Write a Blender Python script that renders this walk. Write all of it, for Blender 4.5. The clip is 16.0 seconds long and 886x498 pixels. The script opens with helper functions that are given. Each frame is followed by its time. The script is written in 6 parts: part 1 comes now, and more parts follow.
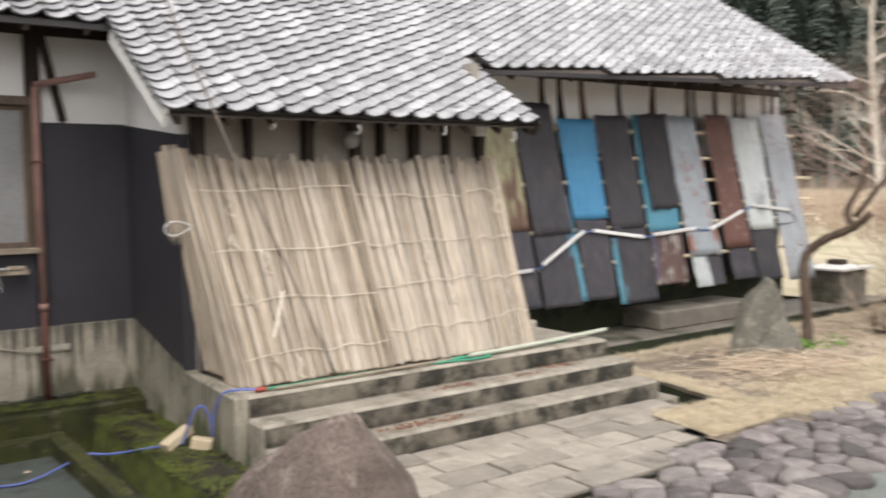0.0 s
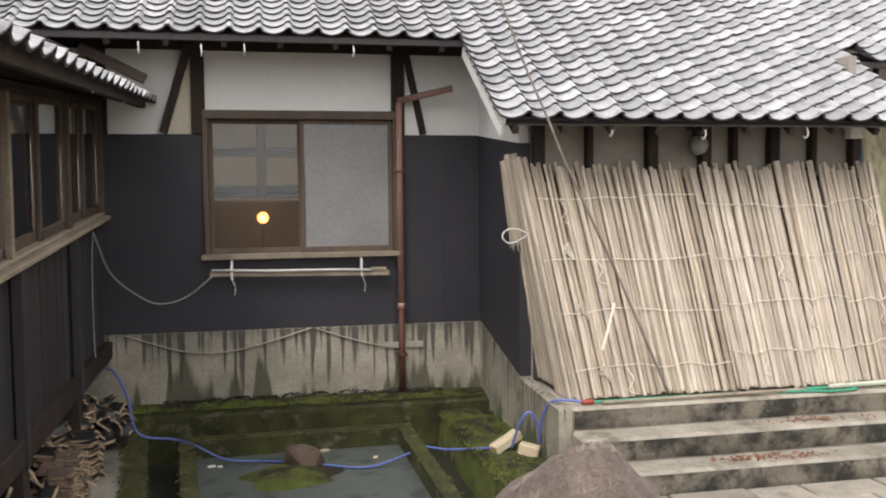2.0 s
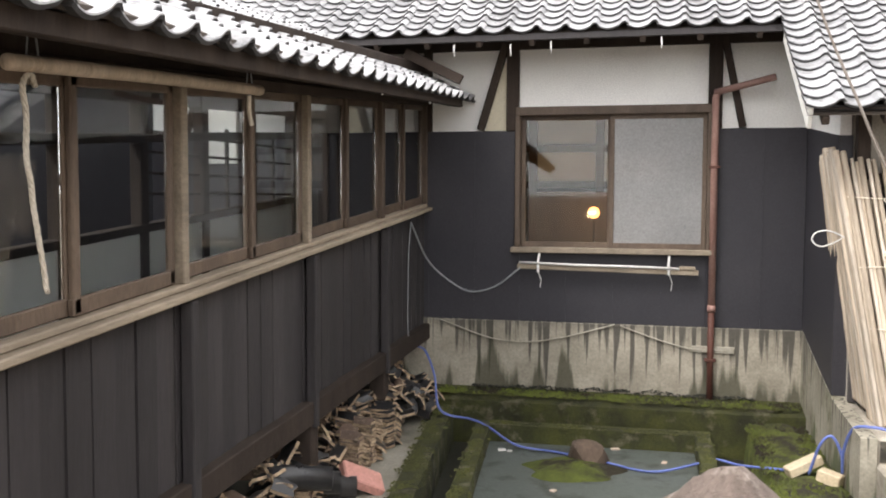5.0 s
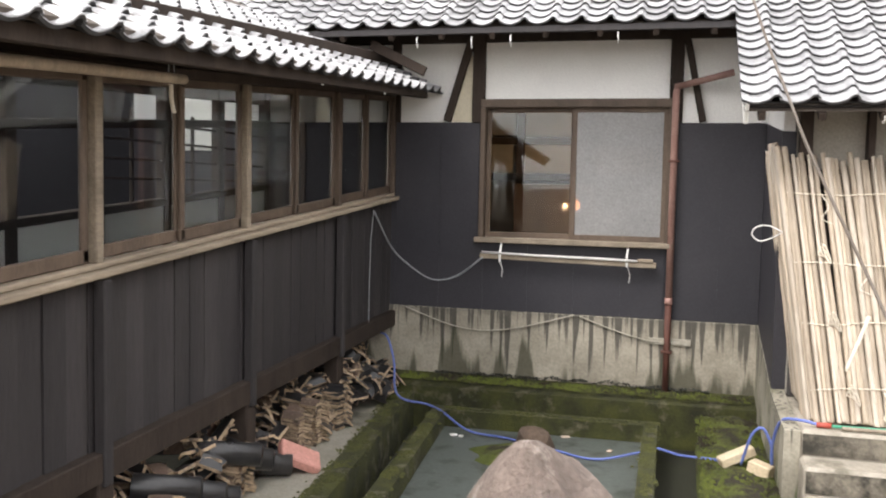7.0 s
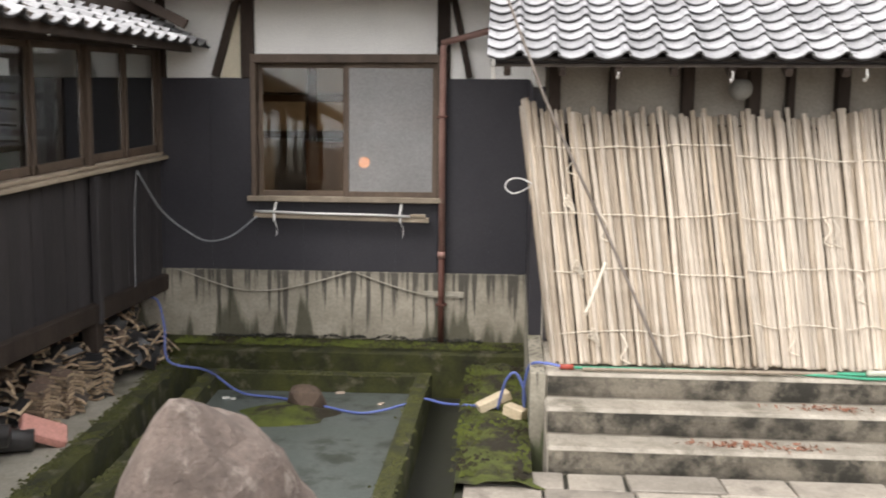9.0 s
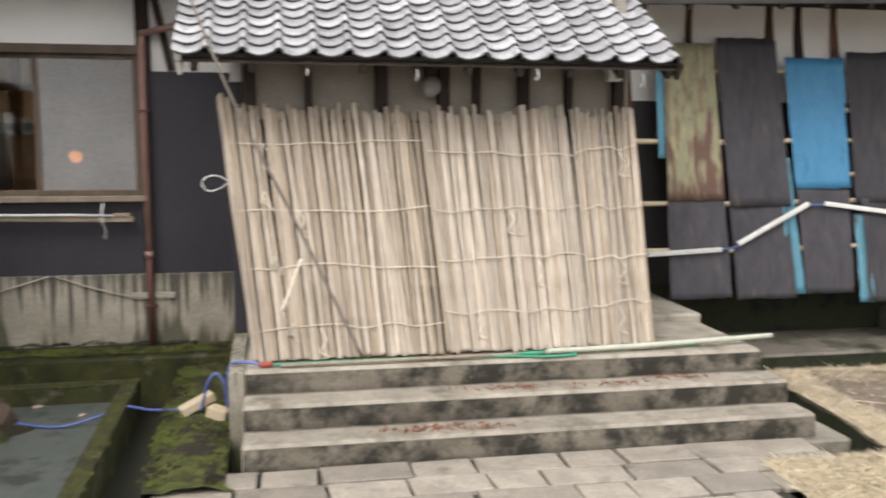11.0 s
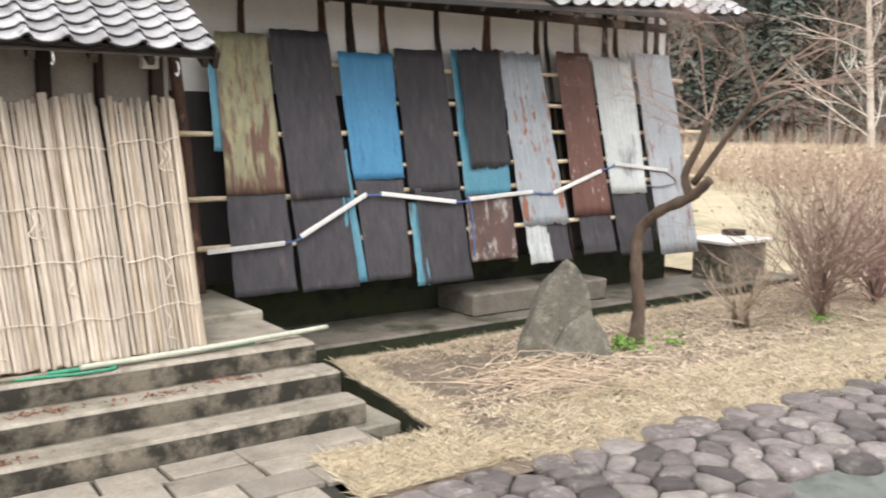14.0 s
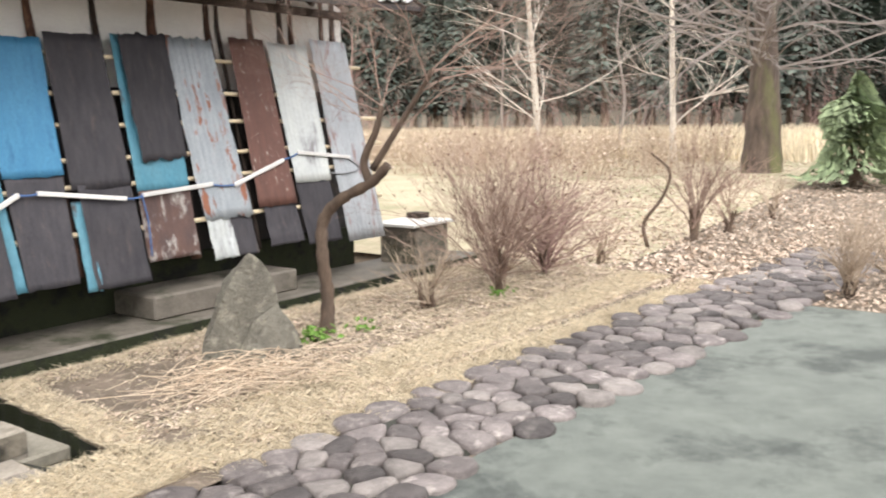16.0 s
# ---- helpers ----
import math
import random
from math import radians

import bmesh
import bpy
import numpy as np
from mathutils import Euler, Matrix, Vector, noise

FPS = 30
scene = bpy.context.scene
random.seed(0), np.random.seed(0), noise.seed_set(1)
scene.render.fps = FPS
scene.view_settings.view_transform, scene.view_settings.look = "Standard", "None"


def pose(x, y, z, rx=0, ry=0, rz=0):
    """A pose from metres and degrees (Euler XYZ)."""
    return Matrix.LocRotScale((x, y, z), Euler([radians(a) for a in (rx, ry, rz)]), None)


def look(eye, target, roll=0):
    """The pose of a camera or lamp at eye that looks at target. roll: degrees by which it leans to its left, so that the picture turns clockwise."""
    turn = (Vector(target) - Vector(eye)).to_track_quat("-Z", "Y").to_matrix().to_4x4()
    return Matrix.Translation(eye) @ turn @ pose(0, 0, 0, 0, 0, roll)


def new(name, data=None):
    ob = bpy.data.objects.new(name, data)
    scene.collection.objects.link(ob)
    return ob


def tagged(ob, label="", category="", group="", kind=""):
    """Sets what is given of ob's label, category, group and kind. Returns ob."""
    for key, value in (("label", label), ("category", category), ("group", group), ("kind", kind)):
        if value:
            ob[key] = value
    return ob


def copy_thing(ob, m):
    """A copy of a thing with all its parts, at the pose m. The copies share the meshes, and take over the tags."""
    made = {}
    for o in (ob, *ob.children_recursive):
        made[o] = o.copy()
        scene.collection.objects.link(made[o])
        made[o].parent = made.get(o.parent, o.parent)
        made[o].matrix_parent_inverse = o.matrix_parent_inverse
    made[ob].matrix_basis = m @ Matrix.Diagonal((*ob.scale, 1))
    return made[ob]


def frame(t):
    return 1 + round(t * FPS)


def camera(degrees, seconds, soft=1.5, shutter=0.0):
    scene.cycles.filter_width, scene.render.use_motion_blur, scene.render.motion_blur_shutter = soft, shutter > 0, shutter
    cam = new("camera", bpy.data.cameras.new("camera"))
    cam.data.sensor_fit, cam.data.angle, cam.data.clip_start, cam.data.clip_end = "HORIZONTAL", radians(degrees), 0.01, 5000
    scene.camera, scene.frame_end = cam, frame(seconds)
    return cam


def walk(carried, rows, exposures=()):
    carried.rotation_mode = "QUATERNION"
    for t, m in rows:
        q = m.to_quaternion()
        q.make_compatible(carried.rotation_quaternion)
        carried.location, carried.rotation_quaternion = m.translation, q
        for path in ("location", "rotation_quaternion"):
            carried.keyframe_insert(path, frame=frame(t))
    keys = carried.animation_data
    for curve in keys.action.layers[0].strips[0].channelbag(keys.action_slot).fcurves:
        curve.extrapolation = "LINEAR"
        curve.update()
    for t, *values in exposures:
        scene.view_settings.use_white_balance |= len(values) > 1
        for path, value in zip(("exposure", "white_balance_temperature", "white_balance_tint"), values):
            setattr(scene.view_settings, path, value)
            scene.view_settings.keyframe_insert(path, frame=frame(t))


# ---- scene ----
cam = camera(52.7, 16.0, 1.9, 0.5)
PATH = [
    (0, (-0.884, -8.525, 2.061), (0.295, -6.916, 1.918), -0.8),
    (0.5, (-0.766, -8.481, 2.057), (0.144, -6.706, 1.912), -0.4),
    (1, (-0.672, -8.482, 2.052), (0.067, -6.629, 1.918), -1.5),
    (1.5, (-0.539, -8.489, 2.059), (-0.013, -6.565, 1.911), -1.7),
    (2, (-0.427, -8.511, 2.053), (-0.021, -6.556, 1.94), -0.6),
    (2.5, (-0.336, -8.497, 2.059), (-0.066, -6.518, 1.957), -1.2),
    (3, (-0.207, -8.477, 2.044), (-0.211, -6.48, 1.929), -1.4),
    (3.5, (-0.103, -8.472, 2.048), (-0.256, -6.484, 1.901), -1.5),
    (3.7, (-0.053, -8.464, 2.051), (-0.288, -6.483, 1.915), -1.2),
    (5.8, (0.599, -8.52, 2.047), (0.138, -6.577, 1.928), 0.3),
    (6, (0.66, -8.5, 2.052), (0.224, -6.551, 1.941), -0.5),
    (6.5, (0.826, -8.505, 2.048), (0.31, -6.576, 1.938), 1.3),
    (7, (0.986, -8.508, 2.04), (0.476, -6.579, 1.9), 1.2),
    (7.5, (1.1, -8.487, 2.033), (0.684, -6.539, 1.856), 1.1),
    (8, (1.209, -8.446, 2.019), (0.871, -6.483, 1.838), 0.9),
    (8.5, (1.364, -8.397, 2.025), (1.093, -6.428, 1.805), 1.5),
    (8.7, (1.423, -8.381, 2.02), (1.21, -6.404, 1.798), 1.2),
    (10.8, (1.994, -8.469, 2.091), (2.256, -6.502, 1.842), -0.2),
    (11, (2.02, -8.436, 2.101), (2.39, -6.486, 1.85), 0.2),
    (11.5, (2.128, -8.345, 2.11), (2.667, -6.434, 1.866), -0.4),
    (11.6, (2.154, -8.334, 2.11), (2.726, -6.43, 1.893), 1.1),
    (12, (2.223, -8.289, 2.102), (2.97, -6.447, 1.88), -0.3),
    (12.5, (2.311, -8.264, 2.096), (3.224, -6.501, 1.852), -0.9),
    (13, (2.431, -8.273, 2.09), (3.378, -6.527, 1.86), 0.2),
    (13.5, (2.537, -8.308, 2.075), (3.58, -6.62, 1.828), 0.3),
    (14, (2.617, -8.329, 2.083), (3.756, -6.707, 1.823), 0.2),
    (14.5, (2.664, -8.333, 2.083), (3.924, -6.804, 1.811), -0.3),
    (15, (2.738, -8.312, 2.077), (4.156, -6.927, 1.811), -0.7),
    (15.5, (2.829, -8.296, 2.065), (4.359, -7.039, 1.788), -0.9),
    (16, (2.862, -8.281, 2.077), (4.469, -7.126, 1.788), -0.9),
]
walk(cam, [(t, look(e, g, r)) for t, e, g, r in PATH],
     ((0, 0.85), (1.5, 0.78), (2.5, 0.98), (3, 1.0), (3.5, 1.38), (7, 1.5), (8.5, 1.28), (11, 0.86), (13, 0.9), (16, 1.12)))

# ---- world and light ----
world = bpy.data.worlds.new("world")
scene.world = world
world.use_nodes = True
wn = world.node_tree.nodes
wl = world.node_tree.links
sky = wn.new("ShaderNodeTexSky")
sky.sky_type, sky.sun_disc = "NISHITA", False
sky.sun_elevation, sky.sun_rotation = radians(52), radians(218)
sky.air_density, sky.dust_density = 1.0, 4.0
grey = wn.new("ShaderNodeMixRGB")
grey.inputs[0].default_value = 0.82
grey.inputs[2].default_value = (9.3, 9.05, 8.95, 1)
wl.new(sky.outputs[0], grey.inputs[1])
wl.new(grey.outputs[0], wn["Background"].inputs[0])
wn["Background"].inputs[1].default_value = 0.12

sun = new("sun", bpy.data.lights.new("sun", "SUN"))
sun.data.energy, sun.data.angle, sun.data.color = 1.0, radians(25), (1.0, 0.97, 0.93)
sun.matrix_world = look((-4, -9, 15), (3, 0, 1))
scene.view_settings.exposure = 0.95


# ---- mesh building ----
class M:
    """Collects vertices and faces of one mesh."""

    def __init__(self):
        self.v, self.f = [], []

    def add(self, verts, faces):
        n = len(self.v)
        self.v += [tuple(p) for p in verts]
        self.f += [tuple(n + i for i in f) for f in faces]
        return self

    def box(self, x0, y0, z0, x1, y1, z1, c=0.006):
        return self.obox(((x0 + x1) / 2, (y0 + y1) / 2, (z0 + z1) / 2), (abs(x1 - x0) / 2, abs(y1 - y0) / 2, abs(z1 - z0) / 2), None, c)

    def obox(self, centre, half, rot=None, c=0.006):
        """A box with worn (chamfered) edges, turned by the matrix rot."""
        hx, hy, hz = half
        c = min(c, hx * 0.4, hy * 0.4, hz * 0.4)
        vs, ix = [], {}
        for sx in (-1, 1):
            for sy in (-1, 1):
                for sz in (-1, 1):
                    ix[sx, sy, sz] = len(vs)
                    vs += [(sx * hx, sy * (hy - c), sz * (hz - c)), (sx * (hx - c), sy * hy, sz * (hz - c)), (sx * (hx - c), sy * (hy - c), sz * hz)]
        fs = []
        S = (-1, 1)
        for s in S:
            fs.append([ix[s, a, b] for a, b in ((-1, -1), (1, -1), (1, 1), (-1, 1))])
            fs.append([ix[a, s, b] + 1 for a, b in ((-1, -1), (1, -1), (1, 1), (-1, 1))])
            fs.append([ix[a, b, s] + 2 for a, b in ((-1, -1), (1, -1), (1, 1), (-1, 1))])
            for q in S:
                fs.append([ix[s, q, -1], ix[s, q, 1], ix[s, q, 1] + 1, ix[s, q, -1] + 1])
                fs.append([ix[s, -1, q], ix[s, 1, q], ix[s, 1, q] + 2, ix[s, -1, q] + 2])
                fs.append([ix[-1, s, q] + 1, ix[1, s, q] + 1, ix[1, s, q] + 2, ix[-1, s, q] + 2])
                for r in S:
                    fs.append([ix[s, q, r], ix[s, q, r] + 1, ix[s, q, r] + 2])
        m = Matrix.Translation(centre) @ (rot.to_4x4() if rot else Matrix())
        return self.add([m @ Vector(p) for p in vs], fs)

    def beam(self, a, b, w, h, c=0.006, up=(0, 0, 1)):
        """A squared timber from a to b, w wide and h high."""
        a, b = Vector(a), Vector(b)
        d = (b - a).normalized()
        side = d.cross(Vector(up))
        side = side.normalized() if side.length > 1e-4 else Vector((1, 0, 0))
        u = side.cross(d).normalized()
        rot = Matrix((d, side, u)).transposed()
        return self.obox((a + b) / 2, ((b - a).length / 2, w / 2, h / 2), rot, c)

    def hexa(self, p):
        """p: four corners of the lower face, then the four above them."""
        return self.add(p, [(0, 1, 2, 3), (4, 5, 6, 7), (0, 1, 5, 4), (1, 2, 6, 5), (2, 3, 7, 6), (3, 0, 4, 7)])

    def tube(self, pts, rad, n=8, caps=True):
        pts = [Vector(p) for p in pts]
        rad = rad if isinstance(rad, (list, tuple)) else [rad] * len(pts)
        rings, ref = [], None
        for i, p in enumerate(pts):
            d = (pts[min(i + 1, len(pts) - 1)] - pts[max(i - 1, 0)]).normalized()
            if ref is None:
                ref = d.orthogonal().normalized()
            ref = (ref - d * ref.dot(d))
            ref = ref.normalized() if ref.length > 1e-5 else d.orthogonal().normalized()
            o = d.cross(ref)
            rings.append([p + (ref * math.cos(2 * math.pi * k / n) + o * math.sin(2 * math.pi * k / n)) * rad[i] for k in range(n)])
        vs = [q for r in rings for q in r]
        fs = [(i * n + k, i * n + (k + 1) % n, (i + 1) * n + (k + 1) % n, (i + 1) * n + k) for i in range(len(pts) - 1) for k in range(n)]
        if caps:
            fs += [tuple(range(n))[::-1], tuple((len(pts) - 1) * n + k for k in range(n))]
        return self.add(vs, fs)

    def grid(self, fn, nu, nv):
        vs = [fn(i / nu, j / nv) for j in range(nv + 1) for i in range(nu + 1)]
        fs = [(j * (nu + 1) + i, j * (nu + 1) + i + 1, (j + 1) * (nu + 1) + i + 1, (j + 1) * (nu + 1) + i) for j in range(nv) for i in range(nu)]
        return self.add(vs, fs)


ORG = {}


def part(name, m, material, parent=None, label="", smooth=False, fix=True, **tags):
    """Links a collected mesh as one object, with its origin at its base or its parent's."""
    if parent is None:
        xs, ys, zs = zip(*m.v)
        org = Vector(((min(xs) + max(xs)) / 2, (min(ys) + max(ys)) / 2, min(zs)))
    else:
        org = ORG[parent]
    me = bpy.data.meshes.new(name)
    me.from_pydata([tuple(Vector(p) - org) for p in m.v], [], m.f)
    if fix:
        bm = bmesh.new()
        bm.from_mesh(me)
        bmesh.ops.recalc_face_normals(bm, faces=bm.faces)
        bm.to_mesh(me)
        bm.free()
    me.materials.append(material)
    if smooth:
        me.polygons.foreach_set("use_smooth", [True] * len(me.polygons))
    ob = new(name, me)
    if parent is None:
        ob.location = org
    else:
        ob.parent = parent
    ORG[ob] = org
    return tagged(ob, label, **tags)


def thing(name, at, label, category, group="", kind=""):
    """An empty at the base of a thing made of parts."""
    ob = new(name)
    ob.location = at
    ob.empty_display_size = 0.1
    ORG[ob] = Vector(at)
    return tagged(ob, label, category, group, kind)


def piece(name, me, parent, m, label=""):
    """One more object on a shared mesh, at the pose m in the world."""
    ob = new(name, me)
    ob.parent = parent
    ob.matrix_basis = Matrix.Translation(-ORG[parent]) @ m if parent else m
    return tagged(ob, label)


def mesh_of(m, material, smooth=False, name="piece"):
    me = bpy.data.meshes.new(name)
    me.from_pydata(m.v, [], m.f)
    bm = bmesh.new()
    bm.from_mesh(me)
    bmesh.ops.recalc_face_normals(bm, faces=bm.faces)
    bm.to_mesh(me)
    bm.free()
    me.materials.append(material)
    if smooth:
        me.polygons.foreach_set("use_smooth", [True] * len(me.polygons))
    return me


# ---- materials ----
def surf(name, c1, c2, scale=3.0, rough=0.7, bump=0.3, fine=60.0, c3=None, s3=1.2, t3=(0.5, 0.62), metal=0.0, stretch=(1, 1, 1),
         vary=0.15, island=False, dist=0.01, spec=0.5, rough2=None):
    """Two tones mixed by coarse and fine noise, a third in patches, relief from the fine noise, each object a little apart."""
    mt = bpy.data.materials.new(name)
    mt.use_nodes = True
    nt = mt.node_tree
    N, L = nt.nodes, nt.links
    bs = N["Principled BSDF"]
    tc = N.new("ShaderNodeTexCoord")
    info = N.new("ShaderNodeObjectInfo")
    mp = N.new("ShaderNodeMapping")
    mp.inputs["Scale"].default_value = stretch
    ad = N.new("ShaderNodeVectorMath")
    ad.operation = "ADD"
    rv = N.new("ShaderNodeVectorMath")
    rv.operation = "SCALE"
    rv.inputs[0].default_value = (37.0, 21.0, 13.0)
    L.new(info.outputs["Random"], rv.inputs["Scale"])
    L.new(tc.outputs["Object"], ad.inputs[0])
    L.new(rv.outputs[0], ad.inputs[1])
    L.new(ad.outputs[0], mp.inputs[0])

    def nz(s, detail=5, r=0.6):
        n = N.new("ShaderNodeTexNoise")
        n.inputs["Scale"].default_value = s
        n.inputs["Detail"].default_value = detail
        n.inputs["Roughness"].default_value = r
        L.new(mp.outputs[0], n.inputs["Vector"])
        return n.outputs["Fac"]

    def ramp(src, a, b):
        r = N.new("ShaderNodeMapRange")
        r.inputs[1].default_value, r.inputs[2].default_value = a, b
        L.new(src, r.inputs[0])
        return r.outputs[0]

    def mix(f, a, b, kind="MIX"):
        m = N.new("ShaderNodeMixRGB")
        m.blend_type = kind
        for i, q in ((0, f), (1, a), (2, b)):
            if hasattr(q, "links"):
                L.new(q, m.inputs[i])
            else:
                m.inputs[i].default_value = q if i == 0 else (*q, 1)
        return m.outputs[0]

    big, small = nz(scale), nz(fine, 6, 0.7)
    col = mix(ramp(big, 0.32, 0.68), c1, c2)
    mul = N.new("ShaderNodeMapRange")
    mul.inputs[1].default_value, mul.inputs[2].default_value = 0.25, 0.75
    mul.inputs[3].default_value, mul.inputs[4].default_value = 0.72, 1.25
    L.new(small, mul.inputs[0])
    hs = N.new("ShaderNodeHueSaturation")
    L.new(mul.outputs[0], hs.inputs["Value"])
    L.new(col, hs.inputs["Color"])
    col = hs.outputs[0]
    if c3:
        col = mix(ramp(nz(s3, 8, 0.68), *t3), col, c3)
    vr = N.new("ShaderNodeMapRange")
    vr.inputs[3].default_value, vr.inputs[4].default_value = 1 - vary, 1 + vary
    if island:
        geo = N.new("ShaderNodeNewGeometry")
        L.new(geo.outputs["Random Per Island"], vr.inputs[0])
    else:
        L.new(info.outputs["Random"], vr.inputs[0])
    h2 = N.new("ShaderNodeHueSaturation")
    L.new(vr.outputs[0], h2.inputs["Value"])
    L.new(col, h2.inputs["Color"])
    L.new(h2.outputs[0], bs.inputs["Base Color"])
    rr = N.new("ShaderNodeMapRange")
    rr.inputs[3].default_value, rr.inputs[4].default_value = rough, rough2 if rough2 is not None else min(1, rough + 0.15)
    L.new(big, rr.inputs[0])
    L.new(rr.outputs[0], bs.inputs["Roughness"])
    bs.inputs["Metallic"].default_value = metal
    bs.inputs["Specular IOR Level"].default_value = spec
    bp = N.new("ShaderNodeBump")
    bp.inputs["Strength"].default_value = bump
    bp.inputs["Distance"].default_value = dist
    L.new(small, bp.inputs["Height"])
    L.new(bp.outputs[0], bs.inputs["Normal"])
    return mt


def streaked(mt, colour, z_at, reach, amount=0.8, freq=14.0, down=True):
    """Runs of dirt on a wall that start at the height z_at (above the object's origin) and end raggedly within reach."""
    nt = mt.node_tree
    N, L = nt.nodes, nt.links
    bs = N["Principled BSDF"]
    src = bs.inputs["Base Color"].links[0].from_socket
    tc = N.new("ShaderNodeTexCoord")
    sp = N.new("ShaderNodeSeparateXYZ")
    L.new(tc.outputs["Object"], sp.inputs[0])
    mp = N.new("ShaderNodeMapping")
    mp.inputs["Scale"].default_value = (freq, freq, freq * 0.03)
    L.new(tc.outputs["Object"], mp.inputs[0])
    n = N.new("ShaderNodeTexNoise")
    n.inputs["Scale"].default_value, n.inputs["Detail"].default_value = 1.0, 4
    L.new(mp.outputs[0], n.inputs["Vector"])
    d = N.new("ShaderNodeMath")
    d.operation = "SUBTRACT"
    if down:
        d.inputs[0].default_value = z_at
        L.new(sp.outputs[2], d.inputs[1])
    else:
        d.inputs[1].default_value = z_at
        L.new(sp.outputs[2], d.inputs[0])
    q = N.new("ShaderNodeMath")
    q.operation = "DIVIDE"
    q.inputs[1].default_value = reach
    L.new(d.outputs[0], q.inputs[0])
    a = N.new("ShaderNodeMapRange")
    a.inputs[1].default_value, a.inputs[2].default_value = 0.47, 0.75
    L.new(n.outputs["Fac"], a.inputs[0])
    s = N.new("ShaderNodeMath")
    s.operation = "SUBTRACT"
    L.new(a.outputs[0], s.inputs[0])
    L.new(q.outputs[0], s.inputs[1])
    m = N.new("ShaderNodeMapRange")
    m.inputs[1].default_value, m.inputs[2].default_value, m.inputs[4].default_value = 0.0, 0.25, amount
    L.new(s.outputs[0], m.inputs[0])
    mx = N.new("ShaderNodeMixRGB")
    mx.inputs[2].default_value = (*colour, 1)
    L.new(m.outputs[0], mx.inputs[0])
    L.new(src, mx.inputs[1])
    L.new(mx.outputs[0], bs.inputs["Base Color"])
    return mt


plaster = surf("white plaster", (0.86, 0.85, 0.82), (0.78, 0.77, 0.75), 1.6, 0.9, 0.15, 90, vary=0.0)
cream_plaster = surf("cream plaster", (0.74, 0.68, 0.52), (0.66, 0.60, 0.46), 2, 0.9, 0.2, 90)
khaki_panel = surf("khaki plaster panel", (0.42, 0.385, 0.33), (0.33, 0.30, 0.26), 2.5, 0.9, 0.2, 90)
grey_plaster = surf("grey plaster", (0.30, 0.29, 0.27), (0.22, 0.215, 0.2), 2.5, 0.9, 0.2, 90)
tin_black = surf("black painted siding", (0.030, 0.029, 0.035), (0.040, 0.038, 0.044), 1.5, 0.5, 0.12, 90, vary=0.1, spec=0.3)
board_dark = surf("charred boards", (0.026, 0.023, 0.025), (0.044, 0.039, 0.040), 4, 0.6, 0.5, 50, c3=(0.06, 0.055, 0.05), s3=3, t3=(0.62, 0.75), stretch=(1, 1, 0.12), vary=0.25)
timber = surf("dark timber", (0.030, 0.022, 0.018), (0.055, 0.041, 0.033), 5, 0.75, 0.5, 60, stretch=(1, 1, 0.2), vary=0.15, spec=0.25)
timber_red = surf("reddish rough log", (0.10, 0.048, 0.030), (0.045, 0.026, 0.02), 7, 0.8, 0.8, 40, c3=(0.24, 0.13, 0.08), s3=6, t3=(0.55, 0.66), stretch=(1, 1, 0.3), vary=0.3)
frame_wood = surf("weathered window wood", (0.13, 0.092, 0.065), (0.075, 0.053, 0.039), 5, 0.6, 0.35, 60, stretch=(1, 1, 0.3), vary=0.2)
sill_wood = surf("grey weathered sill", (0.34, 0.28, 0.21), (0.21, 0.17, 0.125), 5, 0.7, 0.4, 60, stretch=(1, 0.15, 1))
concrete = surf("stained concrete", (0.40, 0.37, 0.31), (0.28, 0.26, 0.21), 2.2, 0.75, 0.5, 45, c3=(0.13, 0.12, 0.085), s3=1.7, t3=(0.5, 0.72), rough2=0.95)
plinth_mat = surf("streaked plinth concrete", (0.35, 0.315, 0.255), (0.21, 0.19, 0.15), 2.0, 0.85, 0.3, 45)
streaked(plinth_mat, (0.035, 0.034, 0.03), -1.90, 0.75, 0.8, 20)
streaked(plinth_mat, (0.05, 0.05, 0.028), -2.44, 0.55, 0.8, 5, down=False)
return_mat = surf("return plinth concrete", (0.36, 0.33, 0.265), (0.23, 0.21, 0.165), 2.0, 0.85, 0.3, 45, c3=(0.12, 0.12, 0.07), s3=3, t3=(0.52, 0.68))
streaked(return_mat, (0.035, 0.034, 0.03), 0.18, 0.9, 0.8, 26)
streaked(return_mat, (0.055, 0.075, 0.02), -0.5, 0.4, 0.8, 6, down=False)
step_mat = surf("worn step concrete", (0.40, 0.36, 0.30), (0.24, 0.215, 0.175), 3.0, 0.5, 0.6, 50, c3=(0.13, 0.115, 0.085), s3=3.2, t3=(0.50, 0.68), rough2=0.85)
tuft_moss = surf("olive moss tufts", (0.075, 0.078, 0.018), (0.035, 0.036, 0.014), 3, 0.95, 0.5, 55, vary=0.35, island=True)
moss = surf("wet moss", (0.028, 0.029, 0.013), (0.085, 0.09, 0.020), 4, 0.95, 1.0, 55, c3=(0.17, 0.155, 0.10), s3=5, t3=(0.55, 0.68), dist=0.03)
bright_moss = surf("bright moss", (0.15, 0.175, 0.028), (0.07, 0.085, 0.018), 5, 0.95, 1.0, 60, c3=(0.035, 0.028, 0.015), s3=2.6, t3=(0.48, 0.58), dist=0.03)
mud = surf("black wet mud", (0.018, 0.018, 0.014), (0.035, 0.036, 0.024), 3, 0.5, 0.5, 40)
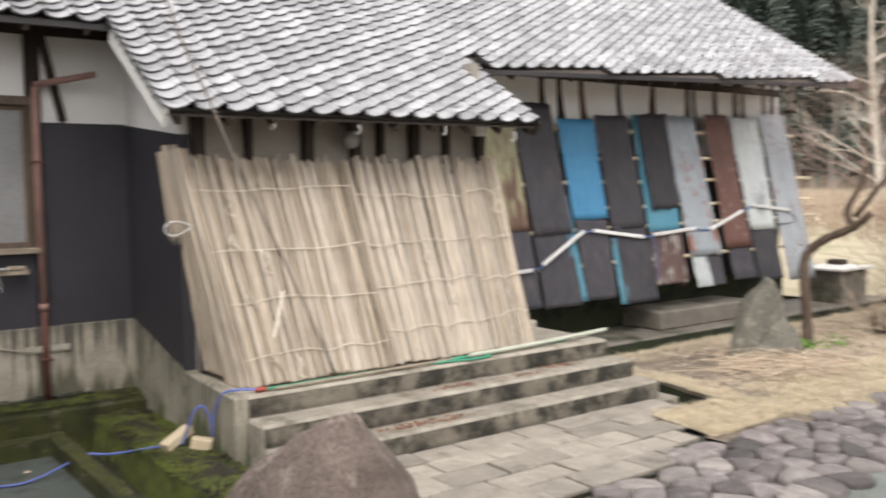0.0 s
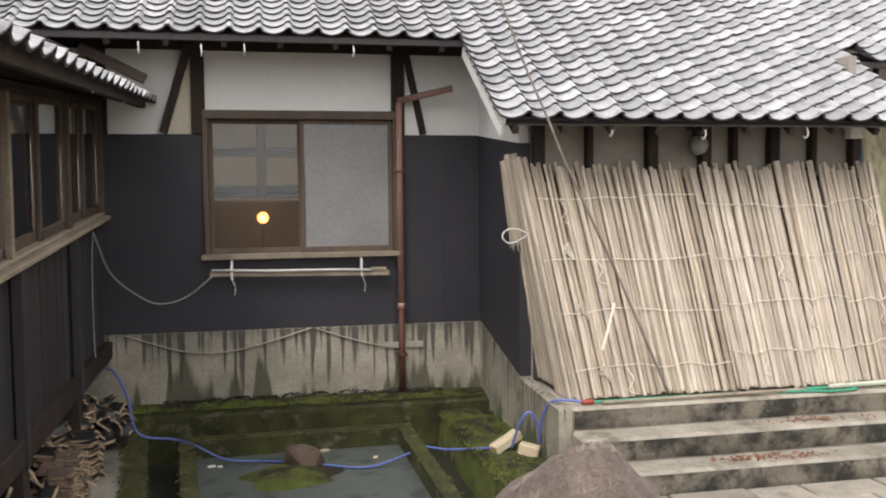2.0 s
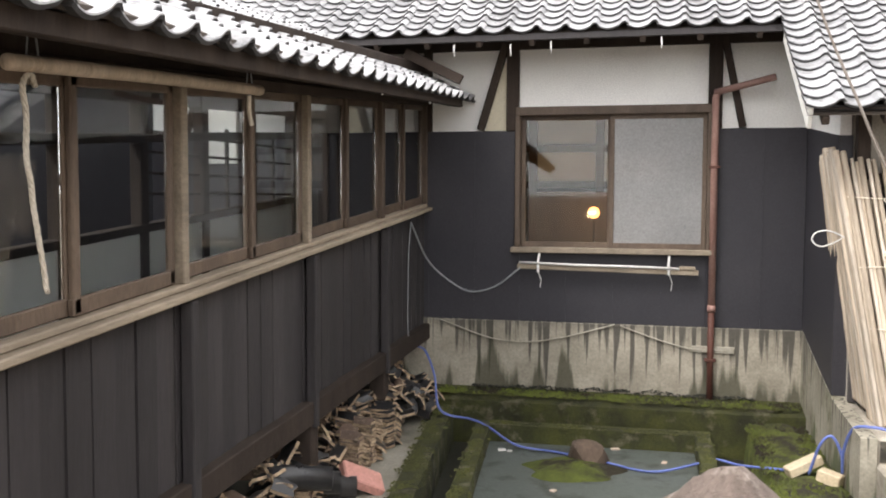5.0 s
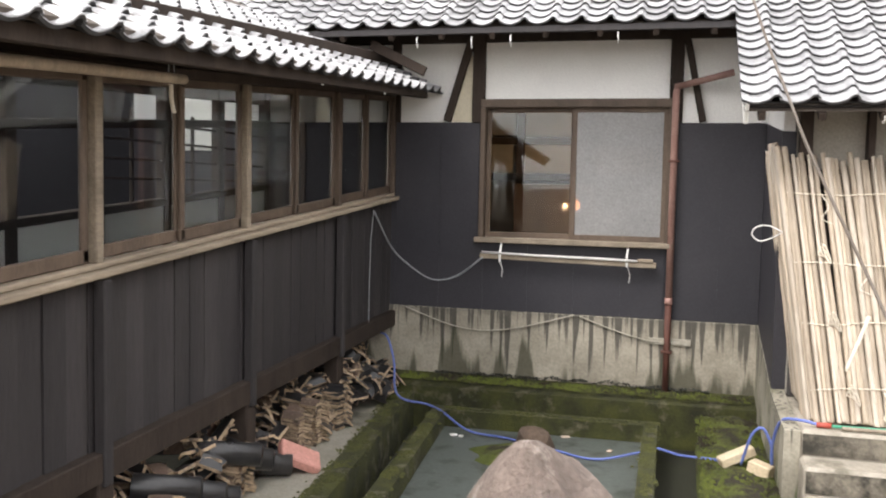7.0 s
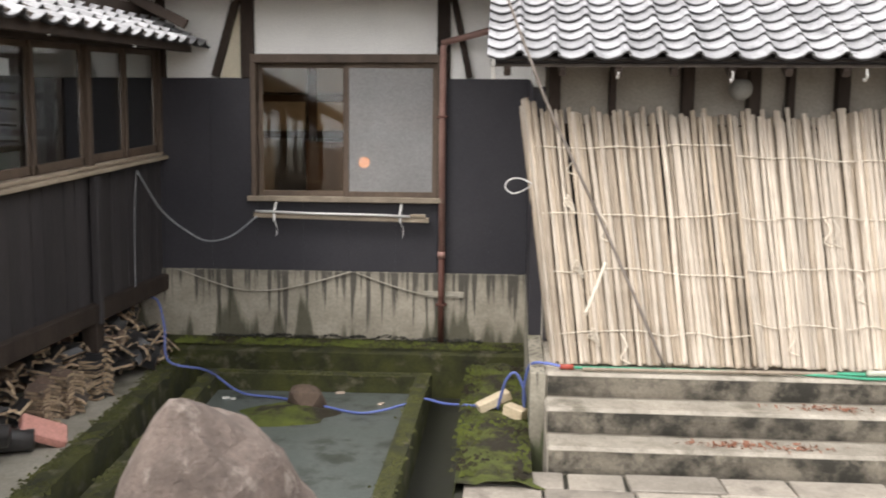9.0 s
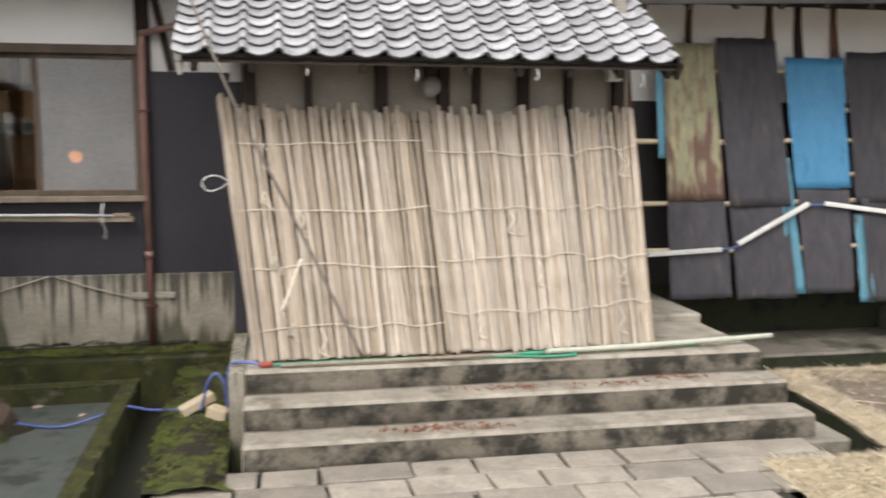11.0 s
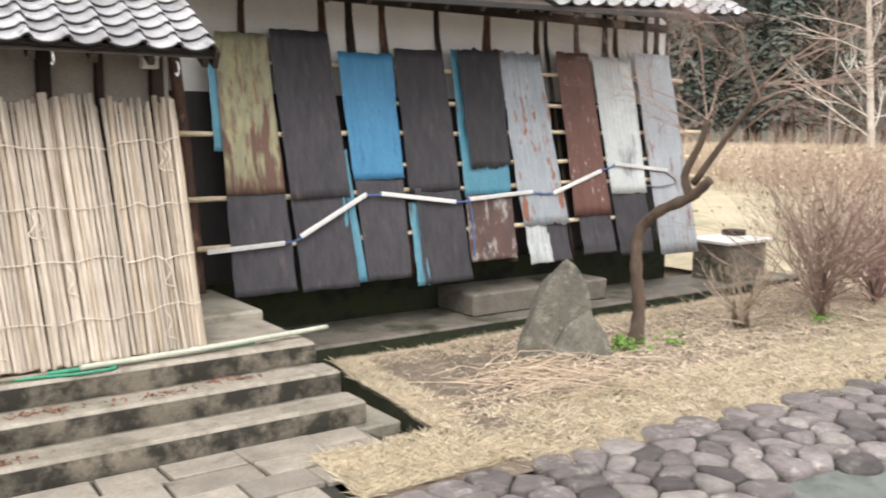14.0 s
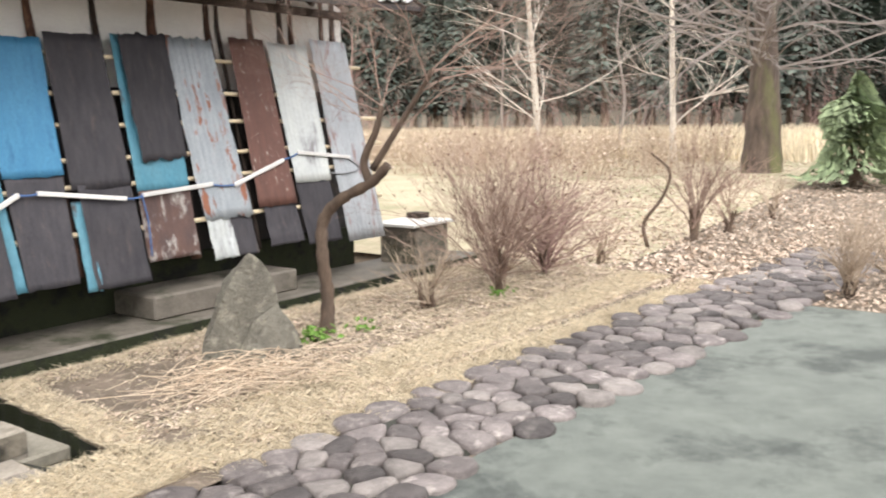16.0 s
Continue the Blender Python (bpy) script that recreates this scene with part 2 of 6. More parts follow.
pond_floor = surf("algae covered pond floor", (0.095, 0.112, 0.100), (0.145, 0.16, 0.148), 3.5, 0.28, 0.25, 30, c3=(0.055, 0.062, 0.05), s3=3.5, t3=(0.5, 0.62), rough2=0.6)
bamboo = surf("dry bamboo", (0.53, 0.465, 0.385), (0.40, 0.34, 0.275), 6, 0.5, 0.25, 40, c3=(0.30, 0.23, 0.16), s3=7, t3=(0.58, 0.78), stretch=(1, 1, 0.25), vary=0.20)
bamboo_grey = surf("greyed bamboo", (0.45, 0.375, 0.29), (0.33, 0.27, 0.205), 6, 0.6, 0.3, 40, c3=(0.20, 0.15, 0.10), s3=7, t3=(0.56, 0.74), stretch=(1, 1, 0.25), vary=0.25)
white_rod = surf("pale greenish rod", (0.60, 0.62, 0.52), (0.50, 0.52, 0.42), 6, 0.45, 0.2, 40)
bamboo_end = surf("pale cut bamboo", (0.70, 0.60, 0.42), (0.58, 0.47, 0.32), 6, 0.5, 0.2, 40)
twine = surf("pale plastic twine", (0.64, 0.57, 0.46), (0.74, 0.68, 0.58), 10, 0.6, 0.3, 80)
tile_mat = surf("wet smoked roof tile", (0.42, 0.42, 0.43), (0.27, 0.27, 0.28), 2.0, 0.2, 0.3, 60, c3=(0.11, 0.11, 0.113), s3=6, t3=(0.55, 0.70), vary=0.28, spec=0.75, rough2=0.4)
tile_joined = surf("wet smoked roof tile, joined", (0.42, 0.42, 0.43), (0.27, 0.27, 0.28), 2.0, 0.2, 0.3, 60, c3=(0.11, 0.11, 0.113), s3=6, t3=(0.55, 0.70), vary=0.28, spec=0.75, rough2=0.4, island=True)
# Shade of the gaps between courses, painted onto the tile lips.
tile_gap_shade = surf("tile edge in painted gap shade", (0.05, 0.05, 0.052), (0.08, 0.08, 0.084), 5, 0.6, 0.2, 60, spec=0.2)
copper = surf("brown painted pipe", (0.27, 0.15, 0.125), (0.33, 0.20, 0.17), 6, 0.5, 0.2, 60)
copper_dark = surf("rusty pipe", (0.13, 0.045, 0.03), (0.09, 0.035, 0.025), 8, 0.6, 0.3, 60)
asphalt = surf("wet green-grey asphalt", (0.215, 0.238, 0.212), (0.165, 0.183, 0.165), 3.0, 0.55, 1.0, 160, c3=(0.09, 0.102, 0.094), s3=0.8, t3=(0.50, 0.60), vary=0, rough2=0.8, spec=0.35)
soil = surf("leaf-strewn soil", (0.27, 0.215, 0.165), (0.16, 0.13, 0.095), 3, 0.95, 1.0, 40, c3=(0.42, 0.345, 0.27), s3=9, t3=(0.54, 0.66), vary=0, dist=0.03)
rock_mat = surf("grey-green boulder", (0.26, 0.245, 0.20), (0.14, 0.13, 0.108), 3, 0.85, 1.0, 22, c3=(0.38, 0.36, 0.29), s3=7, t3=(0.54, 0.66), dist=0.04)
boulder_mat = surf("pinkish brown boulder", (0.30, 0.235, 0.20), (0.15, 0.118, 0.10), 5, 0.85, 1.0, 30, c3=(0.46, 0.39, 0.34), s3=9, t3=(0.55, 0.68), dist=0.04)
cobble_mat = surf("purplish cobble", (0.19, 0.165, 0.158), (0.105, 0.09, 0.088), 6, 0.5, 1.0, 22, c3=(0.38, 0.34, 0.315), s3=7, t3=(0.56, 0.72), vary=0.6, dist=0.02)
cobble_joined = surf("purplish cobble, joined", (0.20, 0.175, 0.168), (0.115, 0.10, 0.096), 6, 0.5, 1.0, 22, c3=(0.36, 0.32, 0.30), s3=7, t3=(0.56, 0.72), vary=0.5, dist=0.02, island=True)
cobble_pale = surf("pale greyish cobble", (0.31, 0.275, 0.255), (0.19, 0.17, 0.16), 6, 0.5, 1.0, 22, c3=(0.17, 0.15, 0.14), s3=7, t3=(0.56, 0.72), vary=0.25, dist=0.02)
flag_mat = surf("pale flagstone", (0.36, 0.32, 0.27), (0.24, 0.215, 0.18), 4, 0.55, 0.5, 40, c3=(0.15, 0.13, 0.11), s3=3, t3=(0.55, 0.7), vary=0.22)
bark = surf("brown bark", (0.15, 0.105, 0.075), (0.085, 0.06, 0.045), 8, 0.9, 1.0, 30, stretch=(1, 1, 0.4), dist=0.02)
twig = surf("reddish bare twigs", (0.29, 0.17, 0.155), (0.38, 0.27, 0.235), 3, 0.8, 0.2, 40)
straw_stalk = surf("bleached dry stalks", (0.66, 0.55, 0.42), (0.48, 0.37, 0.27), 5, 0.8, 0.2, 40, vary=0.35, island=True)
twig_pale = surf("pale dry stems", (0.47, 0.38, 0.29), (0.33, 0.255, 0.19), 4, 0.8, 0.2, 40)
glass = bpy.data.materials.new("window glass")
glass.use_nodes = True
gb = glass.node_tree.nodes["Principled BSDF"]
gb.inputs["Base Color"].default_value = (0.9, 0.95, 0.95, 1)
gb.inputs["Roughness"].default_value = 0.02
gb.inputs["Transmission Weight"].default_value = 1.0
gb.inputs["IOR"].default_value = 1.45
frosted = surf("misted glass", (0.34, 0.34, 0.34), (0.28, 0.28, 0.28), 2, 0.35, 0.05, 60)
frosted.node_tree.nodes["Principled BSDF"].inputs["Alpha"].default_value = 0.62
white_paint = surf("white plastic pipe", (0.75, 0.74, 0.72), (0.62, 0.61, 0.6), 5, 0.4, 0.15, 60)
blue_rope = surf("blue rope", (0.05, 0.11, 0.26), (0.08, 0.15, 0.33), 20, 0.6, 0.3, 80)
blue_hose = surf("blue hose", (0.09, 0.13, 0.36), (0.13, 0.17, 0.44), 9, 0.35, 0.1, 60)
green_hose = surf("green hose", (0.03, 0.22, 0.13), (0.05, 0.28, 0.17), 9, 0.4, 0.1, 60)
timber_pole = surf("weathered thin pole", (0.13, 0.105, 0.085), (0.24, 0.21, 0.185), 2, 0.7, 0.2, 60)
grey_wire = surf("grey cable", (0.20, 0.21, 0.22), (0.28, 0.29, 0.3), 9, 0.5, 0.1, 60)
white_board = surf("white board", (0.75, 0.74, 0.70), (0.64, 0.63, 0.6), 3, 0.7, 0.2, 60)
lawn_mat = surf("pale winter lawn", (0.46, 0.40, 0.28), (0.40, 0.34, 0.235), 0.4, 0.95, 0.6, 12, c3=(0.29, 0.28, 0.17), s3=0.5, t3=(0.5, 0.62), vary=0)
straw_mat = surf("yellow straw", (0.72, 0.63, 0.47), (0.56, 0.48, 0.345), 5, 0.9, 0.3, 60, vary=0.3, island=True)
dead_leaf = surf("curled dead leaf", (0.22, 0.13, 0.09), (0.14, 0.085, 0.06), 5, 0.85, 0.3, 60, vary=0.4, island=True)
leaf_mat = surf("dead leaves", (0.60, 0.495, 0.40), (0.41, 0.315, 0.245), 5, 0.85, 0.3, 60, c3=(0.64, 0.54, 0.45), s3=3, vary=0.5, island=True)
# Needle tone lifted and greyed as painted distance haze.
needle = surf("conifer needles with painted haze", (0.085, 0.108, 0.088), (0.115, 0.14, 0.115), 0.6, 0.9, 0.3, 9, vary=0.4, island=True)
needle_bright = surf("fresh green needles", (0.30, 0.36, 0.21), (0.21, 0.27, 0.15), 0.8, 0.9, 0.3, 9, vary=0.4, island=True)
birch_bark = surf("white birch bark", (0.66, 0.60, 0.52), (0.50, 0.45, 0.39), 3, 0.8, 0.3, 30, c3=(0.12, 0.10, 0.09), s3=3, t3=(0.6, 0.68))
twig_brown = surf("brown bare twigs", (0.235, 0.155, 0.125), (0.34, 0.25, 0.20), 3, 0.8, 0.2, 40)
soffit = surf("brown eave boards", (0.095, 0.075, 0.06), (0.06, 0.047, 0.038), 4, 0.8, 0.3, 50, stretch=(1, 0.2, 1))
twig_grey = surf("grey bare twigs", (0.33, 0.29, 0.27), (0.23, 0.20, 0.18), 3, 0.8, 0.2, 40)
hill_mat = surf("wooded hillside", (0.10, 0.085, 0.065), (0.055, 0.065, 0.045), 0.02, 0.95, 0.2, 0.6, c3=(0.17, 0.125, 0.105), s3=0.03, vary=0)
green_leaf = surf("fresh green leaves", (0.16, 0.30, 0.05), (0.12, 0.23, 0.04), 9, 0.7, 0.2, 60, island=True)
tin = {
    "dark": surf("dark grey tin", (0.039, 0.0375, 0.045), (0.066, 0.062, 0.069), 5, 0.6, 0.3, 50, c3=(0.125, 0.10, 0.09), s3=4, t3=(0.58, 0.74), stretch=(3, 3, 0.3), vary=0.25, spec=0.35),
    "blue": surf("blue painted tin", (0.040, 0.175, 0.33), (0.065, 0.235, 0.40), 3, 0.5, 0.15, 50, c3=(0.022, 0.11, 0.23), s3=3, t3=(0.56, 0.70), stretch=(2.5, 2.5, 0.3), metal=0.1),
    "teal": surf("faded light blue tin", (0.07, 0.23, 0.32), (0.12, 0.29, 0.37), 3, 0.5, 0.15, 50, c3=(0.07, 0.07, 0.075), s3=4, t3=(0.60, 0.66), stretch=(1, 1, 0.3), metal=0.1),
    "yellow": surf("yellow-green tin gone rusty", (0.40, 0.37, 0.20), (0.24, 0.25, 0.18), 4, 0.6, 0.25, 50, c3=(0.17, 0.085, 0.06), s3=3.4, t3=(0.50, 0.66), stretch=(4.5, 4.5, 0.4), metal=0.1),
    "grey": surf("light blue-grey tin with rust", (0.33, 0.36, 0.385), (0.25, 0.28, 0.305), 4, 0.45, 0.15, 50, c3=(0.24, 0.10, 0.06), s3=3.2, t3=(0.555, 0.59), stretch=(2.2, 2.2, 0.4), metal=0.25),
    "brown": surf("red-brown painted tin", (0.15, 0.072, 0.056), (0.11, 0.056, 0.046), 4, 0.55, 0.15, 50, c3=(0.50, 0.46, 0.42), s3=9, t3=(0.62, 0.66), stretch=(3.2, 3.2, 0.3), metal=0.1),
    "pale": surf("pale galvanised tin", (0.60, 0.63, 0.61), (0.46, 0.49, 0.50), 3, 0.4, 0.15, 50, c3=(0.24, 0.23, 0.24), s3=3, t3=(0.56, 0.66), stretch=(2, 2, 0.3), metal=0.3),
    "palerust": surf("pale galvanised tin with rust runs", (0.50, 0.53, 0.56), (0.38, 0.41, 0.44), 3, 0.4, 0.15, 50, c3=(0.29, 0.16, 0.14), s3=4, t3=(0.56, 0.66), stretch=(2, 2, 0.3), metal=0.3),
    "rusty": surf("rust-blotched tin", (0.12, 0.068, 0.055), (0.075, 0.05, 0.048), 4, 0.65, 0.3, 50, c3=(0.36, 0.34, 0.32), s3=5, t3=(0.52, 0.62), stretch=(1.6, 1.6, 0.6), metal=0.1),
}

streaked(tin["yellow"], (0.11, 0.052, 0.04), 0.25, 1.15, 0.9, 9, down=False)
concrete_dark = surf("wet dark concrete", (0.22, 0.195, 0.165), (0.12, 0.108, 0.088), 2.2, 0.55, 0.5, 45, c3=(0.04, 0.045, 0.022), s3=2.0, t3=(0.50, 0.64), rough2=0.85)
# Wall moss; also the recess shade painted on the wing's plinth.
moss_and_recess = surf("dark wall moss and recess shade", (0.02, 0.026, 0.010), (0.04, 0.05, 0.016), 3, 0.95, 1.0, 40, c3=(0.012, 0.012, 0.010), s3=3, t3=(0.48, 0.6), dist=0.03)
# Darker, blotched tone for the vertical faces of the steps.
riser_blotch = surf("blotched dark riser", (0.21, 0.185, 0.145), (0.12, 0.105, 0.082), 4, 0.8, 0.6, 45, c3=(0.026, 0.024, 0.018), s3=3.4, t3=(0.42, 0.57))

# ---- roof planes ----
SL = 0.635


def roof_c(x):
    return 3.926 if x < 5.1 else 3.926 + 0.45 * (x - 5.1) / 7


def roof_z(x, y):
    return roof_c(x) + SL * y


def eave_y(x):
    return -0.76 if x < 5.1 else -1.0 - 0.45 * (x - 5.1) / 7


# ---- ground ----
def ground_h(x, y):
    h = 0.0
    d = max(0.0, x - 16)
    h += 0.28 * min(1, d / 18) + 0.008 * max(0, x - 34)
    if y < -6.6 and x < 3.6:
        a = min(1, (-6.6 - y) / 1.2) * min(1, max(0, (3.6 - x) / 1.0))
        h += 0.45 * a * a * (3 - 2 * a)
    return h


def spread(a, b, n):
    return [a + (b - a) * i / n for i in range(n + 1)]


gx = [-2000, -600, -200, -80, -40, -20, -12] + spread(-8, 5.9, 14) + spread(6.2, 20, 28) + spread(22, 60, 14) + [80, 120, 200, 400, 900, 2500]
gy = [-2500, -800, -300, -100, -50, -25, -14] + spread(-10, -6.6, 12) + spread(-6, -5.35, 1) + [-4.3, -3.6, -3.4, -3.0, -2.4, -1.9, -1.35, -1.1, -0.6, 0.0, 3, 8, 15, 25, 40, 70, 120, 300, 900, 2500]
g = M()
idx = {}
for j, y in enumerate(gy):
    for i, x in enumerate(gx):
        z = ground_h(x, y)
        if x <= 6.6 and (-6.1 if x < 3.2 else -5.3) < y <= 0.1:
            z = min(z, -0.34)
        elif -3.0 < y <= 0.1 and x < 13.2:
            z = -0.26
        idx[i, j] = len(g.v)
        g.v.append((x, y, z - 0.02))
g.f = [(idx[i, j], idx[i + 1, j], idx[i + 1, j + 1], idx[i, j + 1]) for j in range(len(gy) - 1) for i in range(len(gx) - 1)]
part("ground", g, soil, label="brown soil strewn with dead leaves", kind="structure", category="ground")

def bed_left(y):
    return 6.30 + (y + 1.38) * 0.14


def bed_h(x, y):
    r = math.hypot(x - 7.0, y + 2.2)
    return 0.05 + 0.02 * noise.noise((x * 1.3, y * 1.3, 3)) + 0.012 * noise.noise((x * 5, y * 5, 1)) - 0.05 * max(0, 1 - r)


NB = 60
bedm = M()
bedm.grid(lambda u, v: (bed_left(-3.5 + 2.12 * v) + (13.6 - 6.0) * u, -3.5 + 2.12 * v, bed_h(bed_left(-3.5 + 2.12 * v) + 7.6 * u, -3.5 + 2.12 * v)), NB, 18)
bedm.grid(lambda u, v: (bed_left(-3.5 + 2.12 * u) + 0.02 * (1 - v), -3.5 + 2.12 * u, -0.36 + (0.36 + bed_h(bed_left(-3.5 + 2.12 * u), -3.5 + 2.12 * u)) * v), 18, 3)
bedm.grid(lambda u, v: (bed_left(-1.38) + 7.6 * u, -1.38, -0.36 + (0.36 + bed_h(bed_left(-1.38) + 7.6 * u, -1.38)) * v), NB, 3)
bedm.grid(lambda u, v: (5.0 + 8.9 * u, -4.3 + 0.8 * v, 0.0 + v * (bed_h(max(bed_left(-3.5), 5.0 + 8.9 * u), -3.5) if 5 + 8.9 * u > bed_left(-3.5) else 0.0)), 60, 6)
bedm.grid(lambda u, v: (5.0 + u * (bed_left(-3.5) - 5.0), -3.5, -0.36 + 0.36 * v), 4, 2)
part("garden_bed", bedm, soil, label="brown soil bed strewn with leaves and straw", kind="structure", category="ground")
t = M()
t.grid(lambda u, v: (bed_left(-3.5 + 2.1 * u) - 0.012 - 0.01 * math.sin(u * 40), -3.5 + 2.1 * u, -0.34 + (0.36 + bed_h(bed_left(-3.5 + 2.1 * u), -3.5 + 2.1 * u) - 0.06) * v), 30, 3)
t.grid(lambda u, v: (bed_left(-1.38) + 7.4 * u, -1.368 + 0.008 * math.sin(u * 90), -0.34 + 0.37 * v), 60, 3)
part("bed_edging", t, moss_and_recess, label="black mossy edging wall of the bed above the drain", kind="structure", category="curb")
lawn = M()
lawn.grid(lambda u, v: (13.4 + 46 * u, -3.2 + 3.4 * u + (26 + 30 * u) * v, 0.012 + ground_h(13.4 + 46 * u, 0)), 30, 14)
part("lawn", lawn, lawn_mat, label="pale dry winter lawn", kind="structure", category="ground")


def cob_outer(x):
    return -5.42 - 0.088 * max(0.0, x - 7.2)


def cob_inner(x):
    return (-4.48 if x < 4.4 else -4.27) - 0.07 * max(0.0, x - 7.2)


road = M()
road.grid(lambda u, v: (3.6 + 9.3 * u, -12 + (12 + cob_outer(3.6 + 9.3 * u) + 0.10) * v, 0.002), 30, 20)
part("road", road, asphalt, label="wet green-grey asphalt yard with darker damp patches", kind="structure", category="road")

# ---- back wall of the court, with its window ----
bw = M()
bw.box(-13, 0, 2.66, -0.86, 0.12, 3.9, 0)
bw.box(-0.86, 0, 2.86, 0.86, 0.12, 3.9, 0)
bw.box(0.86, 0, 2.66, 2.6, 0.12, 3.9, 0)
wall_back = part("wall_north", bw, plaster, label="white plaster wall under tiled eave", kind="structure", category="wall")
sd = M()
sd.box(-13, -0.03, 0.85, -0.86, 0.12, 2.66, 0.004)
sd.box(-0.86, -0.03, 0.85, 0.86, 0.12, 1.55, 0.004)
sd.box(0.86, -0.03, 0.85, 1.70, 0.12, 2.66, 0.004)
for x in (-1.75, -1.3, -0.86, -0.42, 0.02, 0.46, 0.9, 1.34):
    z1 = 1.54 if -0.87 < x < 0.86 else 2.655
    sd.box(x - 0.006, -0.035, 0.86, x + 0.006, -0.028, z1, 0)
part("siding", sd, tin_black, wall_back, "black sheet siding")
pl = M()
pl.box(-13, -0.05, -0.3, 1.72, 0.12, 0.85, 0.01)
part("plinth", pl, plinth_mat, wall_back, "stained concrete plinth with black drips")
cb = M()
cb.hexa([(-1.20, -0.004, 2.665), (-0.99, -0.004, 2.665), (-0.99, 0.0, 2.665), (-1.20, 0.0, 2.665), (-1.02, -0.004, 3.3), (-0.99, -0.004, 3.3), (-0.99, 0.0, 3.3), (-1.02, 0.0, 3.3)])
part("patch", cb, cream_plaster, wall_back, "cream plaster patch")
for a, b, w in (((-0.93, -0.02, 2.66), (-0.93, -0.02, 3.5), 0.12), ((0.91, -0.02, 2.66), (0.91, -0.02, 3.5), 0.12),
                ((-1.24, -0.03, 2.67), (-1.0, -0.03, 3.48), 0.07), ((1.15, -0.03, 2.67), (0.98, -0.03, 3.48), 0.06), ((-1.76, -0.02, 2.66), (-1.76, -0.02, 3.5), 0.08), ((-3.9, -0.02, 2.66), (-3.9, -0.02, 3.5), 0.12), ((-4.35, -0.02, 2.67), (-4.0, -0.02, 3.5), 0.08), ((-6.0, -0.02, 2.66), (-6.0, -0.02, 3.5), 0.12), ((-8.0, -0.02, 2.66), (-8.0, -0.02, 3.5), 0.12)):
    t = M()
    t.beam(a, b, w, 0.07, up=(0, 1, 0))
    part("post", t, timber, wall_back)
t = M()
t.box(-2.6, -0.05, 3.42, 5.0, 0.06, 3.56)
part("wall_plate", t, timber, wall_back)

t = M()
t.box(-4.12, -0.06, 2.36, -3.76, 0.0, 2.95)
part("shutter", t, white_board, wall_back, "white window panel")
# the window
win = thing("window_1", (0, 0, 1.56), "brown wooden sliding window, one half misted, in a black wall", "window", kind="structure")
wf = M()
wf.box(-0.90, -0.07, 2.80, 0.90, 0.10, 2.88)
wf.box(-0.90, -0.07, 1.55, -0.85, 0.10, 2.80)
wf.box(0.85, -0.07, 1.55, 0.90, 0.10, 2.80)
part("window_frame", wf, frame_wood, win)
t = M()
t.box(-0.93, -0.12, 1.51, 0.93, 0.08, 1.56)
part("window_sill", t, sill_wood, win, "worn wooden sill")
for x0, x1, y, gm, nm in ((-0.85, 0.0, 0.045, glass, "clear"), (-0.02, 0.85, 0.0, frosted, "misted")):
    s = M()
    s.box(x0, y - 0.015, 1.56, x0 + 0.04, y + 0.015, 2.8, 0.003)
    s.box(x1 - 0.04, y - 0.015, 1.56, x1, y + 0.015, 2.8, 0.003)
    s.box(x0 + 0.04, y - 0.015, 1.56, x1 - 0.04, y + 0.015, 1.61, 0.003)
    s.box(x0 + 0.04, y - 0.015, 2.76, x1 - 0.04, y + 0.015, 2.8, 0.003)
    sash = part("sash", s, frame_wood, win)
    p = M()
    p.box(x0 + 0.04, y - 0.002, 1.61, x1 - 0.04, y + 0.002, 2.76, 0)
    q = part("pane", p, gm, sash, nm + " glass pane")
    q.visible_shadow = False

# room behind it
rm = M()
rm.box(-2.4, 4.5, 0.6, 2.6, 4.6, 3.4, 0)
rm.box(-2.5, 0.12, 0.6, -2.4, 4.6, 3.4, 0)
rm.box(2.6, 0.12, 0.6, 2.7, 4.6, 3.4, 0)
wall_room = part("wall_room", rm, grey_plaster, label="dim plaster walls of the room behind the window", kind="structure", category="wall")
t = M()
t.box(-2.5, 0.12, 0.9, 2.7, 4.6, 1.0, 0)
part("floor", t, timber, label="dark wooden floor of the dim room", kind="structure", category="floor")
t = M()
t.box(-2.5, 0.12, 3.4, 2.7, 4.6, 3.5, 0)
part("ceiling", t, timber, label="dark boarded ceiling of the dim room", kind="structure", category="ceiling")
for x in (-1.3, -0.35, 0.75, 1.6):
    t = M()
    t.box(x - 0.06, 4.42, 1.0, x + 0.06, 4.5, 3.4)
    part("room_post", t, timber, wall_room)
for z in (2.72, 2.2):
    t = M()
    t.box(-2.4, 4.44, z - 0.05, 2.6, 4.5, z + 0.05)
    part("rail", t, timber, wall_room)
t = M()
t.box(-1.3, 4.0, 1.0, 0.75, 4.35, 2.1)
part("cabinet", t, timber, label="low dark wooden cabinet against the room's far wall", category="cabinet")
bulb_glow = bpy.data.materials.new("bulb glow")
bulb_glow.use_nodes = True
bb = bulb_glow.node_tree.nodes["Principled BSDF"]
bb.inputs["Emission Color"].default_value = (1, 0.33, 0.08, 1)
bb.inputs["Emission Strength"].default_value = 2.0
lampo = thing("table_lamp", (-0.35, 3.2, 1.0), "lit warm globe lamp on a slim stand in a dim room", "lamp")
t = M()
t.tube([(-0.35, 3.2, 1.0), (-0.35, 3.2, 1.02), (-0.35, 3.2, 1.021), (-0.35, 3.2, 1.76)], [0.12, 0.12, 0.015, 0.015], 12)
part("stand", t, timber, lampo)
t = M()
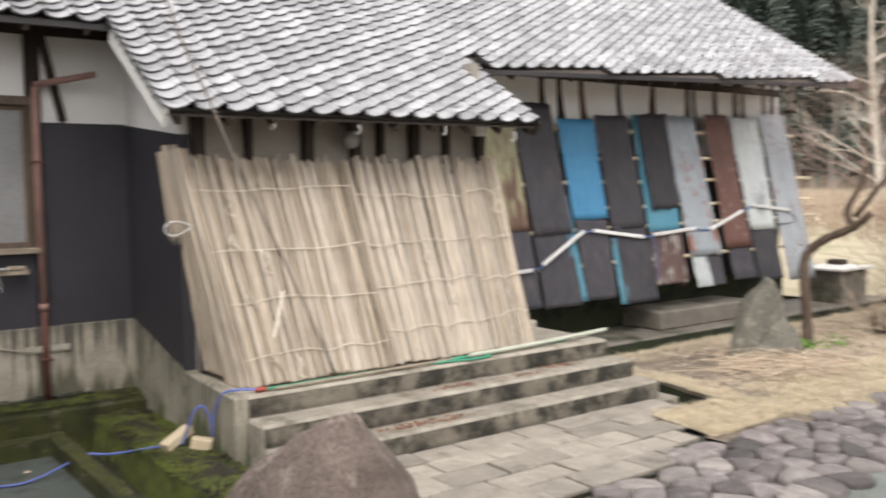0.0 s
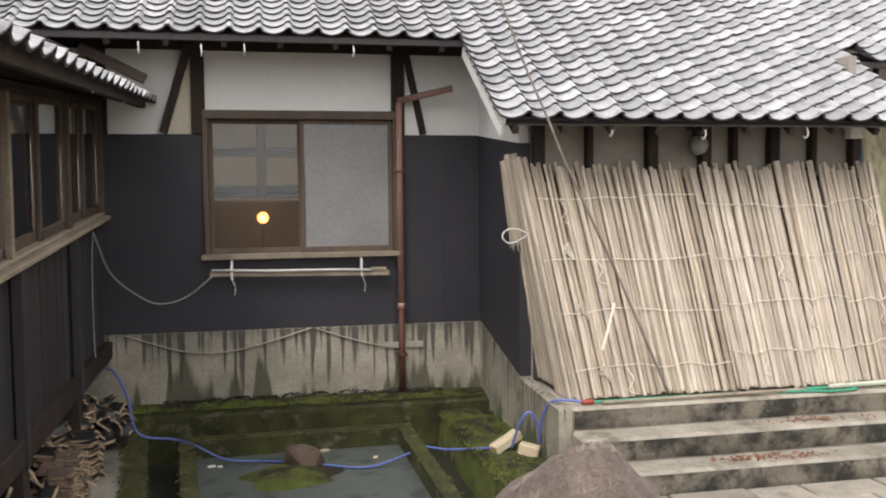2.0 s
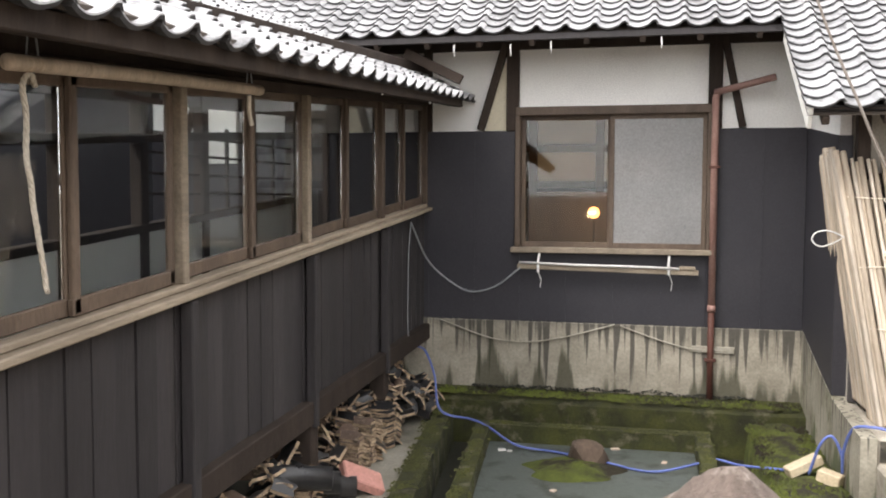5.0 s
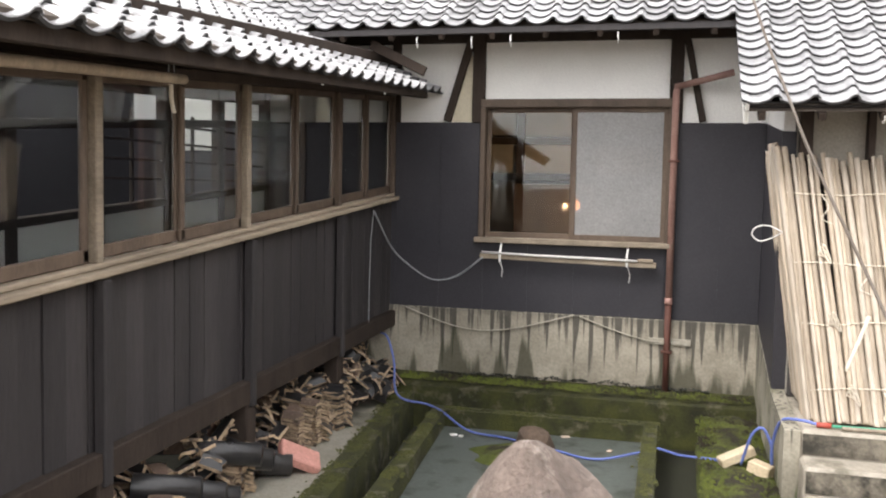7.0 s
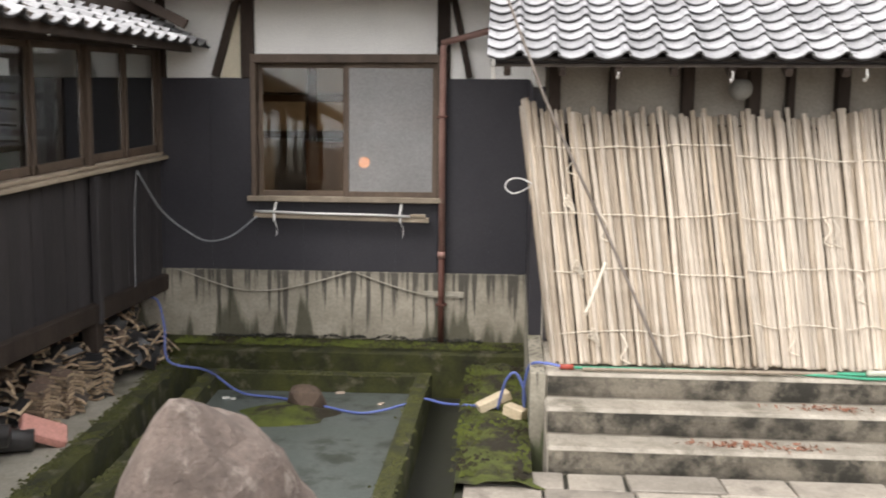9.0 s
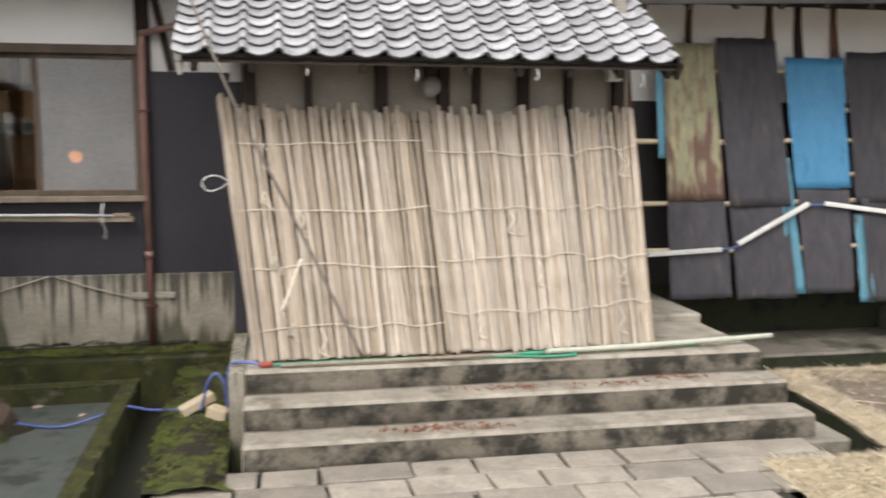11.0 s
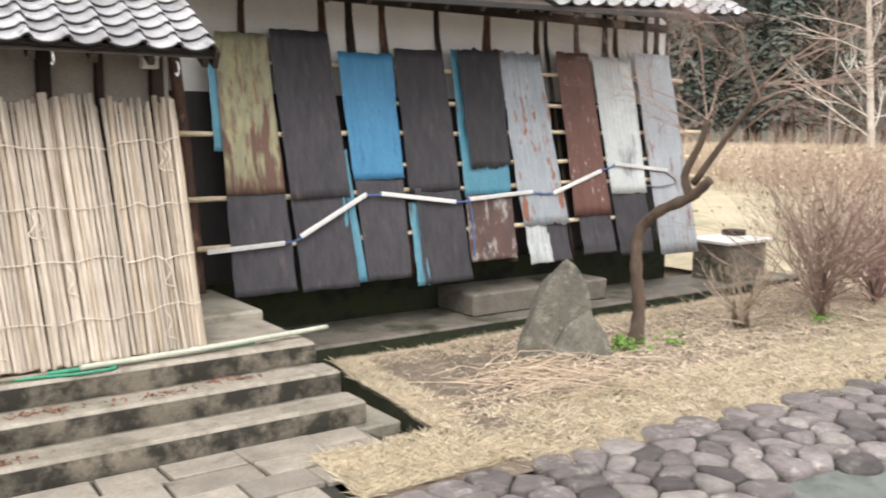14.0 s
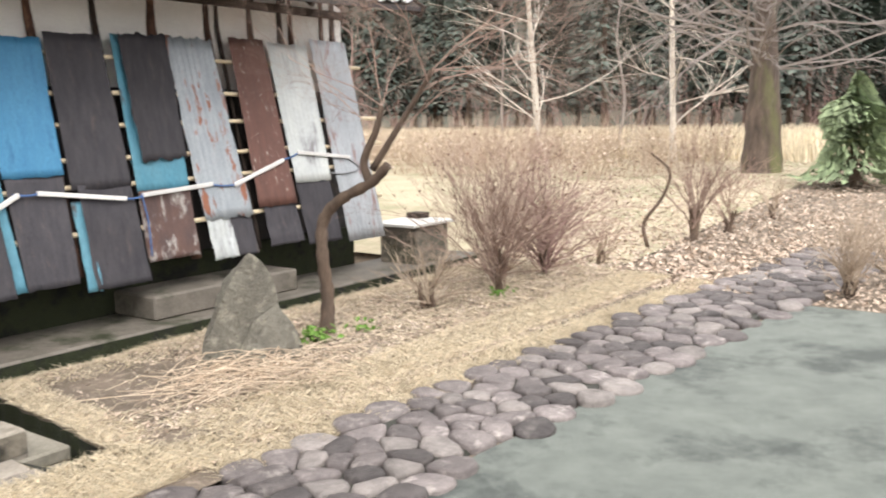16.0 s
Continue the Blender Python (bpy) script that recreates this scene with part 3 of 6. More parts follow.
t.tube([(-0.35, 3.2, 1.83 + 0.075 * math.sin(a)) for a in np.linspace(-1.55, 1.55, 9)], [max(0.002, 0.075 * math.cos(a)) for a in np.linspace(-1.55, 1.55, 9)], 14)
part("globe", t, bulb_glow, lampo, "glowing warm globe", smooth=True).visible_shadow = False
bl = new("lamp_light", bpy.data.lights.new("lamp_light", "POINT"))
bl.data.energy, bl.data.color, bl.data.shadow_soft_size = 14, (1, 0.6, 0.3), 0.03
bl.location = (-0.35, 3.2, 1.83)

# ---- porch (lean-to entry) ----
pw = M()
pw.hexa([(1.70, -1.38, 0.56), (1.80, -1.38, 0.56), (1.80, 0.0, 0.85), (1.70, 0.0, 0.85), (1.70, -1.38, 2.50), (1.80, -1.38, 2.50), (1.80, 0.0, 2.655), (1.70, 0.0, 2.655)])
wall_porch = part("wall_porch", pw, tin_black, label="black sheet-clad side wall of the lean-to porch", kind="structure", category="wall")
rw = M()
rw.add([(1.695, -2.38, -0.3), (1.695, -0.05, -0.3), (1.695, -0.05, 0.85), (1.695, -1.45, 0.54), (1.695, -2.38, 0.5), (1.797, -2.38, -0.3), (1.797, -0.05, -0.3), (1.797, -0.05, 0.85), (1.797, -1.45, 0.54), (1.797, -2.38, 0.5)],
       [(0, 1, 2, 3, 4), (5, 6, 7, 8, 9), (4, 3, 8, 9), (3, 2, 7, 8), (0, 4, 9, 5), (1, 2, 7, 6), (0, 1, 6, 5)])
part("return_plinth", rw, return_mat, wall_porch, "stained concrete plinth")
pf = M()
pf.box(1.80, -1.38, 0.5, 4.91, -1.28, 2.05, 0)
pf.box(1.80, -1.36, 2.05, 4.91, -1.28, 2.95, 0)
pf.box(4.83, -1.28, 0.5, 4.91, 0.0, 3.3, 0)
part("front", pf, khaki_panel, wall_porch, "khaki plaster above dark boards")
t = M()
t.hexa([(1.71, -1.36, 2.50), (1.79, -1.36, 2.50), (1.79, 0.0, 2.656), (1.71, 0.0, 2.656), (1.71, -1.36, 3.0), (1.79, -1.36, 3.0), (1.79, 0.0, 3.84), (1.71, 0.0, 3.84)])
part("gable", t, plaster, wall_porch, "white plaster")
fb = M()
for i in range(15):
    fb.box(1.81 + i * 0.207, -1.405, 0.52, 2.01 + i * 0.207, -1.382, 2.1, 0.004)
part("front_boards", fb, board_dark, wall_porch, "dark boards")
for x in (1.86, 2.3, 2.86, 3.35, 3.62, 4.0, 4.38, 4.8):
    t = M()
    w = 0.045 if x in (1.86, 2.86, 3.35, 4.0, 4.8) else 0.025
    t.box(x - w, -1.46, 2.1, x + w, -1.36, 2.78)
    part("post", t, timber, wall_porch)
t = M()
t.box(1.75, -1.47, 2.10, 4.95, -1.405, 2.22)
part("lintel", t, timber, wall_porch)
t = M()
t.box(1.42, -1.90, 2.61, 5.05, -1.85, 2.65)
part("eave_beam", t, timber, wall_porch)
for i in range(10):
    x = 1.5 + i * 0.387
    t = M()
    t.beam((x, -1.98, roof_z(x, -1.98) - 0.11), (x, -0.7, roof_z(x, -0.7) - 0.11), 0.05, 0.06)
    part("rafter", t, timber, wall_porch)
t = M()
t.beam((1.40, -1.98, roof_z(1.4, -1.98) - 0.09), (1.40, -0.72, roof_z(1.4, -0.72) - 0.09), 0.03, 0.16)
part("barge_board", t, white_board, wall_porch, "white-painted barge board")

# ---- landing and steps ----
st = M()
st.box(1.80, -2.38, -0.3, 5.63, -1.3, 0.51, 0.02)
steps = part("steps", st, step_mat, label="three worn concrete steps up to the porch landing, blotched black on the risers", kind="structure", category="steps")
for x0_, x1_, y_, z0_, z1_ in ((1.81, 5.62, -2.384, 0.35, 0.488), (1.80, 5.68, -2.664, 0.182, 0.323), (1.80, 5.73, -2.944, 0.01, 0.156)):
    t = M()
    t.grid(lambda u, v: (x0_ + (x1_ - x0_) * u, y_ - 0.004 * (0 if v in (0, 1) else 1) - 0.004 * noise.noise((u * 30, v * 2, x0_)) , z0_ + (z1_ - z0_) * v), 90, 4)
    part("riser", t, riser_blotch, steps, "riser with black blotches")
t = M()
t.box(1.79, -2.66, -0.3, 5.69, -2.38, 0.345, 0.02)
part("step", t, step_mat, steps)
t = M()
t.box(1.79, -2.94, -0.3, 5.74, -2.66, 0.178, 0.02)
part("step", t, step_mat, steps)
t = M()
t.box(4.92, -1.3, 0.3, 5.68, -0.02, 0.57, 0.02)
part("slab", t, concrete, steps, "mossy concrete slab")
t = M()
t.box(5.635, -1.3, -0.3, 5.70, -0.4, 0.35, 0.02)
part("slab", t, concrete, steps)
low = M()
low.box(5.62, -2.96, -0.12, 6.02, -1.2, -0.02, 0.015)
low.box(5.62, -3.0, -0.34, 6.0, -1.2, -0.12, 0.015)
part("low_slab", low, concrete, label="low concrete slab beside the steps over the drain", kind="structure", category="slab")

# ---- corridor wing ----
def sill_z(y):
    return 1.915 + 0.072 * y


def head_z(y):
    return 2.94 + 0.075 * y


CX, CY = -1.80, -7.3
cor = thing("corridor", (CX, -3.65, 0), "old dark-boarded raised corridor with a glazed side", "corridor", kind="structure")
n = 46
for i in range(n):
    y0, y1 = CY * i / n, CY * (i + 1) / n
    t = M()
    dx = random.uniform(-0.009, 0.009)
    t.hexa([(CX - 0.02, y0 - 0.002, 0.77 + 0.023 * y0), (CX + dx, y0 - 0.002, 0.77 + 0.023 * y0), (CX + dx, y1 + 0.002, 0.77 + 0.023 * y1), (CX - 0.02, y1 + 0.002, 0.77 + 0.023 * y1),
            (CX - 0.02, y0 - 0.002, sill_z(y0) - 0.03), (CX + dx, y0 - 0.002, sill_z(y0) - 0.03), (CX + dx, y1 + 0.002, sill_z(y1) - 0.03), (CX - 0.02, y1 + 0.002, sill_z(y1) - 0.03)])
    part("board", t, board_dark, cor)
t = M()
t.beam((CX + 0.02, 0, 0.72), (CX + 0.02, CY, 0.55), 0.10, 0.15)
part("bottom_beam", t, timber, cor)
t = M()
t.beam((CX + 0.03, -0.03, sill_z(0)), (CX + 0.03, CY, sill_z(CY)), 0.12, 0.035)
t.beam((CX + 0.0, -0.03, sill_z(0) + 0.035), (CX + 0.0, CY, sill_z(CY) + 0.035), 0.08, 0.03)
part("window_sill", t, sill_wood, cor, "greyed wooden sill")
t = M()
t.beam((CX + 0.0, -0.03, head_z(0)), (CX + 0.0, CY, head_z(CY)), 0.10, 0.06)
t.beam((CX - 0.02, -0.03, head_z(0) + 0.2), (CX - 0.02, CY, head_z(CY) + 0.2), 0.06, 0.34)
part("head_beam", t, timber, cor)
stops = (-0.04, -1.5, -3.13, -4.70, -6.3, CY)
for y in stops[1:-1]:
    t = M()
    t.box(CX + 0.02, y - 0.035, 0.62 + 0.023 * y, CX + 0.085, y + 0.035, sill_z(y) - 0.03)
    part("batten", t, board_dark, cor)
    t = M()
    t.box(CX - 0.07, y - 0.06, 0.0, CX + 0.06, y + 0.07, 0.71 + 0.023 * y)
    part("leg", t, timber, cor)
for i, y in enumerate(stops):
    t = M()
    w = 0.028 if i in (2, 3) else 0.035
    t.box(CX - 0.05, y - w, sill_z(y) + 0.05, CX + 0.04, y + w, head_z(y) - 0.03)
    part("post", t, sill_wood if i in (2, 3) else frame_wood, cor)
for y0, y1 in zip(stops, stops[1:]):
    ym = (y0 + y1) / 2 + 0.02
    for k, (a, b, xo) in enumerate(((y0 - 0.045, ym - 0.02, 0.0), (ym + 0.02, y1 + 0.045, -0.03))):
        s = M()
        X = CX + xo - 0.01
        za, zb = sill_z(a) + 0.06, sill_z(b) + 0.06
        s.beam((X, a, za + 0.03), (X, b, zb + 0.03), 0.03, 0.07)
        s.beam((X, a, head_z(a) - 0.05), (X, b, head_z(b) - 0.05), 0.03, 0.05)
        for y in (a - 0.025, b + 0.025):
            s.box(X - 0.015, y - 0.02, sill_z(y) + 0.06, X + 0.015, y + 0.025, head_z(y) - 0.03)
        sash = part("sash", s, frame_wood, cor)
        p = M()
        p.hexa([(X - 0.002, a - 0.05, za + 0.06), (X + 0.002, a - 0.05, za + 0.06), (X + 0.002, b + 0.05, zb + 0.06), (X - 0.002, b + 0.05, zb + 0.06),
                (X - 0.002, a - 0.05, head_z(a) - 0.07), (X + 0.002, a - 0.05, head_z(a) - 0.07), (X + 0.002, b + 0.05, head_z(b) - 0.07), (X - 0.002, b + 0.05, head_z(b) - 0.07)])
        q = part("pane", p, glass, sash, "clear glass pane")
        q.visible_shadow = False
# inner floor, far side with windows, ceiling
t = M()
t.box(CX - 1.35, CY, 0.95, CX - 0.03, 0, 1.02, 0)
part("floor_boards", t, timber, cor)
fx = CX - 1.35
t = M()
t.hexa([(fx - 0.06, CY, 0.9), (fx, CY, 0.9), (fx, 0, 0.9), (fx - 0.06, 0, 0.9), (fx - 0.06, CY, 1.97 + 0.07 * CY), (fx, CY, 1.97 + 0.07 * CY), (fx, 0, 1.97), (fx - 0.06, 0, 1.97)])
part("low_wall", t, plaster, cor, "white plaster dado")
t = M()
t.beam((fx - 0.02, 0, 2.0), (fx - 0.02, CY, 2.0 + 0.07 * CY), 0.10, 0.06)
t.beam((fx - 0.02, 0, 2.64), (fx - 0.02, CY, 2.64 + 0.07 * CY), 0.10, 0.07)
t.beam((fx - 0.03, 0, 2.93), (fx - 0.03, CY, 2.93 + 0.05 * CY), 0.06, 0.2)
for y in (-0.05, -1.0, -1.9, -2.8, -3.7, -4.6, -5.5, -6.4, -7.2):
    t.box(fx - 0.07, y - 0.05, 1.0, fx + 0.02, y + 0.05, 3.0)
for y in (-0.5, -1.45, -2.35):
    t.box(fx - 0.04, y - 0.015, 1.8, fx - 0.01, y + 0.015, 2.6)
    for z in (2.05, 2.2, 2.35, 2.5):
        t.box(fx - 0.04, y - 0.45, z - 0.01, fx - 0.01, y + 0.45, z + 0.01, 0.002)
part("inner_frame", t, timber, cor)
t = M()
t.hexa([(fx, CY, 2.75), (CX, CY, 2.62), (CX, 0, 3.0), (fx, 0, 3.0), (fx, CY, 2.8), (CX, CY, 2.67), (CX, 0, 3.05), (fx, 0, 3.05)])
part("soffit", t, timber, cor)

# stand-in building for an unidentified dark mass seen through the corridor
fbm = M()
fbm.box(-4.95, -9, 3.3, -4.75, 0, 4.2, 0)
wall_far = part("wall_west", fbm, plaster, label="stand-in wall, plaster over black siding, beyond the corridor", kind="structure", category="wall")
t = M()
t.box(-4.95, -9, -0.2, -4.73, 0, 3.3, 0)
part("siding", t, tin_black, wall_far, "black sheet siding")
for y in (-6, -4, -2, -0.4):
    t = M()
    t.box(-4.75, y - 0.07, 3.3, -4.70, y + 0.07, 4.2)
    part("post", t, timber, wall_far)

# ---- long wing wall ----
lw = M()
lw.hexa([(4.80, 0.0, -0.2), (12.1, 0.0, -0.2), (12.1, 0.15, -0.2), (4.80, 0.15, -0.2), (4.80, 0.0, 3.85), (12.1, 0.0, 4.3), (12.1, 0.15, 4.3), (4.80, 0.15, 3.85)])
lw.box(11.95, 0.15, -0.2, 12.1, 7.5, 4.2, 0)
wall_long = part("wall_wing", lw, plaster, label="white plaster wall of the long wing behind leaning sheets", kind="structure", category="wall")
t = M()
t.box(4.81, -0.03, 0.62, 12.12, 0.0, 2.45, 0)
part("siding", t, board_dark, wall_long, "dark boards")
# The black recess under the sheets is put into this plinth's colour.
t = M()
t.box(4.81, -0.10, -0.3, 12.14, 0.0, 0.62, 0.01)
part("plinth", t, moss_and_recess, wall_long, "mossy plinth, black with painted recess shade")
t = M()
t.box(4.9, -0.05, 3.40, 12.10, 0.03, 3.5)
part("wall_plate", t, timber, wall_long)
wk = M()
wk.box(5.75, -1.05, -0.3, 13.85, -0.1, 0.10, 0.02)
walkway = part("walkway", wk, concrete_dark, label="damp concrete walkway along the wing", kind="structure", category="pavement")
# Near-black facing added as the walkway's dark drain side.
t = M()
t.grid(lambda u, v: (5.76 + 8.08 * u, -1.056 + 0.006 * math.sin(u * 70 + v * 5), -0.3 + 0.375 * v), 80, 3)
part("walkway_face", t, moss_and_recess, walkway, "black front face above the drain")
t = M()
t.box(8.31, -0.80, 0.10, 10.32, -0.11, 0.35, 0.02)
part("doorstep", t, concrete_dark, label="grey concrete doorstep block under the leaning sheets", kind="structure", category="steps")

# ---- pond court ----
led = M()
led.hexa([(-2.6, -0.42, -0.3), (1.70, -0.39, -0.3), (1.70, -0.05, -0.3), (-2.6, -0.05, -0.3), (-2.6, -0.42, 0.14), (1.70, -0.39, 0.14), (1.70, -0.05, 0.2), (-2.6, -0.05, 0.2)])
part("ledge", led, moss, label="mossy earth ledge at the wall's foot", kind="structure", category="ground")
t = M()
t.grid(lambda u, v: (1.18 + (0.52 if v > 0.02 else 0.60) * u, -3.3 + 3.0 * v, 0.03 + 0.05 * math.sin(u * 3) + 0.03 * noise.noise((u * 5, v * 12, 0)) - (0.35 if u == 0 else 0)), 10, 40)
part("bank", t, bright_moss, label="bright mossy bank beside the porch", kind="structure", category="ground", smooth=True)
t = M()
t.box(-3.2, -8, -0.35, 3, 0, -0.26, 0)
part("channel", t, mud, label="dark muddy channel round the pond", kind="structure", category="ground")


def prism(pts, z0, z1, m=None):
    m = m or M()
    k = len(pts)
    m.add([(x, y, z0) for x, y in pts] + [(x, y, z1) for x, y in pts], [tuple(range(k))[::-1], tuple(range(k, 2 * k))] + [(i, (i + 1) % k, k + (i + 1) % k, k + i) for i in range(k)])
    return m


pr = M()
prism([(-1.13, -0.74), (0.88, -0.69), (0.87, -0.84), (-1.10, -0.89)], -0.3, 0.05, pr)
prism([(-1.10, -0.89), (-0.98, -0.89), (-0.66, -4.4), (-0.80, -4.4)], -0.3, 0.048, pr)
prism([(0.75, -0.84), (0.87, -0.84), (0.90, -4.4), (0.78, -4.4)], -0.3, 0.046, pr)
prism([(-0.62, -4.28), (0.78, -4.28), (0.78, -4.4), (-0.62, -4.4)], -0.3, 0.03, pr)
pond = thing("pond", (-0.1, -2.4, -0.3), "shallow concrete garden pond with mossy rim", "pond", kind="structure")
part("rim", pr, moss, pond, "mossy concrete rim")
part("pond_floor", prism([(-1.0, -0.88), (0.76, -0.83), (0.79, -4.3), (-0.64, -4.3)], -0.3, -0.10), pond_floor, pond, "grey-green wet floor")
part("court_path", prism([(-1.95, -0.05), (-1.56, -0.2), (-1.08, -4.6), (-1.08, -6), (-1.95, -6)], -0.3, 0.05), concrete, label="damp concrete path under the corridor", kind="structure", category="pavement")
part("curb", prism([(-1.56, -0.45), (-1.40, -0.45), (-0.94, -4.6), (-1.10, -4.6)], -0.3, 0.09), moss, label="moss-grown concrete curb beside the path", kind="structure", category="curb")
part("forecourt", prism([(-3.2, -4.45), (5.3, -4.25), (5.3, -6.6), (-3.2, -6.6)], -0.3, -0.03), soil, label="bare earth forecourt", kind="structure", category="ground")

# ---- paving ----
part("paving", prism([(1.25, -2.95), (5.62, -2.95), (5.72, -3.45), (4.55, -4.42), (1.2, -4.30)], -0.3, 0.0), mud, label="stone paving before the steps", kind="structure", category="pavement")

# ---- roofs ----
def tile_mesh(material, w=0.262, l=0.21):
    """One pantile: a broad hollow and a narrow roll, with a thick front lip; x across, y up the slope, z out."""
    m = M()
    n = 10
    prof = []
    for i in range(n + 1):
        u = i / n
        x = u * w
        prof.append((x, -0.030 * math.sin(math.pi * u / 0.72) if u <= 0.72 else 0.032 * math.sin(math.pi * (u - 0.72) / 0.28)))
    rows = [(-0.003, 0.034), (0.0, 0.040), (0.08, 0.028), (l, 0.004)]
    for j, (y, lift) in enumerate(rows):
        m.v += [(x, y, z + lift) for x, z in prof]
    k = n + 1
    m.f += [(j * k + i, j * k + i + 1, (j + 1) * k + i + 1, (j + 1) * k + i) for j in range(3) for i in range(n)]
    b = len(m.v)
    m.v += [(x, 0.0, z + 0.017) for x, z in prof] + [(x, l, z - 0.016) for x, z in prof]
    m.f += [(i, i + 1, b + i + 1, b + i) for i in range(n)]
    m.f += [(b + i, b + i + 1, b + k + i + 1, b + k + i) for i in range(n)]
    m.f += [(0, b, b + k, 3 * k), (n, b + n, b + k + n, 3 * k + n)]
    return m


EXPO = 0.150
WID = 0.245
up = Vector((0, 1, SL)).normalized()
nrm = Vector((0, -SL, 1)).normalized()
tile_proto = tile_mesh(tile_mat)
tile_me = mesh_of(tile_proto, tile_mat, name="roof_tile")


def shade_lips(me, n=10):
    """The front lips and undersides in the painted gap shade."""
    me.materials.append(tile_gap_shade)
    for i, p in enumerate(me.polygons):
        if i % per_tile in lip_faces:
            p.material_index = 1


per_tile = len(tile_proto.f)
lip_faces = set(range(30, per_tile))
shade_lips(tile_me)


def roof_pose(x, y, dx=Vector((1, 0, 0))):
    jit = pose(0, 0, 0, random.uniform(-0.8, 0.8), random.uniform(-0.8, 0.8), random.uniform(-0.7, 0.7))
    z = roof_z(x, y)
    xa = Vector((1, 0, (roof_c(x + 0.2) - roof_c(x)) / 0.2)).normalized()
    ya = (up - xa * up.dot(xa)).normalized()
    za = xa.cross(ya)
    m = Matrix((xa, ya, za)).transposed().to_4x4()
    return Matrix.Translation((x, y, z + 0.01)) @ m @ jit


roof = thing("roof_main", (5, 2, 3.4), "wet grey pantiled roof over house and porch", "roof", kind="structure")
deck = M()
for x0, x1 in ((-4.0, 1.38), (1.38, 5.04), (5.04, 12.02)):
    def dk(u, v, o, x0=x0, x1=x1):
        x = x0 + (x1 - x0) * u
        y0 = -2.0 if x0 == 1.38 else eave_y(x + 0.0001) + 0.02
        y = y0 + (4.9 - y0) * v
        return (x, y, roof_z(x, y) + o)
    deck.grid(lambda u, v: dk(u, v, -0.02), 8, 4)
    deck.grid(lambda u, v: dk(u, v, -0.06), 8, 4)
part("deck", deck, soffit, roof, "dark boarding", fix=False)
t = M()
t.grid(lambda u, v: (-4 + 16.0 * u, 4.9 + 6 * v, roof_z(-4 + 16.0 * u, 4.9) - SL * 6 * v), 8, 2)
part("far_slope", t, tile_joined, roof)
joined = M()
near = []
dy = EXPO * up.y
for col in range(-22, 46):
    x = 1.36 + col * WID
    if x > 11.85:
        break
    inside = 1.3 < x < 4.85
    y0 = -2.03 if inside else eave_y(x) - 0.03
    k = 0
    y = y0
    # keep all courses on one set of lines
    if not inside:
        y = -2.03 + dy * math.ceil((y0 + 2.03) / dy)
    while y < 4.8:
        m = roof_pose(x, y)
        if inside and y < -2.03 + 19.5 * dy:
            near.append(m)
        elif x > -4.1 and not (x < 1.3 and y > 2.4):
            joined.add([m @ Vector(p) for p in tile_proto.v], tile_proto.f)
        y += dy
shade_lips(part("tiles", joined, tile_joined, roof, "wet grey pantiles", fix=False, kind="stuff").data)
# eave timbers
for x0, x1, n in ((-3.0, 1.2, 10), (5.2, 11.9, 17)):
    for i in range(n):
        x = x0 + (x1 - x0) * i / (n - 1)
        ye = eave_y(x)
        t = M()
        t.beam((x, ye + 0.03, roof_z(x, ye + 0.03) - 0.10), (x, 0.1, roof_z(x, 0.1) - 0.10), 0.05, 0.06)
        part("rafter", t, timber, roof)
for x0, x1 in ((-3.2, 1.38), (5.1, 12.02)):
    t = M()
    a, b = eave_y(x0 + 0.01) + 0.03, eave_y(x1) + 0.03
    t.beam((x0, a, roof_z(x0 + 0.001, a) - 0.05), (x1, b, roof_z(x1, b) - 0.05), 0.03, 0.06)
    part("fascia", t, board_dark, roof)
t = M()
t.beam((1.40, -1.96, roof_z(2, -1.96) - 0.035), (5.04, -1.96, roof_z(2, -1.96) - 0.035), 0.03, 0.045)
part("fascia", t, board_dark, roof)
t = M()
t.beam((12.04, eave_y(12.0), roof_z(12.0, eave_y(12.0)) - 0.07), (12.04, 4.9, roof_z(12.0, 4.9) - 0.07), 0.04, 0.16)
part("verge_board", t, timber, roof)
t = M()
t.beam((5.06, -2.0, roof_z(4.9, -2.0) - 0.07), (5.06, -0.95, roof_z(4.9, -0.95) - 0.07), 0.04, 0.14)
part("verge_board", t, timber, roof)

# corridor roof
CS = 0.43
cup = Vector((-1, 0, CS)).normalized()
roof_c2 = thing("roof_corridor", (-2.2, -3.6, 2.9), "wet grey pantiled lean-to roof over the corridor", "roof", kind="structure")


def cor_pose(x, y):
    z = 2.965 + 0.060 * y + (-1.35 - x) * CS
    ya = cup
    xa = Vector((0, 1, 0.060)).normalized()
    ya = (ya - xa * ya.dot(xa)).normalized()
    za = xa.cross(ya)
    return Matrix.Translation((x, y, z)) @ Matrix((xa, ya, za)).transposed().to_4x4() @ pose(0, 0, 0, random.uniform(-1.5, 1.5), random.uniform(-1, 1), random.uniform(-1.5, 1.5))


t = M()
t.hexa([(-1.33, CY, 2.95 + 0.060 * CY), (-3.4, CY, 2.95 + 0.060 * CY + 0.88), (-3.4, 0, 3.83), (-1.33, -0.3, 2.95), (-1.33, CY, 2.98 + 0.060 * CY), (-3.4, CY, 2.98 + 0.060 * CY + 0.88), (-3.4, 0, 3.86), (-1.33, -0.3, 2.98)])
part("deck", t, soffit, roof_c2)
t = M()
t.beam((-1.38, -0.35, 2.90), (-1.38, CY, 2.91 + 0.060 * CY), 0.06, 0.08)
part("eave_beam", t, timber, roof_c2)
cj = M()
cor_tiles = []
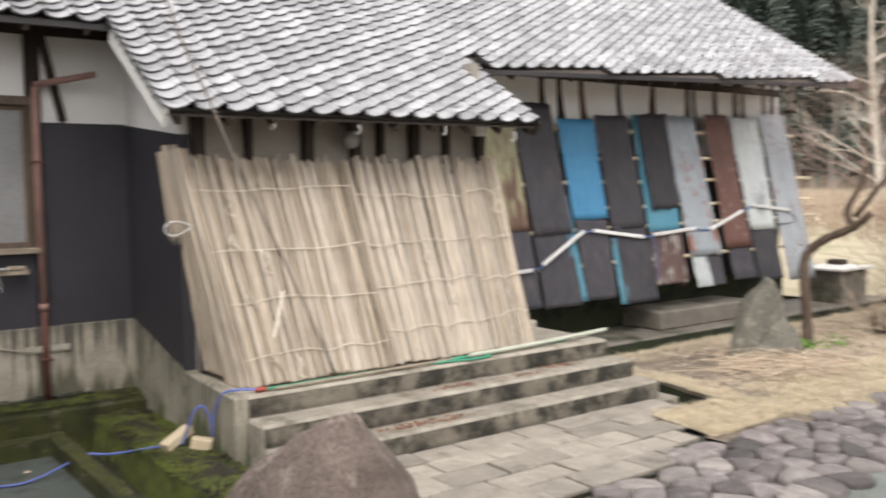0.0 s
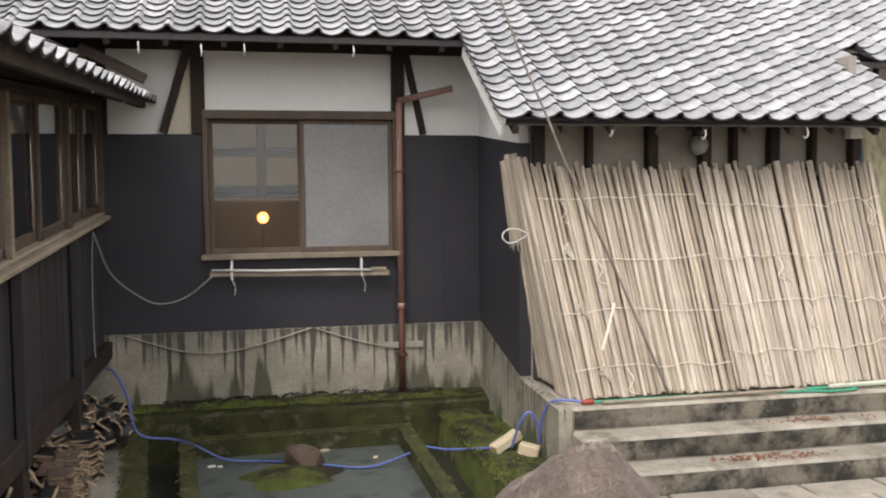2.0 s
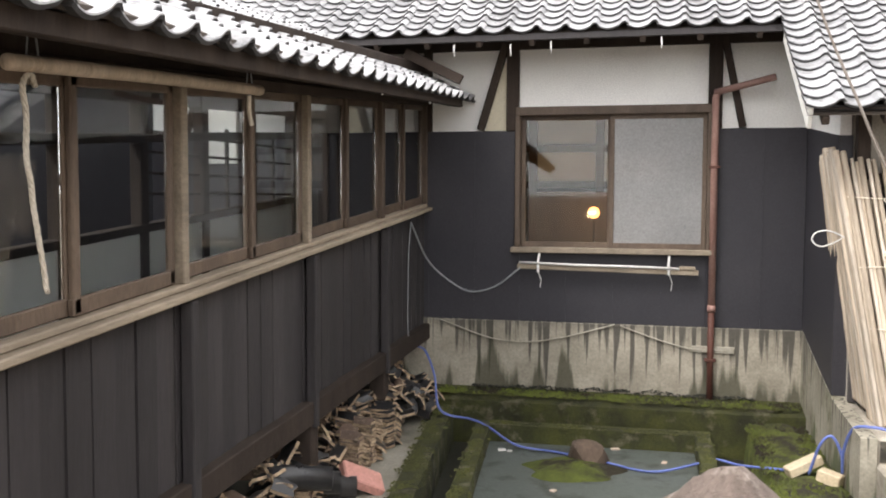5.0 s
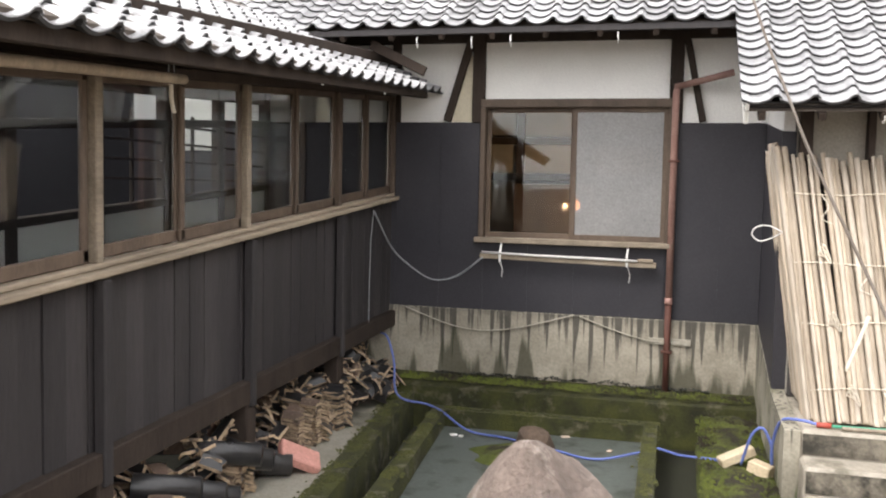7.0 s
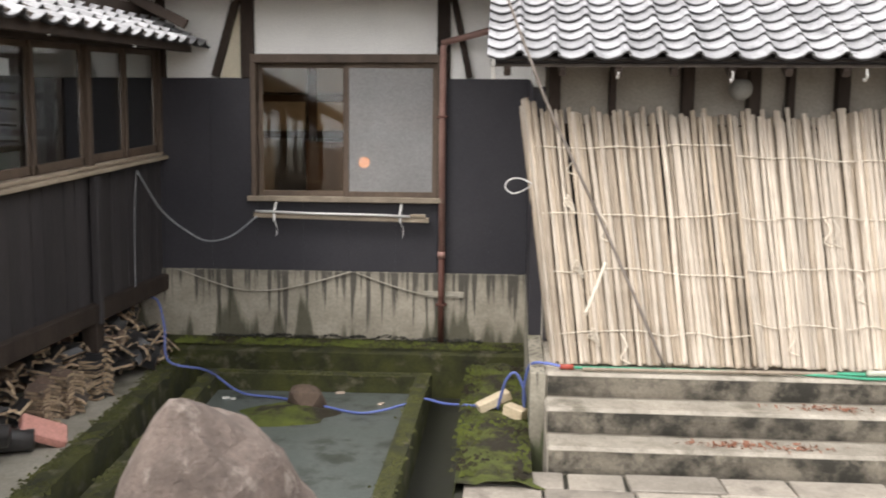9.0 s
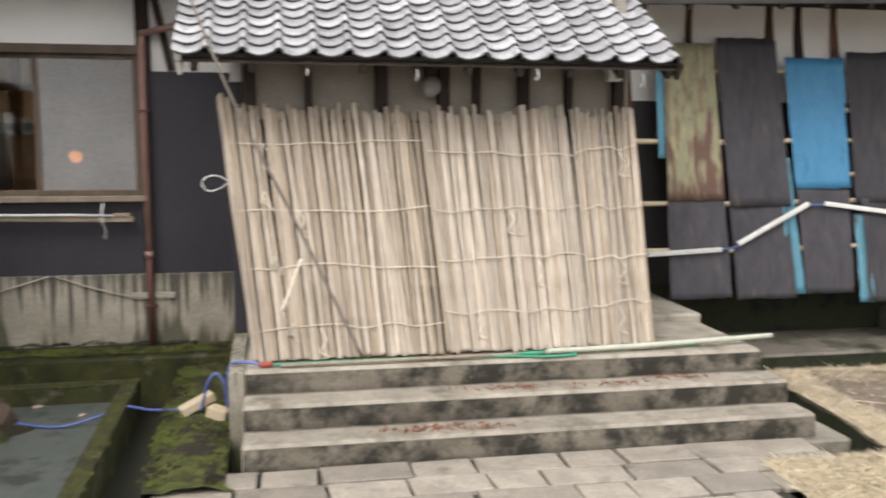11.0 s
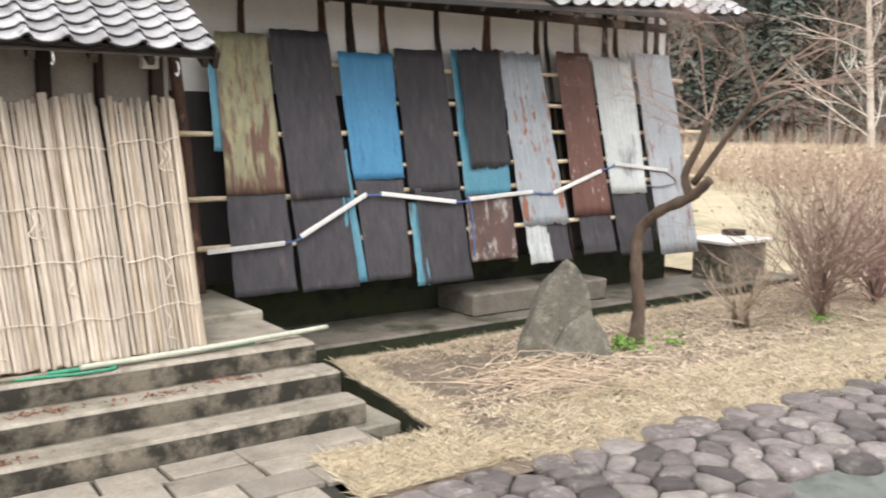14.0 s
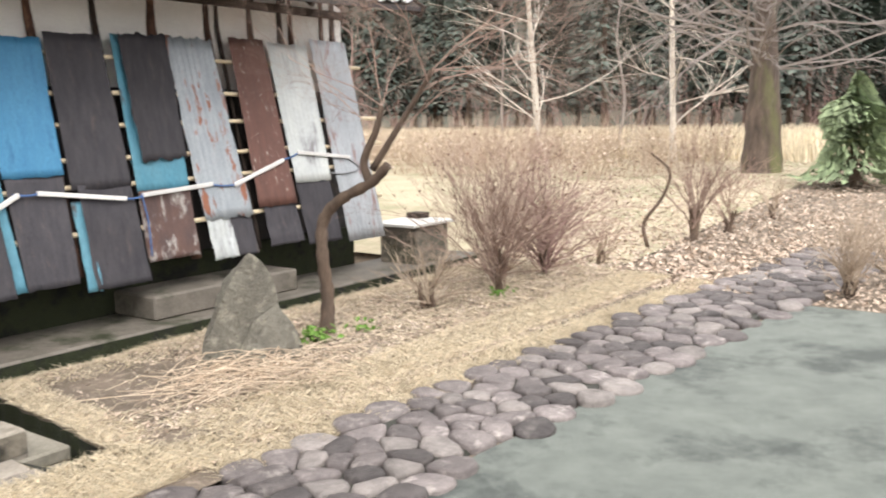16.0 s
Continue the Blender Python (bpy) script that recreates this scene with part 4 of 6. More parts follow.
for r in range(11):
    for c in range(-2, 29):
        y = -0.62 - c * 0.242
        m = cor_pose(-1.30 - r * 0.150, y)
        if r < 5:
            cor_tiles.append(m)
        else:
            cj.add([m @ Vector(p) for p in tile_proto.v], tile_proto.f)
shade_lips(part("tiles", cj, tile_joined, roof_c2, fix=False, kind="stuff").data)
for i in range(12):
    y = -0.5 - i * 0.6
    t = M()
    t.beam((-1.36, y, 2.93 + 0.060 * y), (-1.85, y, 2.93 + 0.060 * y + 0.21), 0.05, 0.06)
    part("rafter", t, timber, roof_c2)
t = M()
t.beam((-1.32, -0.55, 3.08), (-1.85, -0.55, 3.34), 0.04, 0.09)
part("verge_board", t, timber, roof_c2)

# ---- pipes, cables on the back wall ----
pipe = thing("downpipe", (0.91, -0.1, 0.2), "reddish brown rusty downpipe on the black wall", "pipe")
t = M()
t.tube([(0.91, -0.09, 1.04), (0.91, -0.09, 2.93), (0.925, -0.10, 2.98)], 0.032, 12)
part("upper_pipe", t, copper, pipe, smooth=True)
t = M()
t.tube([(0.91, -0.09, 0.19), (0.91, -0.09, 1.02)], 0.029, 12)
part("lower_pipe", t, copper_dark, pipe, "darker rusty pipe", smooth=True)
t = M()
t.tube([(0.91, -0.09, 1.0), (0.91, -0.09, 1.06)], 0.037, 12)
part("collar", t, copper, pipe, smooth=True)
t = M()
t.tube([(0.90, -0.10, 2.975), (1.12, -0.18, 3.02), (1.39, -0.27, 3.08)], 0.03, 12)
part("arm", t, copper, pipe, smooth=True)
for z in (0.55, 2.3):
    t = M()
    t.box(0.86, -0.13, z, 0.96, -0.03, z + 0.02, 0.002)
    part("bracket", t, copper_dark, pipe)
shelf = thing("hanging_bar", (-0.03, -0.12, 1.36), "grey timber bar hung under the window on ties", "bar")
t = M()
t.beam((-0.86, -0.12, 1.385), (0.79, -0.12, 1.355), 0.05, 0.05)
part("bar", t, sill_wood, shelf)
t = M()
t.tube([(-0.84, -0.15, 1.42), (-0.3, -0.16, 1.405), (0.3, -0.16, 1.40), (0.62, -0.16, 1.39)], 0.012, 8)
part("rod", t, white_paint, shelf, "pale rod", smooth=True)
t = M()
t.box(0.62, -0.16, 1.38, 0.76, -0.09, 1.41, 0.004)
part("block", t, sill_wood, shelf)
for x in (-0.66, 0.53):
    t = M()
    t.tube([(x, -0.155, 1.33), (x - 0.005, -0.15, 1.42), (x + 0.005, -0.06, 1.54)], 0.012, 6)
    t.tube([(x, -0.155, 1.34), (x + 0.03, -0.16, 1.26), (x + 0.02, -0.16, 1.19)], 0.004, 5)
    part("tie", t, white_paint, shelf, "white cloth tie")


def curve_pts(pts, n=8):
    """A smooth line through the points."""
    P = [Vector(p) for p in pts]
    P = [P[0] * 2 - P[1]] + P + [P[-1] * 2 - P[-2]]
    out = []
    for i in range(1, len(P) - 2):
        a, b, c, d = P[i - 1:i + 3]
        for k in range(n):
            t = k / n
            out.append(0.5 * (2 * b + (c - a) * t + (2 * a - 5 * b + 4 * c - d) * t * t + (3 * b - 3 * c + d - a) * t ** 3))
    return out + [P[-2]]


def line_thing(name, pts, r, material, label, category, n=8, sides=8, parent=None):
    m = M()
    m.tube(curve_pts(pts, n), r, sides)
    return part(name, m, material, parent, label, smooth=True, **({} if parent else {"category": category}))


line_thing("cable", [(-1.76, -0.66, 1.80), (-1.68, -0.3, 1.42), (-1.45, -0.16, 1.19), (-1.28, -0.15, 1.13), (-1.06, -0.15, 1.19), (-0.83, -0.14, 1.37)], 0.009, grey_wire, "grey cable drooping from corridor sill to bar", "cable")
line_thing("cable", [(-1.76, -0.66, 1.80), (-1.77, -0.70, 1.5), (-1.765, -0.74, 1.0), (-1.75, -0.78, 0.75)], 0.0045, grey_wire, "grey cable hanging down the dark boards", "cable")
line_thing("cable", [(-1.62, -0.066, 0.84), (-1.15, -0.068, 0.685), (-0.81, -0.068, 0.65), (-0.43, -0.068, 0.71), (0.05, -0.066, 0.85)], 0.007, concrete, "dull cable sagging across the stained plinth", "cable")
line_thing("cable", [(0.10, -0.066, 0.84), (0.42, -0.068, 0.73), (0.74, -0.068, 0.65), (1.06, -0.068, 0.64)], 0.007, concrete, "dull cable sagging across the stained plinth", "cable")
t = M()
t.box(0.74, -0.07, 0.62, 1.12, -0.051, 0.68)
part("patch_plate", t, concrete, label="small mortar patch plate on the plinth", category="plate")

# ---- bamboo screens ----
cane_me = []
for k in range(5):
    m = M()
    pts, rad = [], []
    z = 0.0
    bend = random.uniform(-0.012, 0.012)
    while z < 1.0:
        st_ = random.uniform(0.12, 0.17)
        for q, r in ((0.0, 1.12), (0.012, 1.0), (st_ - 0.012, 0.97)):
            if z + q < 1.0:
                pts.append((bend * math.sin(3.1 * (z + q)), 0.004 * math.sin(7 * (z + q)), z + q))
                rad.append(0.0180 * r * (1.05 - 0.1 * z))
        z += st_
    pts[-1] = (pts[-1][0], pts[-1][1], 1.0)
    m.tube(pts, rad, 7)
    cane_me.append(m)
cane_a = [mesh_of(m, bamboo, True, "cane") for m in cane_me]
cane_b = [mesh_of(m, bamboo_grey, True, "cane") for m in cane_me]


def cane(parent, foot, top, meshes, thick):
    foot, top = Vector(foot), Vector(top)
    d = top - foot
    q = d.to_track_quat("Z", "Y").to_matrix().to_4x4()
    m = Matrix.Translation(foot) @ q @ pose(0, 0, 0, 0, 0, random.uniform(0, 360)) @ Matrix.Diagonal((thick, thick, d.length, 1))
    piece("cane", random.choice(meshes), parent, m)


def foot_top(xf):
    xt = 1.66 + (xf - 1.88) * (4.88 - 1.66) / (4.86 - 1.88)
    return xt


for s0, s1, share, lab in ((1.90, 3.24, 0.42, "screen of dry grey-brown bamboo canes tied with twine"),
                           (3.26, 4.36, 0.95, "screen of pale dry bamboo canes tied with twine"),
                           (4.38, 4.85, 0.7, "narrow screen of dry bamboo canes leaning on the porch")):
    sc = thing("bamboo_screen", ((s0 + s1) / 2, -2.2, 0.51), lab, "screen", group="screens on the porch")
    x = s0
    while x < s1:
        th = random.uniform(0.7, 1.25)
        yf = -2.17 + random.uniform(-0.02, 0.02)
        zt = 2.30 + random.uniform(-0.045, 0.045) + (0.08 if x < 1.95 else 0)
        xt = foot_top(x) + random.uniform(-0.014, 0.014)
        meshes = cane_a if random.random() < share else cane_b
        cane(sc, (x + random.uniform(-0.008, 0.008), yf, 0.515 + random.uniform(0, 0.03)), (xt, -1.54 + random.uniform(-0.02, 0.02), zt), meshes, th)
        if random.random() < 0.97:
            cane(sc, (x, yf + 0.045, 0.515), (foot_top(x) + random.uniform(-0.05, 0.05), -1.50, zt - random.uniform(0.0, 0.15)), cane_b, th)
        x += 0.0335 * th

    if s0 < 2:
        for i in range(26):
            q = i / 25
            cane(sc, (1.875 - 0.02 * q, -2.14 + 0.98 * q, 0.515 if q < 0.35 else 0.56), (1.645 - 0.02 * q + random.uniform(-0.01, 0.01), -1.54 + 0.42 * q + random.uniform(-0.015, 0.015), 2.38 + random.uniform(-0.06, 0.04)), cane_b if i % 3 else cane_a, random.uniform(0.8, 1.2))

    def on_screen(x, z, out=0.03):
        k = (z - 0.52) / (2.3 - 0.52)
        return (x + (foot_top(x) - x) * k, -2.17 + 0.63 * k - out, z)
    zs = (0.74, 1.17, 1.56, 2.03) if s0 < 2 else ((0.78, 1.30, 1.86, 2.12) if s0 < 3.2 else (0.82, 1.17, 1.55, 1.98))
    for z in zs:
        slope = random.uniform(-0.02, 0.06)
        pts = [on_screen(s0 + (s1 - s0) * i / 7, z + slope * i / 7 + random.uniform(-0.02, 0.02), 0.032) for i in range(8)]
        m = M()
        m.tube(curve_pts(pts, 5), 0.0042, 6)
        part("twine", m, twine, sc, "pale twine", smooth=True)
    for i in range(4):
        x = random.uniform(s0, s1)
        z = random.choice(zs)
        m = M()
        m.tube(curve_pts([on_screen(x, z), on_screen(x + 0.03, z - 0.08, 0.05), on_screen(x - 0.02, z - 0.16, 0.04), on_screen(x + 0.05, z - 0.2)], 5), 0.004, 6)
        part("twine_end", m, twine, sc, "loose pale twine end", smooth=True)
for kx, kz in ((2.08, 1.63), (2.09, 1.18), (2.15, 0.72)):
    m = M()
    c = Vector(on_screen(kx, kz, 0.05))
    for q in range(3):
        m.tube(curve_pts([c + Vector((0.03 * math.cos(a + q * 2) + 0.012 * q, -0.01 * q, (0.02 + 0.025 * q) * math.sin(a + q))) for a in np.linspace(0, 5.6, 7)], 4), 0.0045, 6)
    part("knot", m, twine, sc, "bunched pale twine knot", smooth=True)
line_thing("wire_loop", [(1.74, -1.66, 1.74), (1.62, -1.60, 1.80), (1.53, -1.58, 1.79), (1.50, -1.58, 1.735), (1.55, -1.59, 1.69), (1.63, -1.60, 1.71), (1.73, -1.65, 1.78)], 0.0055, white_paint, "loop of white wire sticking out beside the screen", "wire")
line_thing("lean_pole", [(2.62, -2.27, 0.53), (2.22, -2.29, 1.4), (1.80, -2.30, 2.26), (1.64, -2.28, 2.65), (1.47, -2.2, 3.1), (1.28, -2.1, 3.7)], [0.0115 - 0.00008 * i for i in range(41)], timber_pole, "thin grey pole leaning across the bamboo to the eave", "pole", n=8)
line_thing("cane_stick", [(2.06, -2.30, 0.9), (2.14, -2.25, 1.1), (2.2, -2.2, 1.25)], 0.012, twine, "short pale stick caught in the twine", "stick")

# hoses and rods on the landing
line_thing("rod", [(3.95, -2.31, 0.545), (4.7, -2.28, 0.55), (5.83, -2.17, 0.56)], 0.020, white_rod, "pale bamboo rod lying on the landing's edge", "rod", sides=10)
line_thing("rod", [(2.05, -2.34, 0.53), (3.0, -2.33, 0.535), (3.75, -2.31, 0.535)], 0.013, bamboo_grey, "thin grey rod lying on the landing's edge", "rod", sides=8)
line_thing("garden_hose", [(1.98, -2.30, 0.53), (2.6, -2.29, 0.53), (3.3, -2.30, 0.53), (3.75, -2.34, 0.525), (3.9, -2.37, 0.523), (4.15, -2.36, 0.523), (4.1, -2.29, 0.526), (3.7, -2.27, 0.527), (4.3, -2.25, 0.53), (5.2, -2.23, 0.53)], 0.0105, green_hose, "green garden hose lying along the landing", "hose", n=8)
t = M()
t.tube([(1.90, -2.30, 0.533), (1.99, -2.30, 0.533)], 0.018, 10)
part("hose_joint", t, surf("red rubber", (0.45, 0.08, 0.05), (0.38, 0.07, 0.05), 9, 0.5, 0.1), label="red hose joint on the landing", category="joint", smooth=True)
line_thing("blue_hose", [(-1.80, -0.35, 0.62), (-1.66, -0.5, 0.60), (-1.52, -0.72, 0.42), (-1.42, -0.90, 0.15), (-1.16, -0.80, 0.06), (-0.98, -0.95, 0.04), (-0.71, -1.10, -0.06), (-0.38, -1.14, -0.083), (0.02, -1.33, -0.083), (0.40, -1.50, -0.083), (0.74, -1.42, -0.02), (0.87, -1.40, 0.02), (1.05, -1.52, 0.02), (1.25, -1.72, 0.07), (1.45, -1.86, 0.10)], 0.0105, blue_hose, "blue hose snaking across the pond from the corridor", "hose", n=8)
line_thing("blue_hose", [(1.47, -1.90, 0.10), (1.53, -1.97, 0.34), (1.60, -1.99, 0.40), (1.66, -2.0, 0.28), (1.665, -2.02, 0.16), (1.66, -2.06, 0.32), (1.70, -2.14, 0.50), (1.80, -2.26, 0.545), (1.91, -2.30, 0.535)], 0.0105, blue_hose, "blue hose looping up onto the landing", "hose", n=8)
t = M()
t.obox((1.44, -1.86, 0.15), (0.13, 0.05, 0.035), pose(0, 0, 0, 0, -22, 20).to_3x3(), 0.008)
part("wood_block", t, bamboo_end, label="pale sawn wood block on mossy bank", category="block")
t = M()
t.obox((1.60, -1.96, 0.10), (0.08, 0.05, 0.045), pose(0, 0, 0, 0, 10, -30).to_3x3(), 0.008)
part("wood_block", t, bamboo_end, label="short pale wood block on mossy bank", category="block")

# things under the porch eave
def ball(c, r, squash=1.0, n=12):
    m = M()
    m.tube([(c[0], c[1], c[2] + squash * r * math.sin(a)) for a in np.linspace(-1.55, 1.55, 9)], [max(0.001, r * math.cos(a)) for a in np.linspace(-1.55, 1.55, 9)], n)
    return m


lt = thing("porch_lamp", (3.22, -1.55, 2.42), "round dusty grey glass lamp under porch eave", "lamp")
part("globe", ball((3.22, -1.55, 2.48), 0.085), grey_plaster, lt, "dusty glass globe", smooth=True)
t = M()
t.tube([(3.22, -1.55, 2.55), (3.22, -1.55, 2.62)], 0.05, 10)
t.box(3.15, -1.60, 2.61, 3.29, -1.46, 2.66)
part("socket", t, timber, lt)
mb = thing("meter_box", (4.72, -1.5, 2.54), "small white junction box on the porch post", "box")
t = M()
t.box(4.66, -1.56, 2.540, 4.78, -1.47, 2.630)
part("case", t, white_board, mb)
t = M()
t.box(4.65, -1.565, 2.625, 4.79, -1.46, 2.640)
part("lid", t, white_board, mb)
hooks = [(2.27, -1.97, 2.55), (3.05, -1.98, 2.53), (3.95, -1.98, 2.54), (4.78, -1.98, 2.5), (-1.35, -0.74, 3.30), (-0.5, -0.74, 3.30), (0.42, -0.74, 3.31), (-0.85, -0.74, 3.29), (-1.36, -1.6, 2.8), (-1.36, -2.9, 2.73), (-1.36, -4.2, 2.66), (-1.36, -5.5, 2.6)]
hk = None
for i, p in enumerate(hooks):
    if hk is None:
        hk = line_thing("gutter_hook", [Vector(p) + Vector(q) for q in ((0, 0.03, 0.07), (0, 0, 0.05), (0.004, -0.01, 0.0), (0.0, 0.02, -0.03), (0.0, 0.045, -0.01))], 0.006, white_paint, "small pale metal gutter hook under eave", "hook", n=4, sides=6)
        hk["group"] = "gutter hooks"
        base = hk.location.copy() - Vector(p)
    else:
        copy_thing(hk, Matrix.Translation(Vector(p) + base))

# hanging bamboo pole and rope at the corridor
hp = thing("hanging_bamboo", (-1.4, -5.2, 2.48), "weathered bamboo pole hung on wires under corridor eave", "pole")
t = M()
t.tube(curve_pts([(-1.65, -6.02, 2.465), (-1.65, -5.2, 2.525), (-1.65, -4.12, 2.59)], 8), 0.028, 10)
part("pole", t, bamboo_grey, hp, smooth=True)
for y, z in ((-5.9, 2.475), (-4.25, 2.58)):
    t = M()
    t.tube([(-1.65, y - 0.03, z), (-1.65, y, z + 0.22), (-1.65, y + 0.04, z), (-1.65, y, z - 0.035), (-1.65, y - 0.03, z)], 0.004, 5)
    part("wire", t, grey_wire, hp, "thin wire")
t = M()
t.tube(curve_pts([(-1.65, -4.25, 2.55), (-1.66, -4.23, 2.47), (-1.65, -4.22, 2.40)], 4), 0.012, 6)
part("rag", t, twine, hp, "pale rag tie")
rp = M()
rpts = curve_pts([(-1.64, -5.90, 2.40), (-1.64, -5.92, 2.44), (-1.64, -5.96, 2.40), (-1.64, -5.945, 2.30), (-1.64, -5.95, 2.17), (-1.64, -5.93, 2.08), (-1.64, -5.92, 2.0), (-1.64, -5.89, 1.86), (-1.64, -5.86, 1.71)], 8)
for ph in (0, 2.1, 4.2):
    rp.tube([p + Vector((0.005 * math.cos(i * 0.9 + ph), 0.006 * math.sin(i * 0.9 + ph), 0)) for i, p in enumerate(rpts)], 0.0055, 6)
part("rope", rp, twine, label="frayed pale rope hanging beside the corridor window", category="rope", smooth=True)

# ---- leaning tin sheets, poles and posts ----
def wx(x):
    """Stretches the plan of the wing's front along the wall."""
    return x + 0.14 + 0.022 * (x - 6.2)


def lean_y(z):
    return -0.15 - (3.0 - z) * 0.221


def tin_sheet(xt0, xt1, zt, xb0, xb1, zb, kind, label, out=0.0, torn=0.013, wave=None, z1=None, z0=None):
    """A corrugated sheet between the top edge xt0-xt1 at zt and the bottom edge xb0-xb1 at zb; z1 and z0 cut it to a shorter piece."""
    xt0, xt1, xb0, xb1 = wx(xt0), wx(xt1), wx(xb0), wx(xb1)
    z1, z0 = (zt if z1 is None else z1), (zb if z0 is None else z0)
    nc = max(12, int((xt1 - xt0) / 0.0135))
    sd_ = random.uniform(0, 50)
    wave = wave or (0.0016 if kind in ("dark", "blue", "brown", "teal") else 0.0028)
    m = M()

    def P(u, v):
        zz = z0 + (z1 - z0) * v
        k = (zz - zb) / (zt - zb)
        xa, xb = xb0 + (xt0 - xb0) * k, xb1 + (xt1 - xb1) * k
        x = xa + (xb - xa) * u
        e = torn * (noise.noise((u * 6, sd_, 0)) + 0.6 * noise.noise((u * 19, sd_, 4))) * (1 if v in (0.0, 1.0) else 0)
        x += (torn * 0.7) * noise.noise((v * 7, sd_ + 9, 0)) * (1 if u in (0.0, 1.0) else 0)
        y = lean_y(zz) - 0.035 - out + wave * math.sin(2 * math.pi * u * (xt1 - xt0) / 0.076 + sd_) * (0.6 + noise.noise((u * 4, v * 3, sd_ + 3))) + 0.020 * noise.noise((u * 1.5, v * 2.5, sd_)) - 0.012 * (2 * u - 1) ** 2
        return (x, y, zz + e)
    m.grid(P, nc, 16)
    ob = part("tin_sheet", m, tin[kind], label=label, category="metal sheet", group="leaning tin sheets", smooth=True)
    s = ob.modifiers.new("thickness", "SOLIDIFY")
    s.thickness, s.offset = 0.002, 0
    return ob


DK = "dark grey weathered corrugated tin sheet leaning on bamboo rails"
tin_sheet(5.60, 6.10, 3.0, 5.53, 6.14, 0.585, "yellow", "yellow-green corrugated tin sheet half eaten by rust", z0=1.50, out=0.012)
tin_sheet(5.60, 6.10, 3.0, 5.53, 6.14, 0.585, "dark", DK, z1=1.56)
tin_sheet(5.52, 5.64, 2.75, 5.46, 5.58, 0.7, "teal", "narrow faded light blue tin strip behind a sheet", out=-0.012, z0=1.9)
tin_sheet(6.14, 6.76, 3.06, 6.19, 6.83, 0.565, "dark", DK, z0=1.44, out=0.012)
tin_sheet(6.14, 6.72, 3.06, 6.20, 6.80, 0.565, "dark", "dark corrugated tin sheet with scratched ribs", z1=1.50)
tin_sheet(6.70, 6.80, 2.4, 6.74, 6.90, 0.60, "teal", "narrow faded light blue tin strip behind a sheet", out=-0.01, z1=1.9)
tin_sheet(6.84, 7.47, 2.88, 6.88, 7.41, 0.60, "blue", "bright blue painted tin sheet with darker patches", z0=1.60, out=0.015)
tin_sheet(6.84, 7.47, 2.88, 6.90, 7.40, 0.60, "dark", DK, z1=1.62)
tin_sheet(7.50, 8.10, 2.95, 7.48, 8.16, 0.51, "dark", DK, z0=1.46, out=0.012)
tin_sheet(7.55, 8.08, 2.95, 7.56, 8.16, 0.51, "dark", "dark tin sheet with a light blue painted line near its foot", z1=1.50)
tin_sheet(7.47, 7.60, 2.9, 7.47, 7.62, 0.50, "teal", "narrow faded light blue tin strip behind a sheet", out=-0.01, z1=1.35)
tin_sheet(8.23, 8.86, 2.98, 8.17, 8.80, 0.69, "teal", "light blue tin sheet peeling under a dark one", z0=1.38, out=-0.002)
tin_sheet(8.29, 8.87, 2.99, 8.29, 8.82, 0.69, "dark", "dark grey tin sheet laid over a blue one", z0=1.70, out=0.035, torn=0.05)
tin_sheet(8.24, 8.86, 2.98, 8.17, 8.79, 0.69, "rusty", "rust-blotched brown corrugated tin sheet", z1=1.40)
tin_sheet(8.87, 9.47, 2.98, 8.93, 9.61, 0.60, "grey", "light blue-grey tin sheet with orange rust streaks", z0=1.02, out=0.015, torn=0.035)
tin_sheet(8.92, 9.24, 2.98, 8.97, 9.30, 0.60, "pale", "pale whitish-blue tin offcut at the foot", z1=1.06)
tin_sheet(9.22, 9.46, 2.98, 9.28, 9.60, 0.60, "dark", DK, z1=1.10, out=-0.006)
tin_sheet(9.73, 10.25, 3.035, 9.69, 10.31, 0.645, "brown", "red-brown painted tin sheet with white scratches", z0=1.10, out=0.015)
tin_sheet(9.80, 10.24, 3.035, 9.78, 10.31, 0.645, "dark", DK, z1=1.12)
tin_sheet(10.30, 10.95, 3.005, 10.36, 10.96, 0.59, "pale", "pale galvanised tin sheet with grey stains", z0=1.33, out=0.015)
tin_sheet(10.30, 10.93, 3.005, 10.38, 10.95, 0.59, "dark", DK, z1=1.36)
tin_sheet(11.04, 11.68, 3.09, 11.06, 11.76, 0.545, "palerust", "pale galvanised tin sheet with red rust runs", out=0.015)

for z, a, b in ((2.73, 5.5, 11.95), (2.36, 7.3, 11.0), (2.05, 5.15, 12.2), (1.72, 7.2, 12.1), (1.46, 5.2, 12.15), (1.02, 5.25, 11.9)):
    m = M()
    n = 22
    a, b = wx(a), wx(b)
    pts = [(a + (b - a) * i / n, lean_y(z) + 0.01 + 0.006 * math.sin(i * 1.7), z + 0.035 * (a + (b - a) * i / n - 5) / 7 + 0.008 * math.sin(i * 0.9 + z)) for i in range(n + 1)]
    m.tube(pts, [0.024 * (1.1 if i % 3 == 0 else 1) for i in range(n + 1)], 10)
    part("bamboo_rail", m, bamboo_end, label="pale bamboo rail tied across the log posts", category="rail", group="bamboo rails", smooth=True)
